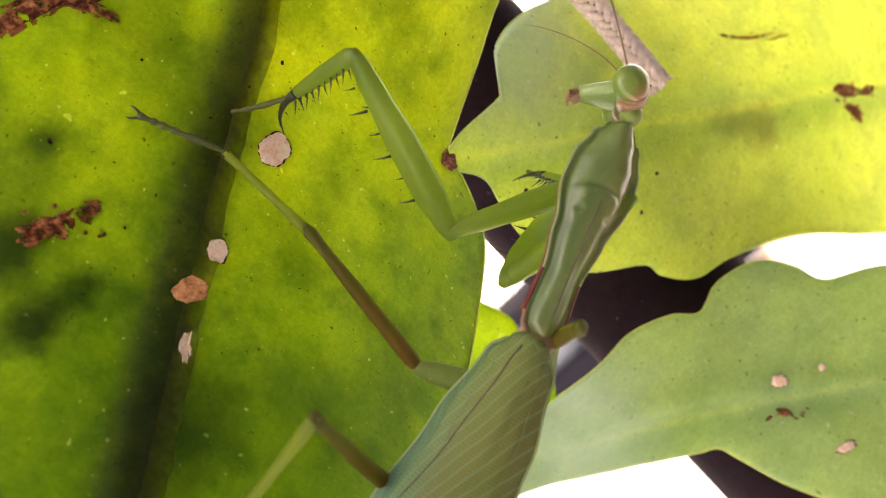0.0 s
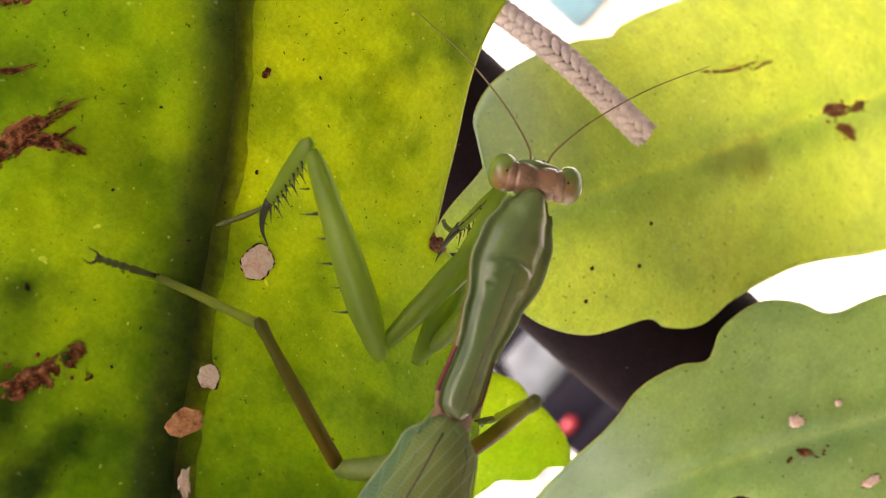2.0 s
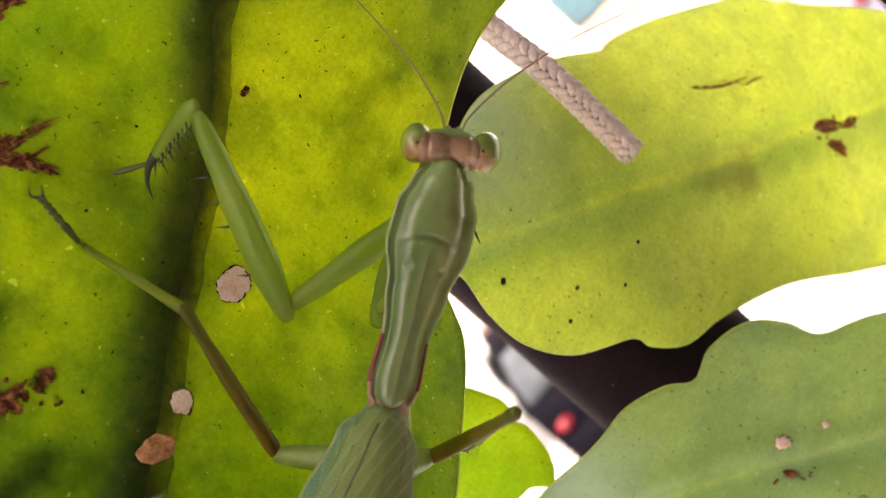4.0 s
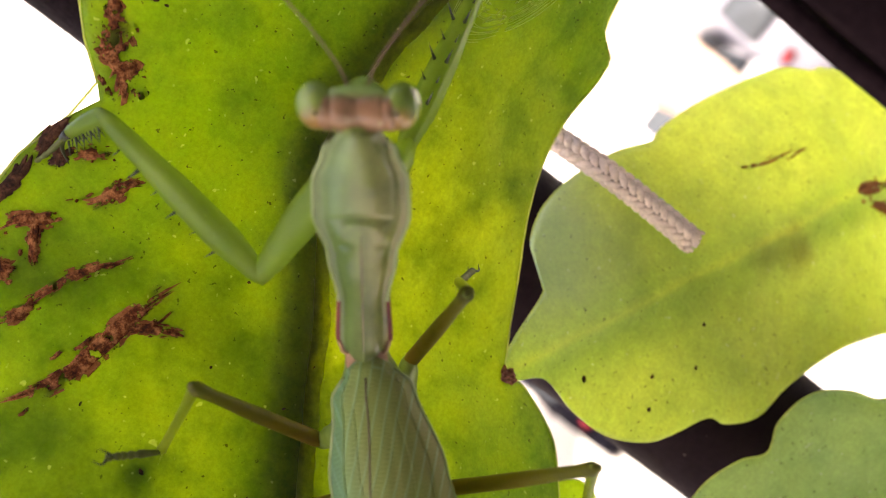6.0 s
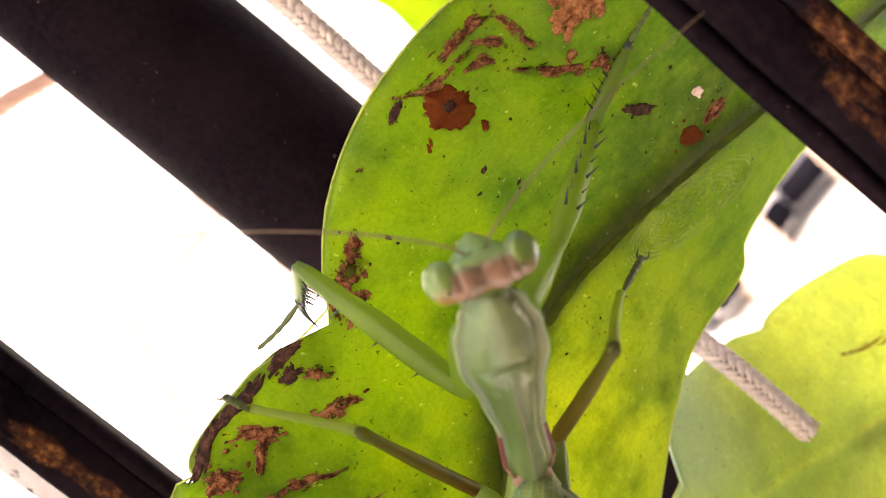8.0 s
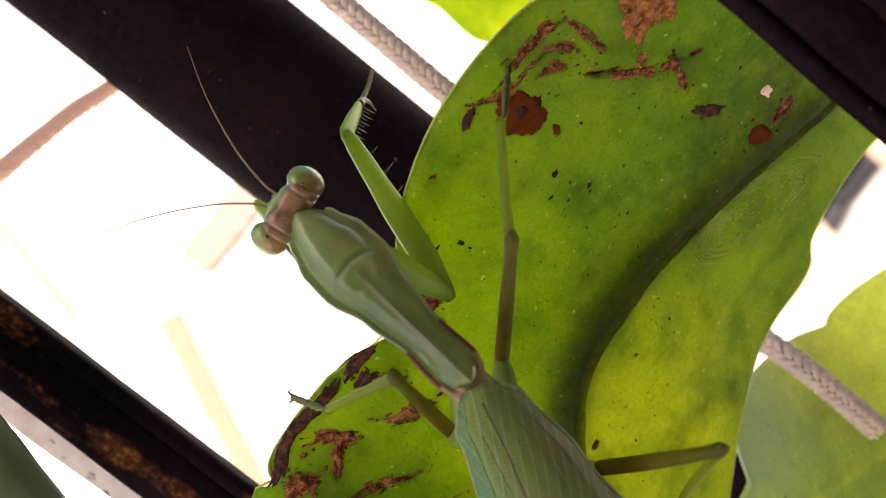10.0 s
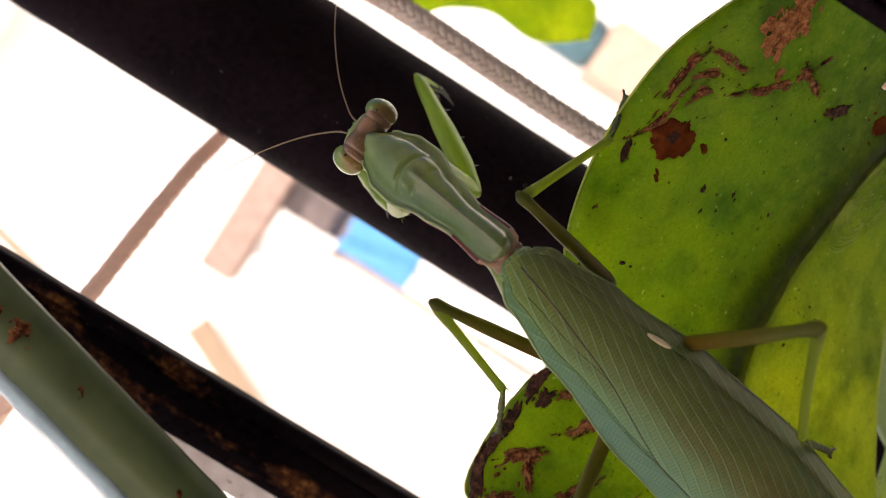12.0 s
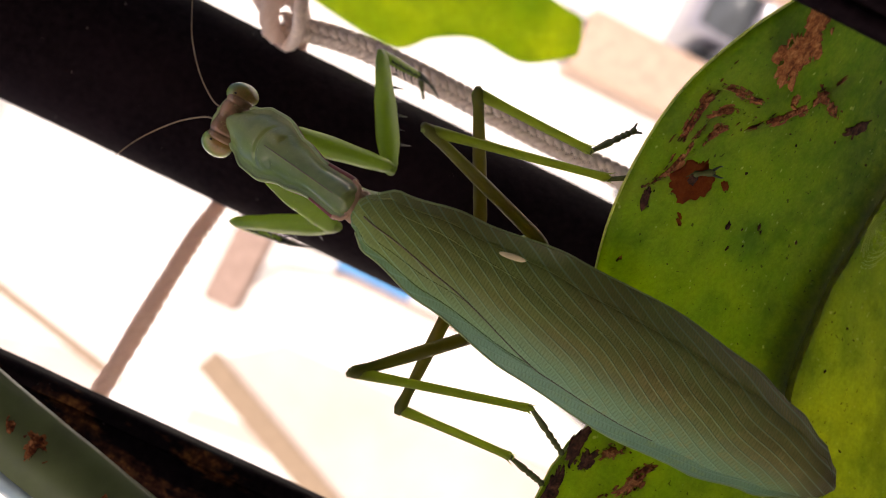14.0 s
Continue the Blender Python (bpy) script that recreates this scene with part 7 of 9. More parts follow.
    walk(moving['right_fore_tarsus'], at_cm([
        (0, 1.80, 1.51, -2.59, -74, 58, 79),
        (0.25, 2.22, 1.69, -2.52, -93, 51, 48),
        (0.5, 2.71, 1.71, -2.36, -103, 41, 25),
        (1, 1.81, 1.13, -2.00, -128, 66, 43),
        (1.5, 1.81, 0.69, -2.00, -101, 76, 71),
        (2, 1.70, 0.76, -2.00, -111, 74, 60),
        (2.5, 1.71, 0.76, -2.00, -107, 72, 65),
        (3, 1.70, 0.78, -2.00, -99, 70, 73),
        (3.2, 1.70, 0.79, -2.00, -99, 70, 73),
        (3.7, 1.71, 0.45, -2.46, -103, 46, 74),
        (4.2, 2.41, -0.48, -3.09, -111, -6, 82),
        (4.7, 3.78, -1.12, -2.95, 39, -123, -69),
        (5.3, 4.59, -1.18, -2.52, 148, -66, -178),
        (5.5, 4.34, -1.52, -2.77, 176, -83, 155),
        (5.7, 4.20, -1.83, -2.60, 166, -87, 162),
        (6, 3.85, -2.34, -2.25, 9, -85, -45),
        (6.25, 4.13, -2.28, -1.75, 149, -82, 180),
        (6.5, 4.31, -1.19, -1.18, 161, -71, 172),
        (6.75, 4.07, -1.49, -1.06, 160, -79, 175),
        (7, 3.75, -1.74, -0.94, 149, -87, -174),
        (7.25, 3.78, -1.83, -1.05, -64, -85, 39),
        (7.5, 3.80, -1.91, -1.16, -57, -78, 31),
        (7.75, 3.86, -2.09, -1.45, -35, -75, 5),
        (8, 3.86, -2.21, -1.79, -22, -72, -13),
        (8.1, 3.80, -2.27, -1.71, -10, -62, -25),
        (8.2, 3.72, -2.33, -1.62, -4, -51, -30),
        (8.7, 3.90, -1.83, -2.13, 26, -43, -55),
        (9.2, 3.90, -0.97, -2.88, 63, -5, -77),
        (9.8, 3.03, -0.87, -2.88, 101, 45, -69),
        (10.3, 2.52, -1.11, -2.66, 130, 59, -48),
        (10.4, 2.63, -1.00, -2.64, 131, 57, -45),
        (10.5, 2.73, -0.88, -2.61, 131, 55, -41),
        (10.75, 2.75, -1.44, -3.43, 133, 53, -43),
        (11, 2.64, -2.08, -4.02, 134, 51, -45),
        (11.25, 2.98, -1.47, -4.00, 140, 53, -38),
        (11.5, 3.24, -0.87, -3.79, 146, 56, -30),
        (11.75, 2.53, -1.37, -4.28, 131, 69, -55),
        (12, 1.69, -1.76, -4.59, 88, 75, -108),
        (12.25, 1.58, -2.00, -4.62, 104, 80, -103),
        (12.5, 1.47, -2.20, -4.66, 137, 84, -82),
        (12.75, 1.11, -2.11, -4.58, 54, 83, -166),
        (13, 0.76, -2.02, -4.45, 31, 75, 169),
        (13.5, 0.50, -1.82, -4.47, 3, 76, 133),
        (14, 0.28, -1.75, -4.28, -2, 73, 125),
    ]))
    walk(moving['left_mid_coxa'], at_cm([
        (0, -0.75, 0.18, -0.42, -6, -20, 102),
        (0.25, -0.75, 0.18, -0.42, -6, -17, 105),
        (0.5, -0.75, 0.18, -0.42, -6, -15, 108),
        (0.75, -0.75, 0.18, -0.42, -5, -13, 113),
        (1, -0.75, 0.18, -0.42, -4, -12, 118),
        (1.25, -0.75, 0.18, -0.42, -4, -5, 117),
        (1.5, -0.75, 0.18, -0.42, -3, 3, 116),
        (1.75, -0.75, 0.18, -0.42, -4, 15, 117),
        (2, -0.75, 0.18, -0.42, -4, 26, 117),
        (2.25, -0.75, 0.18, -0.42, -4, 23, 114),
        (2.5, -0.75, 0.18, -0.42, -3, 20, 110),
        (2.75, -0.75, 0.18, -0.42, -3, 18, 107),
        (3, -0.75, 0.18, -0.42, -3, 17, 104),
        (3.2, -0.75, 0.18, -0.42, -3, 16, 104),
        (3.7, -0.75, 0.18, -0.42, -2, 17, 105),
        (4.2, -0.75, 0.18, -0.42, 0, 20, 110),
        (4.7, -0.75, 0.18, -0.42, 3, 23, 114),
        (5.3, -0.75, 0.18, -0.42, 4, 24, 117),
        (5.5, -0.75, 0.18, -0.42, 5, 36, 121),
        (5.7, -0.75, 0.18, -0.42, 6, 41, 120),
        (6, -0.75, 0.18, -0.42, 9, 50, 121),
        (6.25, -0.75, 0.18, -0.42, 10, 53, 117),
        (6.5, -0.75, 0.18, -0.42, 11, 55, 114),
        (6.75, -0.75, 0.18, -0.42, 13, 63, 92),
        (7, -0.75, 0.18, -0.42, 6, 71, 61),
        (7.25, -0.75, 0.18, -0.42, 3, 66, 55),
        (7.5, -0.75, 0.18, -0.42, 2, 62, 49),
        (7.75, -0.75, 0.18, -0.42, 2, 63, 49),
        (8, -0.75, 0.18, -0.42, 2, 64, 49),
        (8.1, -0.75, 0.18, -0.42, 1, 61, 47),
        (8.2, -0.75, 0.18, -0.42, 1, 57, 45),
        (8.7, -0.75, 0.18, -0.42, 1, 61, 49),
        (9.2, -0.75, 0.18, -0.42, 4, 70, 59),
        (9.8, -0.75, 0.18, -0.42, 21, 79, 86),
        (10.3, -0.75, 0.18, -0.42, 39, 81, 107),
        (10.4, -0.75, 0.18, -0.42, 24, 79, 88),
        (10.5, -0.75, 0.18, -0.42, 16, 77, 75),
        (10.75, -0.75, 0.18, -0.42, 81, 74, 145),
        (11, -0.75, 0.18, -0.42, 105, 61, 172),
        (11.25, -0.75, 0.18, -0.42, 99, 59, 166),
        (11.5, -0.75, 0.18, -0.42, 95, 57, 161),
        (11.75, -0.75, 0.18, -0.42, 96, 51, 162),
        (12, -0.75, 0.18, -0.42, 97, 45, 163),
        (12.25, -0.75, 0.18, -0.42, 98, 43, 165),
        (12.5, -0.75, 0.18, -0.42, 98, 42, 166),
        (12.75, -0.75, 0.18, -0.42, 103, 35, 175),
        (13, -0.75, 0.18, -0.42, 106, 28, -178),
        (13.5, -0.75, 0.18, -0.42, 103, 26, 175),
        (14, -0.75, 0.18, -0.42, 109, 23, -171),
    ]))
    walk(moving['left_mid_femur'], at_cm([
        (0, -0.91, 0.96, -0.13, 7, -26, 64),
        (0.25, -0.96, 0.96, -0.17, 5, -24, 65),
        (0.5, -1.00, 0.96, -0.21, 3, -22, 66),
        (0.75, -1.07, 0.94, -0.23, 1, -27, 77),
        (1, -1.15, 0.91, -0.24, -2, -33, 89),
        (1.25, -1.14, 0.93, -0.35, -2, -22, 84),
        (1.5, -1.13, 0.94, -0.46, -2, -11, 80),
        (1.75, -1.12, 0.91, -0.63, -1, -15, 64),
        (2, -1.09, 0.86, -0.80, 0, -19, 48),
        (2.25, -1.06, 0.90, -0.76, 0, -15, 51),
        (2.5, -1.03, 0.93, -0.71, 0, -12, 53),
        (2.75, -0.99, 0.95, -0.69, 0, -9, 53),
        (3, -0.94, 0.97, -0.66, 0, -6, 53),
        (3.2, -0.94, 0.97, -0.65, 0, -6, 53),
        (3.7, -0.97, 0.96, -0.67, 0, -9, 50),
        (4.2, -1.02, 0.93, -0.71, 0, -15, 44),
        (4.7, -1.07, 0.89, -0.75, 2, -22, 38),
        (5.3, -1.11, 0.87, -0.77, 3, -26, 34),
        (5.5, -1.10, 0.77, -0.91, 3, -32, 34),
        (5.7, -1.08, 0.74, -0.97, 3, -35, 37),
        (6, -1.03, 0.65, -1.07, 2, -40, 42),
        (6.25, -0.99, 0.64, -1.09, 3, -39, 54),
        (6.5, -0.95, 0.63, -1.12, 4, -38, 66),
        (6.75, -0.76, 0.57, -1.18, 4, -27, 56),
        (7, -0.61, 0.43, -1.22, 1, -17, 46),
        (7.25, -0.55, 0.46, -1.20, 1, -21, 47),
        (7.5, -0.49, 0.48, -1.17, 1, -25, 49),
        (7.75, -0.50, 0.47, -1.18, 1, -27, 46),
        (8, -0.51, 0.46, -1.19, 1, -29, 43),
        (8.1, -0.46, 0.48, -1.16, 0, -33, 42),
        (8.2, -0.42, 0.50, -1.13, 0, -37, 41),
        (8.7, -0.48, 0.49, -1.16, -2, -38, 37),
        (9.2, -0.60, 0.44, -1.22, -6, -42, 27),
        (9.8, -0.74, 0.34, -1.25, -10, -46, 15),
        (10.3, -0.79, 0.30, -1.26, -11, -48, 10),
        (10.4, -0.74, 0.34, -1.26, -12, -49, 11),
        (10.5, -0.70, 0.37, -1.25, -12, -49, 12),
        (10.75, -0.94, 0.31, -1.24, -11, -43, 14),
        (11, -1.16, 0.23, -1.16, -10, -36, 15),
        (11.25, -1.18, 0.28, -1.15, -9, -34, 13),
        (11.5, -1.19, 0.33, -1.13, -9, -33, 10),
        (11.75, -1.26, 0.34, -1.08, -7, -31, 15),
        (12, -1.33, 0.35, -1.02, -5, -29, 19),
        (12.25, -1.35, 0.34, -1.00, -3, -31, 27),
        (12.5, -1.37, 0.34, -0.99, -1, -34, 36),
        (12.75, -1.44, 0.24, -0.91, 0, -27, 56),
        (13, -1.50, 0.15, -0.82, 4, -22, 76),
        (13.5, -1.51, 0.25, -0.79, 3, -35, 89),
        (14, -1.52, 0.05, -0.76, 3, -15, 93),
    ]))
    walk(moving['left_mid_tibia'], at_cm([
        (0, -0.23, 2.38, 0.63, 3, 2, 77),
        (0.25, -0.28, 2.42, 0.53, 2, 8, 76),
        (0.5, -0.34, 2.45, 0.44, 1, 15, 75),
        (0.75, -0.73, 2.46, 0.58, -2, 16, 93),
        (1, -1.12, 2.39, 0.70, -4, 18, 111),
        (1.25, -0.98, 2.55, 0.30, -4, 9, 104),
        (1.5, -0.84, 2.63, -0.11, -3, -0, 97),
        (1.75, -0.39, 2.44, -0.17, -2, 9, 93),
        (2, 0.01, 2.09, -0.23, -2, 19, 90),
        (2.25, 0.01, 2.20, -0.29, -3, 8, 78),
        (2.5, -0.00, 2.30, -0.35, -1, -2, 66),
        (2.75, 0.05, 2.33, -0.42, -1, 3, 65),
        (3, 0.11, 2.36, -0.49, -1, 8, 63),
        (3.2, 0.11, 2.36, -0.47, -1, 10, 64),
        (3.7, 0.14, 2.29, -0.40, -1, 12, 70),
        (4.2, 0.19, 2.11, -0.25, 0, 15, 85),
        (4.7, 0.21, 1.88, -0.09, 3, 19, 100),
        (5.3, 0.21, 1.74, -0.01, 4, 21, 110),
        (5.5, 0.13, 1.60, 0.02, 4, 27, 118),
        (5.7, 0.08, 1.59, 0.03, 5, 33, 125),
        (6, -0.03, 1.55, 0.04, 8, 43, 138),
        (6.25, -0.18, 1.75, -0.01, 8, 42, 148),
        (6.5, -0.38, 1.89, -0.05, 8, 42, 157),
        (6.75, 0.11, 1.85, -0.37, -26, 35, 104),
        (7, 0.54, 1.64, -0.70, -41, 12, 66),
        (7.25, 0.55, 1.66, -0.57, -20, 21, 65),
        (7.5, 0.56, 1.67, -0.44, 3, 29, 67),
        (7.75, 0.59, 1.59, -0.39, 4, 30, 71),
        (8, 0.62, 1.50, -0.35, 4, 32, 74),
        (8.1, 0.62, 1.47, -0.21, 4, 37, 75),
        (8.2, 0.62, 1.43, -0.07, 5, 42, 75),
        (8.7, 0.62, 1.32, -0.07, 6, 45, 78),
        (9.2, 0.57, 1.04, -0.06, 8, 50, 87),
        (9.8, 0.44, 0.66, 0.00, 14, 57, 101),
        (10.3, 0.37, 0.52, 0.03, 17, 59, 106),
        (10.4, 0.39, 0.56, 0.06, 18, 59, 108),
        (10.5, 0.42, 0.60, 0.08, 19, 60, 111),
        (10.75, 0.31, 0.61, -0.05, 22, 50, 138),
        (11, 0.21, 0.61, -0.14, 18, 41, 161),
        (11.25, 0.23, 0.60, -0.16, 15, 37, 162),
        (11.5, 0.25, 0.60, -0.17, 12, 34, 163),
        (11.75, 0.19, 0.73, -0.18, 10, 28, 168),
        (12, 0.11, 0.86, -0.17, 7, 23, 174),
        (12.25, -0.02, 1.03, -0.09, 6, 19, -180),
        (12.5, -0.19, 1.18, -0.01, 4, 15, -173),
        (12.75, -0.58, 1.53, -0.10, 1, 16, -170),
        (13, -1.11, 1.73, -0.17, -1, 16, -166),
        (13.5, -1.49, 1.67, 0.22, -4, 18, -171),
        (14, -1.61, 1.74, -0.30, -5, -4, -172),
    ]))
    walk(moving['left_mid_tarsus'], at_cm([
        (0, 0.09, 3.70, 0.59, -5, -30, 97),
        (0.25, 0.04, 3.72, 0.33, -3, -31, 94),
        (0.5, -0.01, 3.71, 0.08, -2, -33, 90),
        (0.75, -0.80, 3.75, 0.19, -5, -51, 80),
        (1, -1.58, 3.58, 0.27, 1, -70, 63),
        (1.25, -1.30, 3.84, 0.09, -0, -71, 64),
        (1.5, -1.00, 3.97, -0.11, -2, -72, 65),
        (1.75, -0.47, 3.77, -0.39, -4, -71, 75),
        (2, 0.01, 3.37, -0.67, -5, -70, 85),
        (2.25, 0.29, 3.51, -0.49, -2, -66, 74),
        (2.5, 0.55, 3.53, -0.31, -1, -62, 65),
        (2.75, 0.63, 3.55, -0.49, 0, -61, 54),
        (3, 0.71, 3.56, -0.67, 1, -60, 43),
        (3.2, 0.70, 3.55, -0.71, 1, -59, 43),
        (3.7, 0.59, 3.53, -0.68, -1, -60, 35),
        (4.2, 0.31, 3.41, -0.61, -6, -64, 16),
        (4.7, -0.02, 3.14, -0.53, -8, -69, -7),
        (5.3, -0.22, 2.93, -0.48, -6, -71, -23),
        (5.5, -0.44, 2.66, -0.59, -63, -74, 38),
        (5.7, -0.57, 2.53, -0.70, -37, -72, 37),
        (6, -0.77, 2.21, -0.87, 5, -68, 43),
        (6.25, -1.03, 2.28, -0.91, 1, -68, 37),
        (6.5, -1.31, 2.29, -0.95, -3, -68, 31),
        (6.75, -0.15, 2.92, -1.16, 8, -75, 20),
        (7, 1.07, 2.84, -0.99, 33, -81, -6),
        (7.25, 1.08, 2.81, -1.05, 2, -78, 3),
        (7.5, 1.02, 2.77, -1.09, -22, -76, 4),
        (7.75, 0.98, 2.69, -1.07, -17, -72, 5),
        (8, 0.93, 2.61, -1.05, -13, -69, 7),
        (8.1, 0.91, 2.51, -1.02, -13, -69, 6),
        (8.2, 0.88, 2.39, -0.98, -13, -69, 6),
        (8.7, 0.81, 2.25, -1.03, -24, -48, 20),
        (9.2, 0.61, 1.90, -1.10, -28, 0, 30),
        (9.8, 0.30, 1.39, -1.12, -15, 59, 49),
        (10.3, 0.18, 1.19, -1.12, 22, 77, 88),
        (10.4, 0.18, 1.22, -1.10, 23, 76, 92),
        (10.5, 0.18, 1.23, -1.09, 23, 75, 95),
        (10.75, -0.33, 1.19, -1.09, 29, 69, 117),
        (11, -0.75, 0.94, -1.02, 27, 62, 133),
        (11.25, -0.79, 0.94, -0.97, 23, 61, 128),
        (11.5, -0.82, 0.93, -0.92, 18, 60, 124),
        (11.75, -0.98, 0.97, -0.81, 16, 55, 133),
        (12, -1.13, 0.99, -0.69, 13, 51, 142),
        (12.25, -1.30, 1.02, -0.53, 11, 52, 150),
        (12.5, -1.48, 1.02, -0.37, 10, 53, 159),
        (12.75, -1.86, 1.30, -0.47, 6, 52, 162),
        (13, -2.37, 1.42, -0.54, 2, 51, 165),
        (13.5, -2.76, 1.48, -0.20, -2, 48, 153),
        (14, -2.94, 1.56, -0.20, -6, 45, 159),
    ]))
    walk(moving['right_mid_coxa'], at_cm([
        (0, -0.75, -0.18, -0.42, 24, 34, 24),
        (0.25, -0.75, -0.18, -0.42, 25, 48, 20),
        (0.5, -0.75, -0.18, -0.42, 26, 61, 15),
        (0.75, -0.75, -0.18, -0.42, 21, 64, 0),
        (1, -0.75, -0.18, -0.42, 14, 66, -17),
        (1.25, -0.75, -0.18, -0.42, 10, 64, -22),
        (1.5, -0.75, -0.18, -0.42, 8, 61, -26),
        (1.75, -0.75, -0.18, -0.42, 8, 63, -27),
        (2, -0.75, -0.18, -0.42, 9, 65, -27),
        (2.25, -0.75, -0.18, -0.42, 9, 66, -26),
        (2.5, -0.75, -0.18, -0.42, 9, 67, -25),
        (2.75, -0.75, -0.18, -0.42, 9, 66, -25),
        (3, -0.75, -0.18, -0.42, 9, 66, -25),
        (3.2, -0.75, -0.18, -0.42, 9, 66, -24),
        (3.7, -0.75, -0.18, -0.42, 3, 65, -46),
        (4.2, -0.75, -0.18, -0.42, -6, 62, -92),
        (4.7, -0.75, -0.18, -0.42, -6, 56, -132),
        (5.3, -0.75, -0.18, -0.42, -3, 53, -154),
        (5.5, -0.75, -0.18, -0.42, -4, 51, -150),
        (5.7, -0.75, -0.18, -0.42, 14, 65, -123),
        (6, -0.75, -0.18, -0.42, 90, 63, -31),
        (6.25, -0.75, -0.18, -0.42, 82, 63, -40),
        (6.5, -0.75, -0.18, -0.42, 74, 63, -49),
        (6.75, -0.75, -0.18, -0.42, 29, 64, -65),
        (7, -0.75, -0.18, -0.42, -13, 60, -77),
        (7.25, -0.75, -0.18, -0.42, 0, 37, -39),
        (7.5, -0.75, -0.18, -0.42, -5, 12, -13),
        (7.75, -0.75, -0.18, -0.42, -5, 13, -14),
        (8, -0.75, -0.18, -0.42, -5, 15, -14),
        (8.1, -0.75, -0.18, -0.42, -6, 26, -15),
        (8.2, -0.75, -0.18, -0.42, -6, 37, -17),
        (8.7, -0.75, -0.18, -0.42, -7, 40, -20),
        (9.2, -0.75, -0.18, -0.42, -10, 45, -27),
        (9.8, -0.75, -0.18, -0.42, -16, 52, -38),
        (10.3, -0.75, -0.18, -0.42, -19, 54, -43),
        (10.4, -0.75, -0.18, -0.42, -20, 56, -43),
        (10.5, -0.75, -0.18, -0.42, -21, 59, -43),
        (10.75, -0.75, -0.18, -0.42, -21, 53, -70),
        (11, -0.75, -0.18, -0.42, -17, 47, -93),
        (11.25, -0.75, -0.18, -0.42, -10, 46, -108),
        (11.5, -0.75, -0.18, -0.42, -2, 45, -122),
        (11.75, -0.75, -0.18, -0.42, -2, 38, -128),
        (12, -0.75, -0.18, -0.42, 0, 31, -134),
        (12.25, -0.75, -0.18, -0.42, -0, 33, -135),
        (12.5, -0.75, -0.18, -0.42, -0, 35, -136),
        (12.75, -0.75, -0.18, -0.42, -2, 38, -139),
        (13, -0.75, -0.18, -0.42, -3, 41, -143),
        (13.5, -0.75, -0.18, -0.42, -5, 38, -146),
        (14, -0.75, -0.18, -0.42, -7, 37, -157),
    ]))
    walk(moving['right_mid_femur'], at_cm([
        (0, -0.11, 0.11, -0.90, 68, -68, -64),
        (0.25, -0.21, 0.02, -1.05, 47, -67, -50),
        (0.5, -0.36, -0.07, -1.17, 29, -64, -39),
        (0.75, -0.38, -0.18, -1.19, 20, -63, -34),
        (1, -0.42, -0.28, -1.20, 11, -61, -29),
        (1.25, -0.40, -0.32, -1.18, 9, -62, -24),
        (1.5, -0.39, -0.36, -1.17, 8, -63, -20),
        (1.75, -0.41, -0.35, -1.18, 7, -62, -19),
        (2, -0.43, -0.35, -1.19, 7, -60, -19),
        (2.25, -0.44, -0.33, -1.19, 7, -59, -19),
        (2.5, -0.45, -0.32, -1.20, 6, -58, -19),
        (2.75, -0.44, -0.33, -1.20, 6, -57, -19),
        (3, -0.43, -0.33, -1.19, 6, -57, -19),
        (3.2, -0.43, -0.32, -1.20, 6, -57, -19),
        (3.7, -0.51, -0.44, -1.19, 5, -55, -26),
        (4.2, -0.77, -0.58, -1.17, 2, -50, -39),
        (4.7, -1.07, -0.53, -1.12, -2, -46, -52),
        (5.3, -1.21, -0.41, -1.10, -5, -44, -60),
        (5.5, -1.22, -0.45, -1.08, -6, -49, -71),
        (5.7, -0.95, -0.48, -1.19, -7, -51, -60),
        (6, -0.42, -0.38, -1.18, -10, -55, -38),
        (6.25, -0.46, -0.43, -1.18, -12, -57, -43),
        (6.5, -0.50, -0.47, -1.18, -13, -59, -49),
        (6.75, -0.59, -0.52, -1.18, -16, -65, -46),
        (7, -0.65, -0.59, -1.16, -21, -71, -41),
        (7.25, -0.22, -0.61, -0.93, -15, -61, -37),
        (7.5, 0.06, -0.37, -0.60, -10, -52, -32),
        (7.75, 0.05, -0.37, -0.62, -10, -51, -27),
        (8, 0.05, -0.38, -0.63, -9, -49, -23),
        (8.1, -0.01, -0.38, -0.79, -9, -47, -27),
        (8.2, -0.10, -0.38, -0.93, -9, -45, -31),
        (8.7, -0.13, -0.40, -0.96, -10, -44, -30),
        (9.2, -0.22, -0.45, -1.03, -12, -42, -27),
        (9.8, -0.34, -0.51, -1.09, -14, -40, -24),
        (10.3, -0.39, -0.52, -1.11, -15, -39, -22),
        (10.4, -0.41, -0.50, -1.13, -15, -40, -21),
        (10.5, -0.43, -0.48, -1.15, -15, -41, -20),
        (10.75, -0.57, -0.66, -1.10, -14, -46, -5),
        (11, -0.78, -0.76, -1.04, -16, -50, 12),
        (11.25, -0.93, -0.75, -1.03, -13, -43, 6),
        (11.5, -1.07, -0.69, -1.02, -11, -36, 0),
        (11.75, -1.16, -0.71, -0.94, -9, -34, 4),
        (12, -1.25, -0.71, -0.85, -7, -31, 7),
        (12.25, -1.25, -0.69, -0.88, -6, -32, 5),
        (12.5, -1.25, -0.67, -0.90, -5, -33, 3),
        (12.75, -1.26, -0.62, -0.94, -5, -38, -13),
        (13, -1.26, -0.57, -0.98, -3, -43, -29),
        (13.5, -1.30, -0.55, -0.95, -0, -43, -48),
        (14, -1.38, -0.45, -0.93, 0, -33, -57),
    ]))
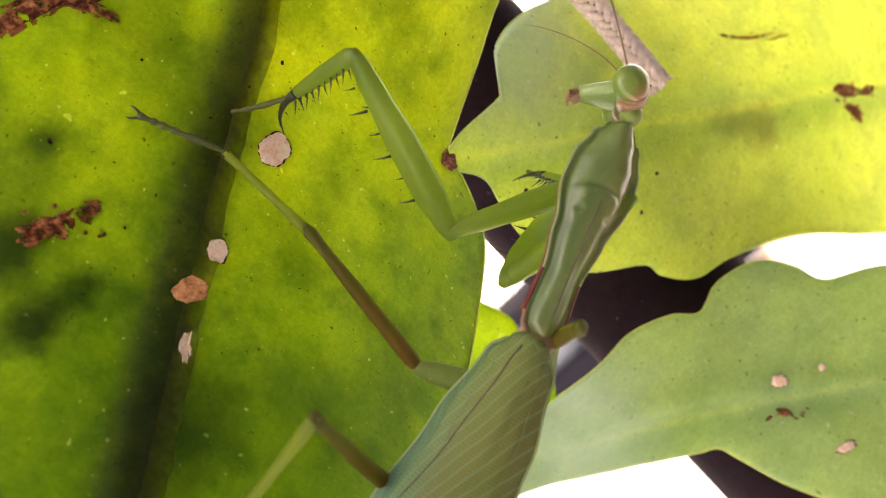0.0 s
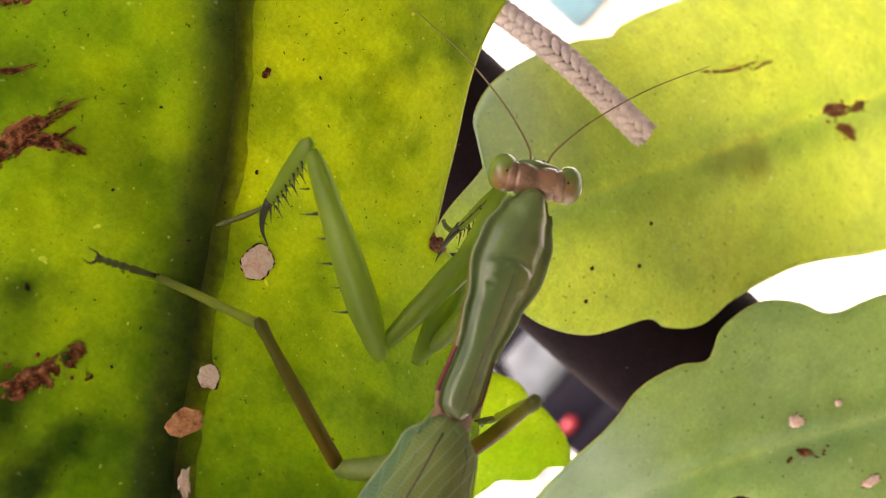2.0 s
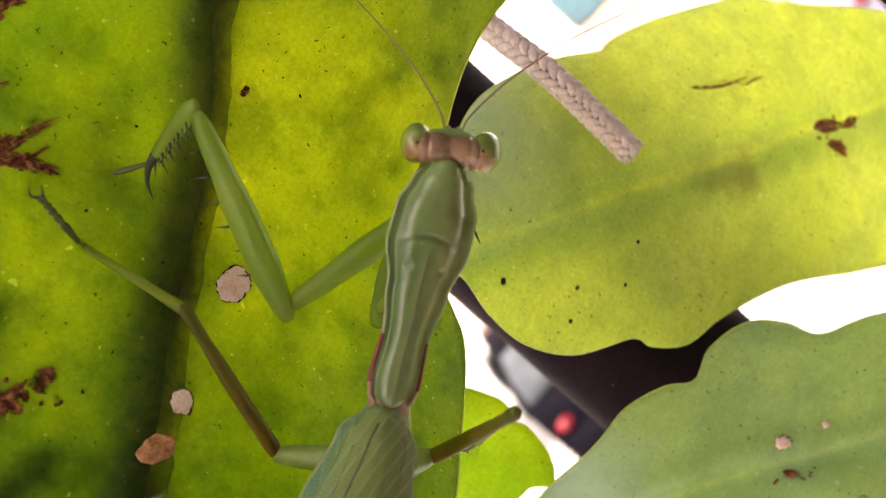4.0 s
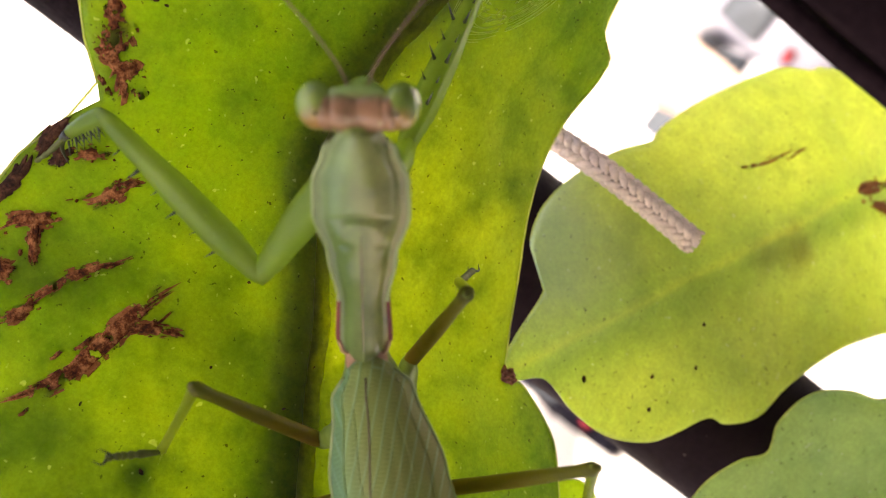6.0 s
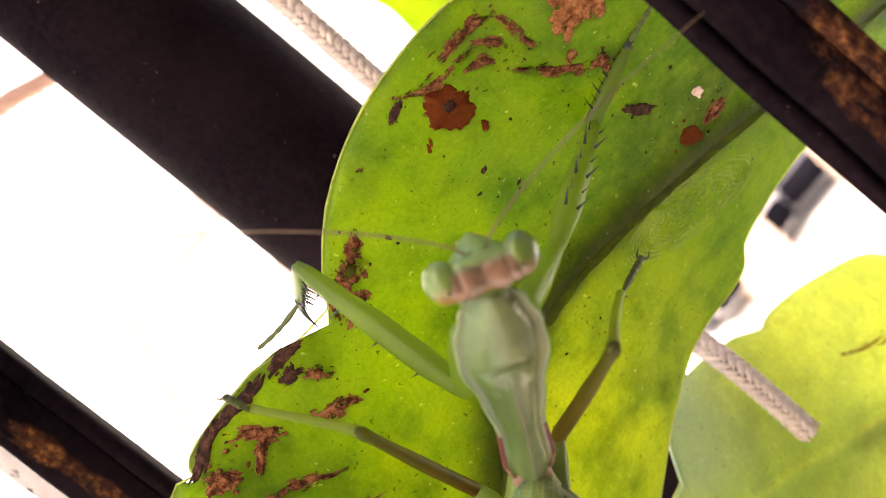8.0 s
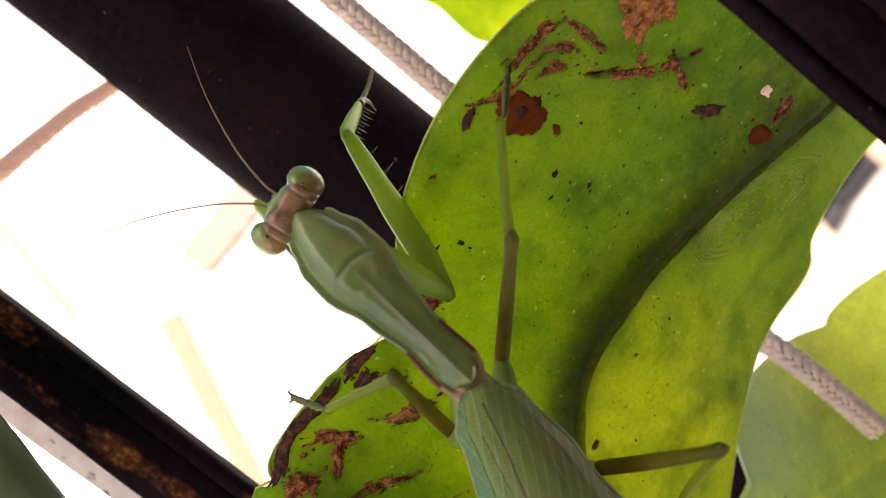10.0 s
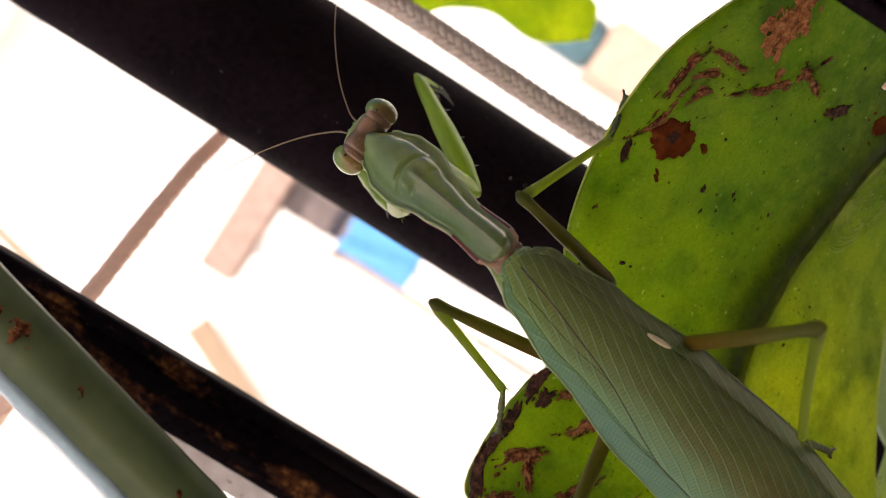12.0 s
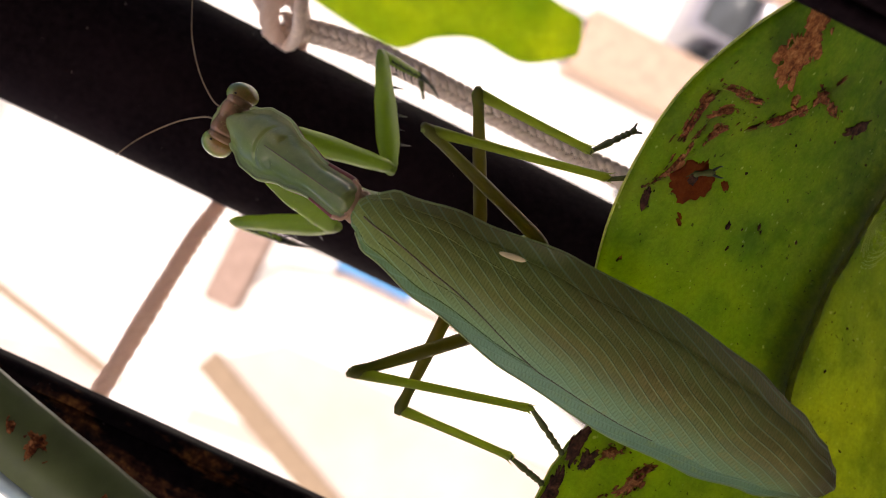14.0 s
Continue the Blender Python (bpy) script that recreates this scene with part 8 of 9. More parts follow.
    walk(moving['right_mid_tibia'], at_cm([
        (0, 0.18, -0.47, 0.73, -77, 70, 113),
        (0.25, 0.22, -0.51, 0.56, -60, 71, 123),
        (0.5, 0.23, -0.56, 0.41, -41, 71, 134),
        (0.75, 0.29, -0.62, 0.37, -30, 72, 142),
        (1, 0.33, -0.69, 0.33, -18, 72, 151),
        (1.25, 0.35, -0.66, 0.36, -15, 73, 157),
        (1.5, 0.36, -0.63, 0.39, -11, 74, 163),
        (1.75, 0.38, -0.63, 0.36, -11, 73, 159),
        (2, 0.39, -0.63, 0.33, -11, 72, 156),
        (2.25, 0.42, -0.63, 0.30, -11, 72, 159),
        (2.5, 0.44, -0.63, 0.28, -11, 72, 161),
        (2.75, 0.45, -0.63, 0.28, -11, 72, 159),
        (3, 0.47, -0.63, 0.28, -11, 72, 156),
        (3.2, 0.47, -0.64, 0.27, -11, 72, 155),
        (3.7, 0.40, -0.87, 0.24, -7, 68, 160),
        (4.2, 0.11, -1.29, 0.18, -2, 60, 166),
        (4.7, -0.32, -1.49, 0.13, 0, 51, 170),
        (5.3, -0.57, -1.50, 0.11, 1, 46, 172),
        (5.5, -0.85, -1.53, 0.24, 0, 53, 180),
        (5.7, -0.40, -1.43, 0.18, 1, 65, -179),
        (6, 0.37, -0.99, 0.27, 31, 87, -148),
        (6.25, 0.23, -1.07, 0.29, 48, 85, -131),
        (6.5, 0.09, -1.14, 0.33, 56, 84, -123),
        (6.75, -0.08, -1.04, 0.41, 20, 78, -150),
        (7, -0.23, -0.96, 0.50, 6, 70, -155),
        (7.25, 0.45, -1.11, 0.61, 35, 77, -124),
        (7.5, 0.98, -0.95, 0.77, 81, 77, -76),
        (7.75, 1.04, -0.89, 0.74, 90, 72, -67),
        (8, 1.10, -0.82, 0.70, 95, 67, -61),
        (8.1, 1.05, -0.92, 0.49, 105, 64, -50),
        (8.2, 0.96, -1.02, 0.30, 113, 61, -41),
        (8.7, 0.96, -1.03, 0.25, 89, 57, -48),
        (9.2, 0.94, -1.04, 0.15, 46, 45, -51),
        (9.8, 0.90, -1.05, 0.02, 2, 33, -41),
        (10.3, 0.88, -1.04, -0.02, -13, 30, -35),
        (10.4, 0.84, -0.99, -0.01, -12, 23, -34),
        (10.5, 0.81, -0.94, 0.00, -12, 16, -33),
        (10.75, 0.65, -0.77, 0.16, -11, 22, -56),
        (11, 0.32, -0.52, 0.30, -14, 28, -79),
        (11.25, 0.34, -0.63, 0.17, -11, 27, -85),
        (11.5, 0.34, -0.68, 0.01, -8, 26, -91),
        (11.75, 0.29, -0.62, 0.03, -6, 23, -98),
        (12, 0.23, -0.53, 0.06, -4, 21, -105),
        (12.25, 0.22, -0.56, 0.05, -4, 19, -112),
        (12.5, 0.21, -0.60, 0.05, -2, 17, -119),
        (12.75, 0.08, -0.92, 0.14, -1, 20, -137),
        (13, -0.14, -1.19, 0.22, -2, 23, -156),
        (13.5, -0.45, -1.50, 0.26, -4, 17, -171),
        (14, -0.57, -1.68, 0.02, -5, 3, -176),
    ]))
    walk(moving['right_mid_tarsus'], at_cm([
        (0, -0.00, -0.05, -0.54, -90, 72, 111),
        (0.25, -0.01, -0.14, -0.71, -67, 73, 120),
        (0.5, -0.07, -0.24, -0.87, -43, 72, 129),
        (0.75, -0.04, -0.37, -0.92, -32, 73, 128),
        (1, -0.03, -0.49, -0.96, -21, 75, 127),
        (1.25, -0.01, -0.50, -0.93, -18, 76, 138),
        (1.5, -0.00, -0.52, -0.90, -15, 76, 149),
        (1.75, 0.00, -0.49, -0.93, -15, 76, 150),
        (2, 0.00, -0.46, -0.95, -15, 76, 151),
        (2.25, 0.03, -0.48, -0.98, -14, 75, 148),
        (2.5, 0.05, -0.50, -1.01, -12, 73, 145),
        (2.75, 0.07, -0.48, -1.01, -12, 73, 152),
        (3, 0.08, -0.46, -1.01, -12, 73, 159),
        (3.2, 0.08, -0.46, -1.01, -12, 73, 158),
        (3.7, -0.07, -0.70, -1.02, -10, 73, 162),
        (4.2, -0.55, -1.12, -0.99, -6, 72, 170),
        (4.7, -1.16, -1.35, -0.92, -2, 71, 178),
        (5.3, -1.50, -1.37, -0.86, -1, 70, -177),
        (5.5, -1.66, -1.53, -0.83, 1, 60, 176),
        (5.7, -0.97, -1.44, -1.05, 13, 70, -169),
        (6, 0.31, -1.03, -1.08, 82, 76, -95),
        (6.25, 0.16, -1.15, -1.05, 86, 78, -92),
        (6.5, 0.01, -1.26, -1.01, 90, 79, -87),
        (6.75, -0.34, -1.18, -0.91, 37, 78, -153),
        (7, -0.64, -1.15, -0.77, 16, 69, 172),
        (7.25, 0.28, -1.36, -0.70, 78, 77, -121),
        (7.5, 1.05, -1.25, -0.54, 125, 65, -70),
        (7.75, 1.21, -1.27, -0.55, 126, 61, -68),
        (8, 1.35, -1.29, -0.54, 127, 57, -67),
        (8.1, 1.43, -1.37, -0.72, 127, 62, -67),
        (8.2, 1.46, -1.45, -0.87, 127, 68, -67),
        (8.7, 1.45, -1.58, -0.88, 97, 62, -75),
        (9.2, 1.54, -1.79, -0.81, 50, 47, -72),
        (9.8, 1.76, -1.79, -0.71, 3, 36, -51),
        (10.3, 1.83, -1.71, -0.70, -14, 36, -43),
        (10.4, 1.87, -1.69, -0.53, -17, 45, -42),
        (10.5, 1.89, -1.66, -0.36, -19, 55, -41),
        (10.75, 1.35, -1.80, -0.35, -21, 51, -54),
        (11, 0.53, -1.69, -0.34, -21, 48, -67),
        (11.25, 0.44, -1.82, -0.44, -17, 46, -70),
        (11.5, 0.33, -1.89, -0.59, -13, 44, -72),
        (11.75, 0.12, -1.85, -0.51, -11, 43, -77),
        (12, -0.09, -1.75, -0.42, -9, 43, -82),
        (12.25, -0.25, -1.75, -0.37, -8, 43, -88),
        (12.5, -0.41, -1.73, -0.33, -7, 44, -94),
        (12.75, -0.85, -1.78, -0.32, -3, 51, -116),
        (13, -1.28, -1.69, -0.31, -5, 58, -142),
        (13.5, -1.73, -1.70, -0.13, -6, 46, -123),
        (14, -1.92, -1.77, -0.05, -7, 47, -128),
    ]))
    walk(moving['left_hind_coxa'], at_cm([
        (0, -1.45, 0.18, -0.42, -17, -19, 141),
        (0.25, -1.45, 0.18, -0.42, -14, -19, 144),
        (0.5, -1.45, 0.18, -0.42, -12, -18, 148),
        (0.75, -1.45, 0.18, -0.42, -8, -1, 146),
        (1, -1.45, 0.18, -0.42, -6, 15, 145),
        (1.25, -1.45, 0.18, -0.42, -5, 20, 153),
        (1.5, -1.45, 0.18, -0.42, -4, 24, 161),
        (1.75, -1.45, 0.18, -0.42, -4, 20, 162),
        (2, -1.45, 0.18, -0.42, -4, 16, 163),
        (2.25, -1.45, 0.18, -0.42, -4, 20, 162),
        (2.5, -1.45, 0.18, -0.42, -4, 23, 161),
        (2.75, -1.45, 0.18, -0.42, -4, 31, 160),
        (3, -1.45, 0.18, -0.42, -5, 39, 158),
        (3.2, -1.45, 0.18, -0.42, -5, 39, 159),
        (3.7, -1.45, 0.18, -0.42, -4, 37, 160),
        (4.2, -1.45, 0.18, -0.42, -2, 32, 162),
        (4.7, -1.45, 0.18, -0.42, 0, 28, 163),
        (5.3, -1.45, 0.18, -0.42, 1, 25, 163),
        (5.5, -1.45, 0.18, -0.42, 2, 27, 158),
        (5.7, -1.45, 0.18, -0.42, 8, 39, 148),
        (6, -1.45, 0.18, -0.42, 13, 62, 129),
        (6.25, -1.45, 0.18, -0.42, 13, 62, 120),
        (6.5, -1.45, 0.18, -0.42, 13, 62, 111),
        (6.75, -1.45, 0.18, -0.42, 15, 67, 120),
        (7, -1.45, 0.18, -0.42, 21, 72, 133),
        (7.25, -1.45, 0.18, -0.42, 20, 72, 126),
        (7.5, -1.45, 0.18, -0.42, 19, 72, 119),
        (7.75, -1.45, 0.18, -0.42, 20, 72, 126),
        (8, -1.45, 0.18, -0.42, 21, 72, 133),
        (8.1, -1.45, 0.18, -0.42, 21, 74, 122),
        (8.2, -1.45, 0.18, -0.42, 20, 75, 109),
        (8.7, -1.45, 0.18, -0.42, 22, 73, 127),
        (9.2, -1.45, 0.18, -0.42, 22, 70, 162),
        (9.8, -1.45, 0.18, -0.42, 14, 66, -162),
        (10.3, -1.45, 0.18, -0.42, 11, 65, -150),
        (10.4, -1.45, 0.18, -0.42, 13, 64, -154),
        (10.5, -1.45, 0.18, -0.42, 15, 63, -158),
        (10.75, -1.45, 0.18, -0.42, 12, 48, -169),
        (11, -1.45, 0.18, -0.42, 13, 33, -176),
        (11.25, -1.45, 0.18, -0.42, 11, 33, -177),
        (11.5, -1.45, 0.18, -0.42, 10, 32, -177),
        (11.75, -1.45, 0.18, -0.42, 8, 26, 176),
        (12, -1.45, 0.18, -0.42, 8, 19, 170),
        (12.25, -1.45, 0.18, -0.42, 6, 18, 171),
        (12.5, -1.45, 0.18, -0.42, 5, 17, 172),
        (12.75, -1.45, 0.18, -0.42, 4, 22, 163),
        (13, -1.45, 0.18, -0.42, 2, 28, 154),
        (13.5, -1.45, 0.18, -0.42, -2, 27, 157),
        (14, -1.45, 0.18, -0.42, -4, 29, 152),
    ]))
    walk(moving['left_hind_femur'], at_cm([
        (0, -2.07, 0.68, -0.14, 38, -74, 20),
        (0.25, -2.10, 0.65, -0.15, 27, -73, 27),
        (0.5, -2.13, 0.61, -0.15, 18, -71, 34),
        (0.75, -2.15, 0.65, -0.40, 12, -68, 35),
        (1, -2.12, 0.65, -0.65, 6, -64, 35),
        (1.25, -2.16, 0.55, -0.71, 2, -61, 45),
        (1.5, -2.18, 0.44, -0.77, -0, -57, 54),
        (1.75, -2.21, 0.43, -0.71, 0, -58, 53),
        (2, -2.23, 0.42, -0.65, 0, -60, 51),
        (2.25, -2.21, 0.42, -0.71, 0, -61, 50),
        (2.5, -2.19, 0.43, -0.76, 1, -61, 48),
        (2.75, -2.13, 0.43, -0.86, 1, -61, 49),
        (3, -2.06, 0.42, -0.96, 0, -61, 50),
        (3.2, -2.07, 0.41, -0.95, 1, -61, 49),
        (3.7, -2.09, 0.41, -0.93, 2, -62, 51),
        (4.2, -2.13, 0.41, -0.87, 5, -64, 56),
        (4.7, -2.17, 0.40, -0.81, 9, -66, 61),
        (5.3, -2.19, 0.40, -0.78, 11, -68, 64),
        (5.5, -2.15, 0.47, -0.81, 11, -68, 57),
        (5.7, -2.01, 0.53, -0.95, 9, -65, 58),
        (6, -1.70, 0.49, -1.17, 7, -59, 59),
        (6.25, -1.65, 0.53, -1.17, 6, -58, 57),
        (6.5, -1.59, 0.55, -1.17, 5, -57, 55),
        (6.75, -1.62, 0.47, -1.20, 5, -57, 58),
        (7, -1.63, 0.37, -1.23, 6, -57, 60),
        (7.25, -1.60, 0.39, -1.23, 5, -53, 60),
        (7.5, -1.58, 0.41, -1.23, 4, -50, 59),
        (7.75, -1.60, 0.39, -1.23, 4, -49, 58),
        (8, -1.63, 0.37, -1.23, 4, -48, 58),
        (8.1, -1.58, 0.38, -1.24, 3, -49, 56),
        (8.2, -1.52, 0.39, -1.24, 3, -49, 54),
        (8.7, -1.60, 0.37, -1.23, 3, -49, 54),
        (9.2, -1.73, 0.27, -1.22, 4, -48, 55),
        (9.8, -1.78, 0.08, -1.20, 6, -47, 57),
        (10.3, -1.76, 0.00, -1.19, 6, -47, 58),
        (10.4, -1.78, 0.02, -1.19, 7, -48, 59),
        (10.5, -1.80, 0.04, -1.18, 7, -48, 61),
        (10.75, -2.00, 0.07, -1.06, 8, -35, 77),
        (11, -2.16, 0.13, -0.89, 12, -22, 92),
        (11.25, -2.16, 0.14, -0.88, 9, -33, 85),
        (11.5, -2.17, 0.15, -0.87, 8, -44, 77),
        (11.75, -2.21, 0.23, -0.79, 8, -46, 81),
        (12, -2.24, 0.32, -0.70, 9, -48, 85),
        (12.25, -2.25, 0.31, -0.68, 6, -42, 73),
        (12.5, -2.25, 0.29, -0.67, 3, -36, 63),
        (12.75, -2.20, 0.40, -0.74, 3, -35, 43),
        (13, -2.13, 0.51, -0.81, 2, -33, 23),
        (13.5, -2.15, 0.47, -0.81, 6, -44, 42),
        (14, -2.11, 0.52, -0.84, 8, -45, 37),
    ]))
    walk(moving['left_hind_tibia'], at_cm([
        (0, -1.54, 0.87, 1.89, -21, 18, 163),
        (0.25, -1.56, 0.93, 1.86, -17, 22, 162),
        (0.5, -1.56, 0.99, 1.83, -14, 26, 161),
        (0.75, -1.50, 1.11, 1.54, -9, 20, 166),
        (1, -1.37, 1.17, 1.25, -5, 13, 170),
        (1.25, -1.44, 1.27, 1.13, -4, 8, 172),
        (1.5, -1.52, 1.36, 1.00, -3, 3, 174),
        (1.75, -1.54, 1.30, 1.08, -3, 4, 174),
        (2, -1.56, 1.24, 1.16, -3, 5, 175),
        (2.25, -1.54, 1.21, 1.12, -3, 4, 176),
        (2.5, -1.52, 1.18, 1.09, -3, 2, 176),
        (2.75, -1.47, 1.19, 0.98, -3, -2, 177),
        (3, -1.41, 1.20, 0.88, -3, -5, 178),
        (3.2, -1.41, 1.18, 0.89, -3, -4, 178),
        (3.7, -1.47, 1.18, 0.92, -2, -3, 175),
        (4.2, -1.62, 1.17, 1.01, -1, -3, 168),
        (4.7, -1.76, 1.14, 1.11, 1, -2, 160),
        (5.3, -1.84, 1.11, 1.17, 2, -2, 156),
        (5.5, -1.73, 1.13, 1.14, 2, 18, 151),
        (5.7, -1.54, 1.28, 0.95, 4, 23, 149),
        (6, -1.14, 1.41, 0.63, 7, 33, 145),
        (6.25, -1.05, 1.45, 0.62, 7, 35, 148),
        (6.5, -0.95, 1.48, 0.60, 8, 37, 152),
        (6.75, -1.01, 1.43, 0.56, 8, 37, 151),
        (7, -1.07, 1.36, 0.54, 8, 37, 150),
        (7.25, -0.97, 1.47, 0.46, 8, 36, 150),
        (7.5, -0.87, 1.57, 0.37, 8, 35, 150),
        (7.75, -0.87, 1.57, 0.35, 7, 35, 151),
        (8, -0.87, 1.56, 0.32, 7, 34, 152),
        (8.1, -0.79, 1.53, 0.34, 7, 34, 151),
        (8.2, -0.71, 1.49, 0.35, 7, 33, 149),
        (8.7, -0.79, 1.49, 0.35, 9, 34, 147),
        (9.2, -0.94, 1.42, 0.35, 11, 37, 144),
        (9.8, -1.01, 1.27, 0.35, 15, 40, 140),
        (10.3, -1.00, 1.21, 0.35, 16, 41, 139),
        (10.4, -1.07, 1.23, 0.37, 16, 41, 137),
        (10.5, -1.13, 1.26, 0.39, 16, 42, 135),
        (10.75, -1.63, 1.75, 0.15, 17, 39, 147),
        (11, -2.22, 2.08, -0.09, 17, 37, 158),
        (11.25, -2.00, 1.89, 0.27, 16, 41, 150),
        (11.5, -1.84, 1.61, 0.59, 15, 46, 141),
        (11.75, -1.99, 1.67, 0.72, 14, 49, 135),
        (12, -2.12, 1.73, 0.85, 13, 51, 128),
        (12.25, -1.80, 1.81, 0.71, 9, 55, 153),
        (12.5, -1.48, 1.80, 0.57, 9, 60, -178),
        (12.75, -0.93, 1.57, 0.45, 3, 42, 173),
        (13, -0.51, 1.19, 0.34, 1, 23, 169),
        (13.5, -1.03, 1.48, 0.66, -4, 28, -167),
        (14, -0.92, 1.41, 0.65, -6, 23, -167),
    ]))
    walk(moving['left_hind_tarsus'], at_cm([
        (0, -3.50, 1.45, 1.22, 56, -66, -50),
        (0.25, -3.45, 1.54, 1.05, 47, -68, -42),
        (0.5, -3.39, 1.61, 0.89, 36, -70, -32),
        (0.75, -3.46, 1.61, 0.82, 18, -61, -15),
        (1, -3.43, 1.54, 0.77, 8, -50, -7),
        (1.25, -3.55, 1.58, 0.83, 5, -45, -2),
        (1.5, -3.65, 1.60, 0.88, 4, -39, 3),
        (1.75, -3.68, 1.51, 0.92, 4, -38, 3),
        (2, -3.70, 1.42, 0.96, 3, -36, 3),
        (2.25, -3.68, 1.37, 0.98, 3, -35, 3),
        (2.5, -3.66, 1.32, 1.00, 3, -33, 4),
        (2.75, -3.62, 1.30, 1.04, 3, -30, 5),
        (3, -3.55, 1.26, 1.09, 3, -27, 6),
        (3.2, -3.55, 1.27, 1.02, 3, -29, 5),
        (3.7, -3.61, 1.38, 1.05, 3, -27, 2),
        (4.2, -3.71, 1.63, 1.12, 2, -24, -6),
        (4.7, -3.78, 1.86, 1.19, -0, -20, -14),
        (5.3, -3.80, 1.99, 1.23, -1, -18, -18),
        (5.5, -3.53, 2.11, 0.49, -2, -45, -20),
        (5.7, -3.24, 2.30, 0.12, -5, -55, -18),
        (6, -2.63, 2.44, -0.53, -16, -72, -9),
        (6.25, -2.55, 2.37, -0.61, -23, -75, -12),
        (6.5, -2.45, 2.30, -0.70, -30, -77, -13),
        (6.75, -2.50, 2.26, -0.74, -24, -75, -4),
        (7, -2.55, 2.21, -0.77, -19, -74, 4),
        (7.25, -2.47, 2.33, -0.82, -15, -72, 8),
        (7.5, -2.39, 2.44, -0.87, -12, -70, 12),
        (7.75, -2.42, 2.42, -0.87, -11, -69, 12),
        (8, -2.45, 2.40, -0.87, -10, -68, 13),
        (8.1, -2.35, 2.41, -0.85, -11, -68, 9),
        (8.2, -2.25, 2.42, -0.83, -12, -68, 5),
        (8.7, -2.28, 2.45, -0.86, -32, -52, 35),
        (9.2, -2.33, 2.43, -0.94, -35, -9, 64),
        (9.8, -2.27, 2.32, -1.03, -7, 35, 106),
        (10.3, -2.21, 2.28, -1.07, 16, 43, 132),
        (10.4, -2.25, 2.33, -1.05, 16, 43, 132),
        (10.5, -2.27, 2.39, -1.04, 16, 43, 131),
        (10.75, -3.03, 2.65, -1.21, 16, 31, 135),
        (11, -3.82, 2.71, -1.38, 15, 19, 139),
        (11.25, -3.40, 2.69, -1.15, 16, 36, 139),
        (11.5, -3.00, 2.54, -0.95, 17, 53, 140),
        (11.75, -2.99, 2.68, -0.89, 16, 55, 140),
        (12, -2.94, 2.79, -0.83, 15, 57, 139),
        (12.25, -2.89, 2.35, -1.06, 12, 59, 157),
        (12.5, -2.55, 1.76, -1.29, 11, 62, 175),
        (12.75, -2.53, 1.76, -0.98, 5, 55, 163),
        (13, -2.46, 1.58, -0.50, 3, 49, 154),
        (13.5, -2.88, 1.05, -0.36, -5, 57, 167),
        (14, -2.84, 0.96, -0.20, -4, 40, 151),
    ]))
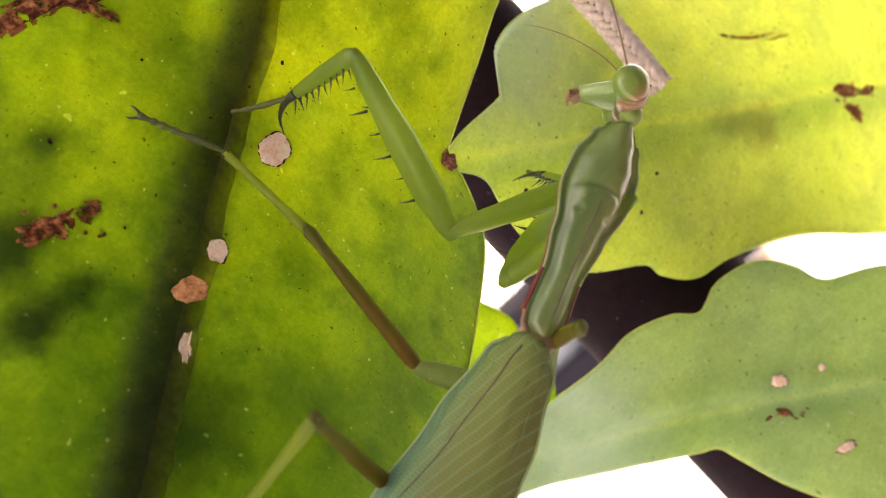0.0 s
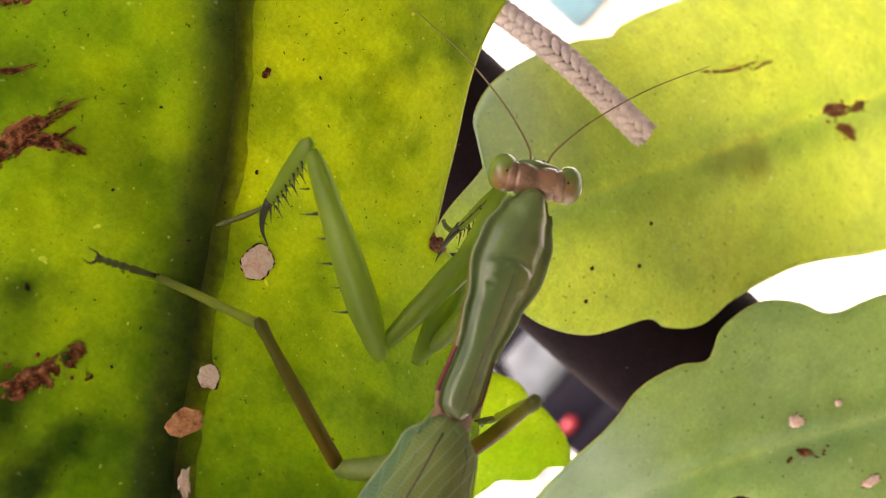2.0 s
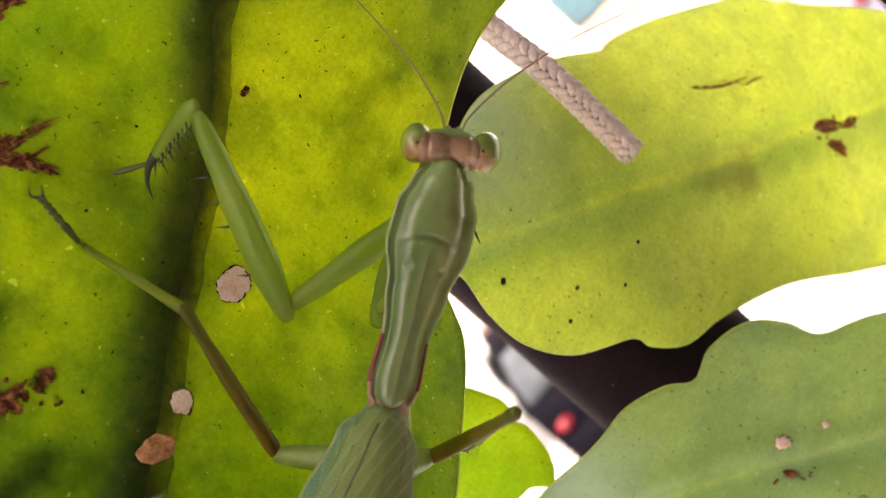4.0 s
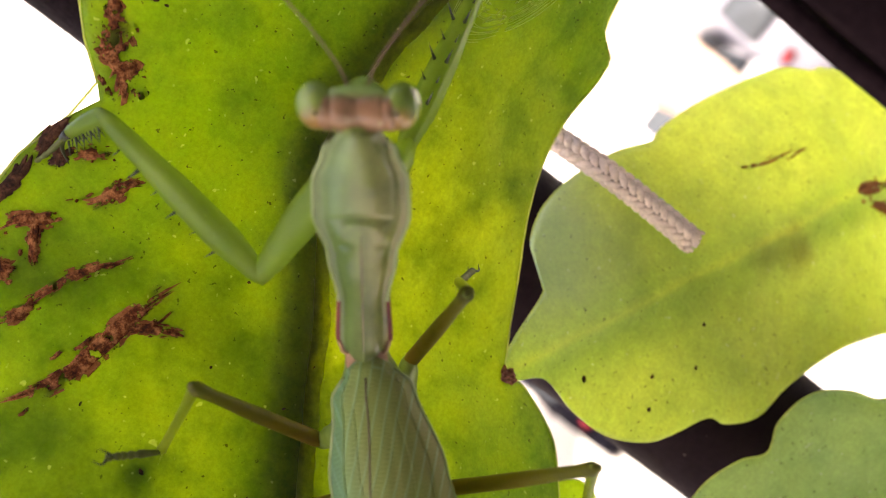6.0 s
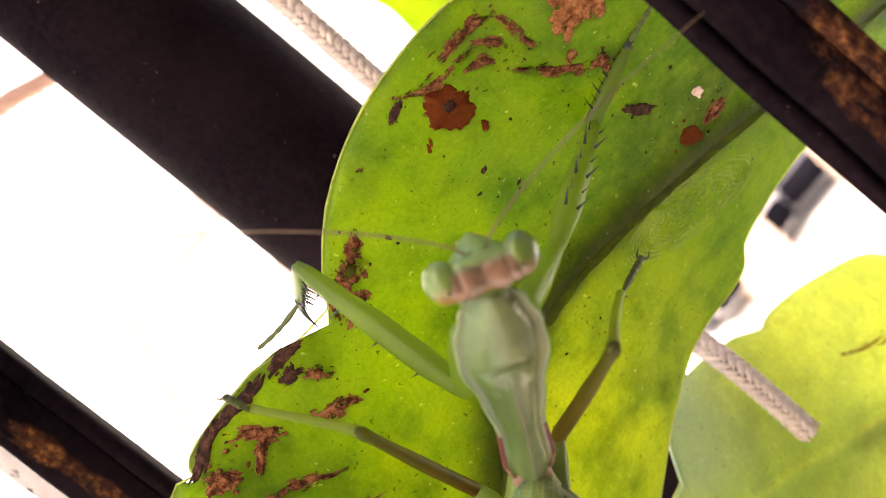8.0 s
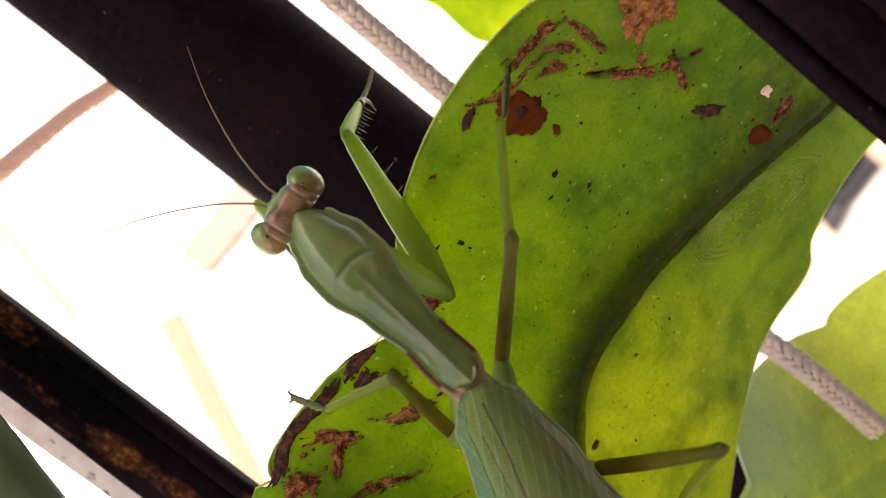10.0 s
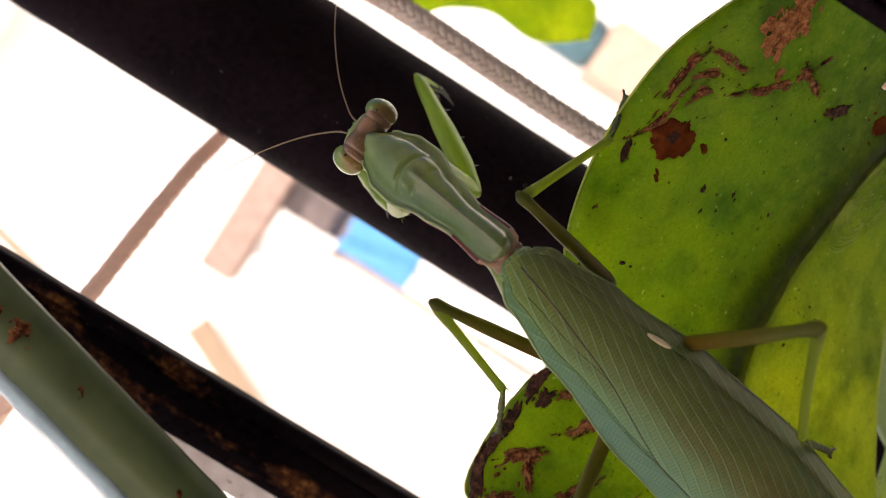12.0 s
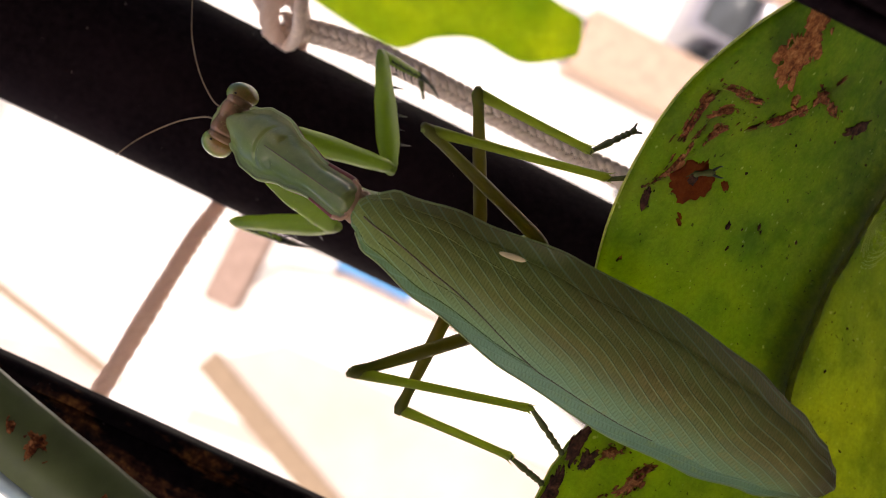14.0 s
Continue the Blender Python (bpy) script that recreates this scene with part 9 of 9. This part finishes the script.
    walk(moving['right_hind_coxa'], at_cm([
        (0, -1.45, -0.18, -0.42, -24, 34, 153),
        (0.25, -1.45, -0.18, -0.42, -21, 38, 156),
        (0.5, -1.45, -0.18, -0.42, -16, 41, 160),
        (0.75, -1.45, -0.18, -0.42, -12, 44, 167),
        (1, -1.45, -0.18, -0.42, -7, 47, 176),
        (1.25, -1.45, -0.18, -0.42, -6, 48, -180),
        (1.5, -1.45, -0.18, -0.42, -4, 49, -176),
        (1.75, -1.45, -0.18, -0.42, -4, 49, -174),
        (2, -1.45, -0.18, -0.42, -4, 49, -172),
        (2.25, -1.45, -0.18, -0.42, -4, 49, -174),
        (2.5, -1.45, -0.18, -0.42, -4, 49, -176),
        (2.75, -1.45, -0.18, -0.42, -5, 56, -175),
        (3, -1.45, -0.18, -0.42, -5, 63, -173),
        (3.2, -1.45, -0.18, -0.42, -5, 62, -172),
        (3.7, -1.45, -0.18, -0.42, -4, 59, -168),
        (4.2, -1.45, -0.18, -0.42, -2, 51, -161),
        (4.7, -1.45, -0.18, -0.42, -2, 42, -155),
        (5.3, -1.45, -0.18, -0.42, -3, 38, -152),
        (5.5, -1.45, -0.18, -0.42, -5, 57, -146),
        (5.7, -1.45, -0.18, -0.42, -4, 58, -145),
        (6, -1.45, -0.18, -0.42, -2, 59, -142),
        (6.25, -1.45, -0.18, -0.42, -1, 55, -141),
        (6.5, -1.45, -0.18, -0.42, -0, 51, -141),
        (6.75, -1.45, -0.18, -0.42, 28, 58, -102),
        (7, -1.45, -0.18, -0.42, 57, 53, -62),
        (7.25, -1.45, -0.18, -0.42, 62, 50, -55),
        (7.5, -1.45, -0.18, -0.42, 66, 48, -49),
        (7.75, -1.45, -0.18, -0.42, 32, 58, -51),
        (8, -1.45, -0.18, -0.42, -16, 65, -67),
        (8.1, -1.45, -0.18, -0.42, -19, 69, -67),
        (8.2, -1.45, -0.18, -0.42, -22, 73, -68),
        (8.7, -1.45, -0.18, -0.42, -25, 67, -81),
        (9.2, -1.45, -0.18, -0.42, -20, 54, -102),
        (9.8, -1.45, -0.18, -0.42, -8, 40, -123),
        (10.3, -1.45, -0.18, -0.42, -2, 36, -131),
        (10.4, -1.45, -0.18, -0.42, -2, 38, -131),
        (10.5, -1.45, -0.18, -0.42, -2, 40, -131),
        (10.75, -1.45, -0.18, -0.42, -2, 7, -140),
        (11, -1.45, -0.18, -0.42, 4, -26, -150),
        (11.25, -1.45, -0.18, -0.42, 4, -25, -150),
        (11.5, -1.45, -0.18, -0.42, 4, -25, -150),
        (11.75, -1.45, -0.18, -0.42, 3, -25, -147),
        (12, -1.45, -0.18, -0.42, 2, -25, -144),
        (12.25, -1.45, -0.18, -0.42, 1, -22, -147),
        (12.5, -1.45, -0.18, -0.42, 1, -20, -150),
        (12.75, -1.45, -0.18, -0.42, -1, 3, -148),
        (13, -1.45, -0.18, -0.42, -2, 26, -147),
        (13.5, -1.45, -0.18, -0.42, -5, 32, -134),
        (14, -1.45, -0.18, -0.42, -6, 23, -143),
    ]))
    walk(moving['right_hind_femur'], at_cm([
        (0, -2.08, 0.13, -0.90, 19, -51, -76),
        (0.25, -2.07, 0.09, -0.94, 17, -52, -72),
        (0.5, -2.05, 0.04, -0.98, 14, -54, -68),
        (0.75, -2.04, -0.05, -1.01, 12, -56, -67),
        (1, -2.02, -0.14, -1.04, 9, -58, -66),
        (1.25, -2.02, -0.18, -1.05, 8, -60, -62),
        (1.5, -2.01, -0.22, -1.06, 8, -62, -58),
        (1.75, -2.01, -0.24, -1.06, 8, -61, -57),
        (2, -2.00, -0.26, -1.06, 7, -61, -57),
        (2.25, -2.00, -0.24, -1.06, 7, -59, -56),
        (2.5, -2.00, -0.22, -1.06, 7, -58, -55),
        (2.75, -1.92, -0.22, -1.12, 7, -57, -54),
        (3, -1.84, -0.23, -1.18, 7, -57, -54),
        (3.2, -1.84, -0.24, -1.17, 7, -57, -54),
        (3.7, -1.88, -0.27, -1.15, 5, -57, -57),
        (4.2, -1.96, -0.35, -1.08, -0, -57, -62),
        (4.7, -2.02, -0.44, -0.99, -5, -58, -68),
        (5.3, -2.05, -0.50, -0.94, -8, -58, -71),
        (5.5, -1.83, -0.44, -1.14, -4, -42, -48),
        (5.7, -1.82, -0.44, -1.14, -6, -43, -56),
        (6, -1.80, -0.45, -1.15, -8, -47, -73),
        (6.25, -1.83, -0.48, -1.12, -9, -52, -78),
        (6.5, -1.86, -0.51, -1.08, -9, -56, -84),
        (6.75, -1.54, -0.62, -1.14, -10, -56, -76),
        (7, -1.21, -0.64, -1.09, -11, -56, -69),
        (7.25, -1.14, -0.62, -1.08, -11, -58, -64),
        (7.5, -1.08, -0.61, -1.05, -12, -60, -59),
        (7.75, -1.17, -0.53, -1.14, -12, -58, -54),
        (8, -1.31, -0.50, -1.19, -11, -55, -50),
        (8.1, -1.33, -0.46, -1.22, -11, -54, -52),
        (8.2, -1.36, -0.41, -1.23, -10, -53, -55),
        (8.7, -1.40, -0.51, -1.20, -13, -55, -57),
        (9.2, -1.55, -0.67, -1.11, -17, -60, -61),
        (9.8, -1.81, -0.73, -0.96, -23, -67, -66),
        (10.3, -1.90, -0.70, -0.91, -25, -69, -67),
        (10.4, -1.89, -0.69, -0.94, -24, -69, -70),
        (10.5, -1.88, -0.67, -0.96, -23, -69, -73),
        (10.75, -2.09, -0.72, -0.52, -41, -80, -72),
        (11, -2.11, -0.57, -0.05, -158, -86, 29),
        (11.25, -2.12, -0.57, -0.06, -123, -86, 6),
        (11.5, -2.12, -0.56, -0.06, -93, -86, -12),
        (11.75, -2.10, -0.60, -0.06, -30, -83, -79),
        (12, -2.08, -0.63, -0.06, -14, -77, -97),
        (12.25, -2.11, -0.60, -0.10, -8, -74, -111),
        (12.5, -2.14, -0.58, -0.13, -4, -71, -122),
        (12.75, -2.17, -0.62, -0.46, -11, -63, -81),
        (13, -2.09, -0.59, -0.79, -5, -55, -51),
        (13.5, -1.95, -0.70, -0.87, 3, -48, -24),
        (14, -2.08, -0.65, -0.75, 5, -30, -14),
    ]))
    walk(moving['right_hind_tibia'], at_cm([
        (0, -1.77, -1.15, 0.73, -23, 54, -156),
        (0.25, -1.68, -1.13, 0.72, -17, 52, -152),
        (0.5, -1.59, -1.12, 0.71, -12, 50, -148),
        (0.75, -1.59, -1.13, 0.73, -8, 48, -147),
        (1, -1.58, -1.14, 0.74, -4, 47, -146),
        (1.25, -1.53, -1.10, 0.77, -3, 46, -145),
        (1.5, -1.48, -1.05, 0.79, -1, 45, -143),
        (1.75, -1.46, -1.09, 0.78, -1, 45, -143),
        (2, -1.44, -1.12, 0.77, -1, 45, -143),
        (2.25, -1.40, -1.13, 0.74, -1, 45, -143),
        (2.5, -1.35, -1.13, 0.71, -1, 44, -143),
        (2.75, -1.27, -1.14, 0.65, -1, 44, -143),
        (3, -1.18, -1.15, 0.59, -1, 44, -142),
        (3.2, -1.18, -1.17, 0.59, -1, 44, -143),
        (3.7, -1.26, -1.23, 0.62, -2, 43, -146),
        (4.2, -1.43, -1.36, 0.69, -2, 42, -153),
        (4.7, -1.60, -1.48, 0.78, -2, 40, -160),
        (5.3, -1.69, -1.54, 0.85, -2, 40, -164),
        (5.5, -0.78, -1.60, 0.26, -2, 46, -166),
        (5.7, -0.97, -1.71, 0.30, 1, 48, -171),
        (6, -1.37, -1.82, 0.39, 5, 52, -179),
        (6.25, -1.55, -1.76, 0.53, 6, 47, 179),
        (6.5, -1.73, -1.68, 0.66, 6, 42, 176),
        (6.75, -1.26, -1.77, 0.60, 14, 54, 159),
        (7, -0.78, -1.74, 0.64, 17, 67, 139),
        (7.25, -0.66, -1.63, 0.71, 16, 66, 139),
        (7.5, -0.54, -1.50, 0.77, 16, 66, 139),
        (7.75, -0.52, -1.43, 0.64, 15, 63, 147),
        (8, -0.54, -1.41, 0.54, 13, 61, 154),
        (8.1, -0.58, -1.43, 0.49, 13, 60, 151),
        (8.2, -0.63, -1.44, 0.44, 13, 59, 147),
        (8.7, -0.74, -1.51, 0.52, 14, 59, 150),
        (9.2, -1.05, -1.58, 0.72, 16, 57, 156),
        (9.8, -1.46, -1.49, 0.96, 19, 55, 164),
        (10.3, -1.61, -1.40, 1.05, 20, 55, 166),
        (10.4, -1.63, -1.40, 1.02, 20, 56, 167),
        (10.5, -1.65, -1.40, 0.99, 21, 57, 168),
        (10.75, -1.98, -1.07, 1.55, 20, 53, 176),
        (11, -2.00, -0.50, 2.04, 18, 48, -177),
        (11.25, -1.98, -0.55, 2.04, 15, 48, -178),
        (11.5, -1.96, -0.60, 2.03, 13, 47, -179),
        (11.75, -2.05, -0.86, 2.02, 13, 47, 171),
        (12, -2.14, -1.11, 1.98, 12, 48, 162),
        (12.25, -2.32, -1.14, 1.92, 11, 53, 162),
        (12.5, -2.50, -1.15, 1.86, 11, 59, 162),
        (12.75, -2.02, -1.57, 1.40, 6, 38, 168),
        (13, -1.33, -1.54, 0.92, 0, 17, 175),
        (13.5, -0.66, -1.28, 0.68, -4, 33, -167),
        (14, -0.31, -1.08, 0.31, -6, 17, -164),
    ]))
    walk(moving['right_hind_tarsus'], at_cm([
        (0, -2.93, -1.66, -1.00, -31, 67, -159),
        (0.25, -2.84, -1.76, -0.97, -22, 63, -153),
        (0.5, -2.76, -1.86, -0.93, -14, 59, -149),
        (0.75, -2.79, -1.91, -0.88, -9, 57, -148),
        (1, -2.80, -1.96, -0.82, -5, 54, -147),
        (1.25, -2.75, -1.97, -0.77, -3, 53, -144),
        (1.5, -2.70, -1.97, -0.72, -2, 52, -142),
        (1.75, -2.68, -2.01, -0.73, -2, 52, -142),
        (2, -2.66, -2.04, -0.74, -2, 52, -143),
        (2.25, -2.62, -2.05, -0.76, -2, 52, -143),
        (2.5, -2.58, -2.05, -0.79, -2, 52, -143),
        (2.75, -2.49, -2.07, -0.85, -2, 52, -143),
        (3, -2.40, -2.09, -0.90, -2, 52, -142),
        (3.2, -2.41, -2.10, -0.91, -2, 52, -143),
        (3.7, -2.55, -2.11, -0.86, -2, 52, -146),
        (4.2, -2.85, -2.09, -0.75, -2, 51, -155),
        (4.7, -3.14, -2.05, -0.61, -2, 49, -163),
        (5.3, -3.29, -2.00, -0.52, -2, 49, -168),
        (5.5, -2.23, -1.95, -1.29, -2, 51, -167),
        (5.7, -2.39, -1.94, -1.30, 0, 50, -169),
        (6, -2.68, -1.85, -1.31, 4, 47, -171),
        (6.25, -3.01, -1.72, -1.06, 5, 48, -172),
        (6.5, -3.31, -1.56, -0.79, 6, 49, -173),
        (6.75, -2.45, -1.32, -1.14, 18, 61, 173),
        (7, -1.43, -1.19, -1.33, 27, 76, 157),
        (7.25, -1.31, -1.06, -1.26, 67, 77, -161),
        (7.5, -1.20, -0.93, -1.19, 99, 73, -127),
        (7.75, -1.32, -0.91, -1.29, 54, 75, -162),
        (8, -1.48, -0.96, -1.34, 16, 69, 171),
        (8.1, -1.51, -0.90, -1.38, 17, 69, 166),
        (8.2, -1.55, -0.85, -1.41, 17, 68, 162),
        (8.7, -1.71, -0.95, -1.32, 18, 67, 164),
        (9.2, -2.11, -1.12, -1.09, 20, 64, 169),
        (9.8, -2.63, -1.14, -0.81, 21, 60, 174),
        (10.3, -2.82, -1.10, -0.71, 21, 58, 176),
        (10.4, -2.81, -1.13, -0.76, 23, 60, 173),
        (10.5, -2.81, -1.15, -0.80, 24, 62, 170),
        (10.75, -3.29, -0.98, -0.16, 17, 52, -167),
        (11, -3.42, -0.58, 0.43, 5, 44, -146),
        (11.25, -3.43, -0.60, 0.45, 5, 44, -147),
        (11.5, -3.43, -0.62, 0.46, 6, 45, -148),
        (11.75, -3.48, -0.64, 0.43, 6, 45, -153),
        (12, -3.52, -0.67, 0.39, 5, 45, -158),
        (12.25, -3.54, -0.75, 0.19, 5, 47, -160),
        (12.5, -3.55, -0.82, 0.01, 4, 49, -162),
        (12.75, -3.68, -1.23, 0.08, 1, 38, -158),
        (13, -3.37, -1.35, 0.28, -2, 28, -155),
        (13.5, -2.42, -1.69, -0.48, -4, 22, -151),
        (14, -2.29, -1.64, -0.31, -6, 2, -146),
    ]))


motions()
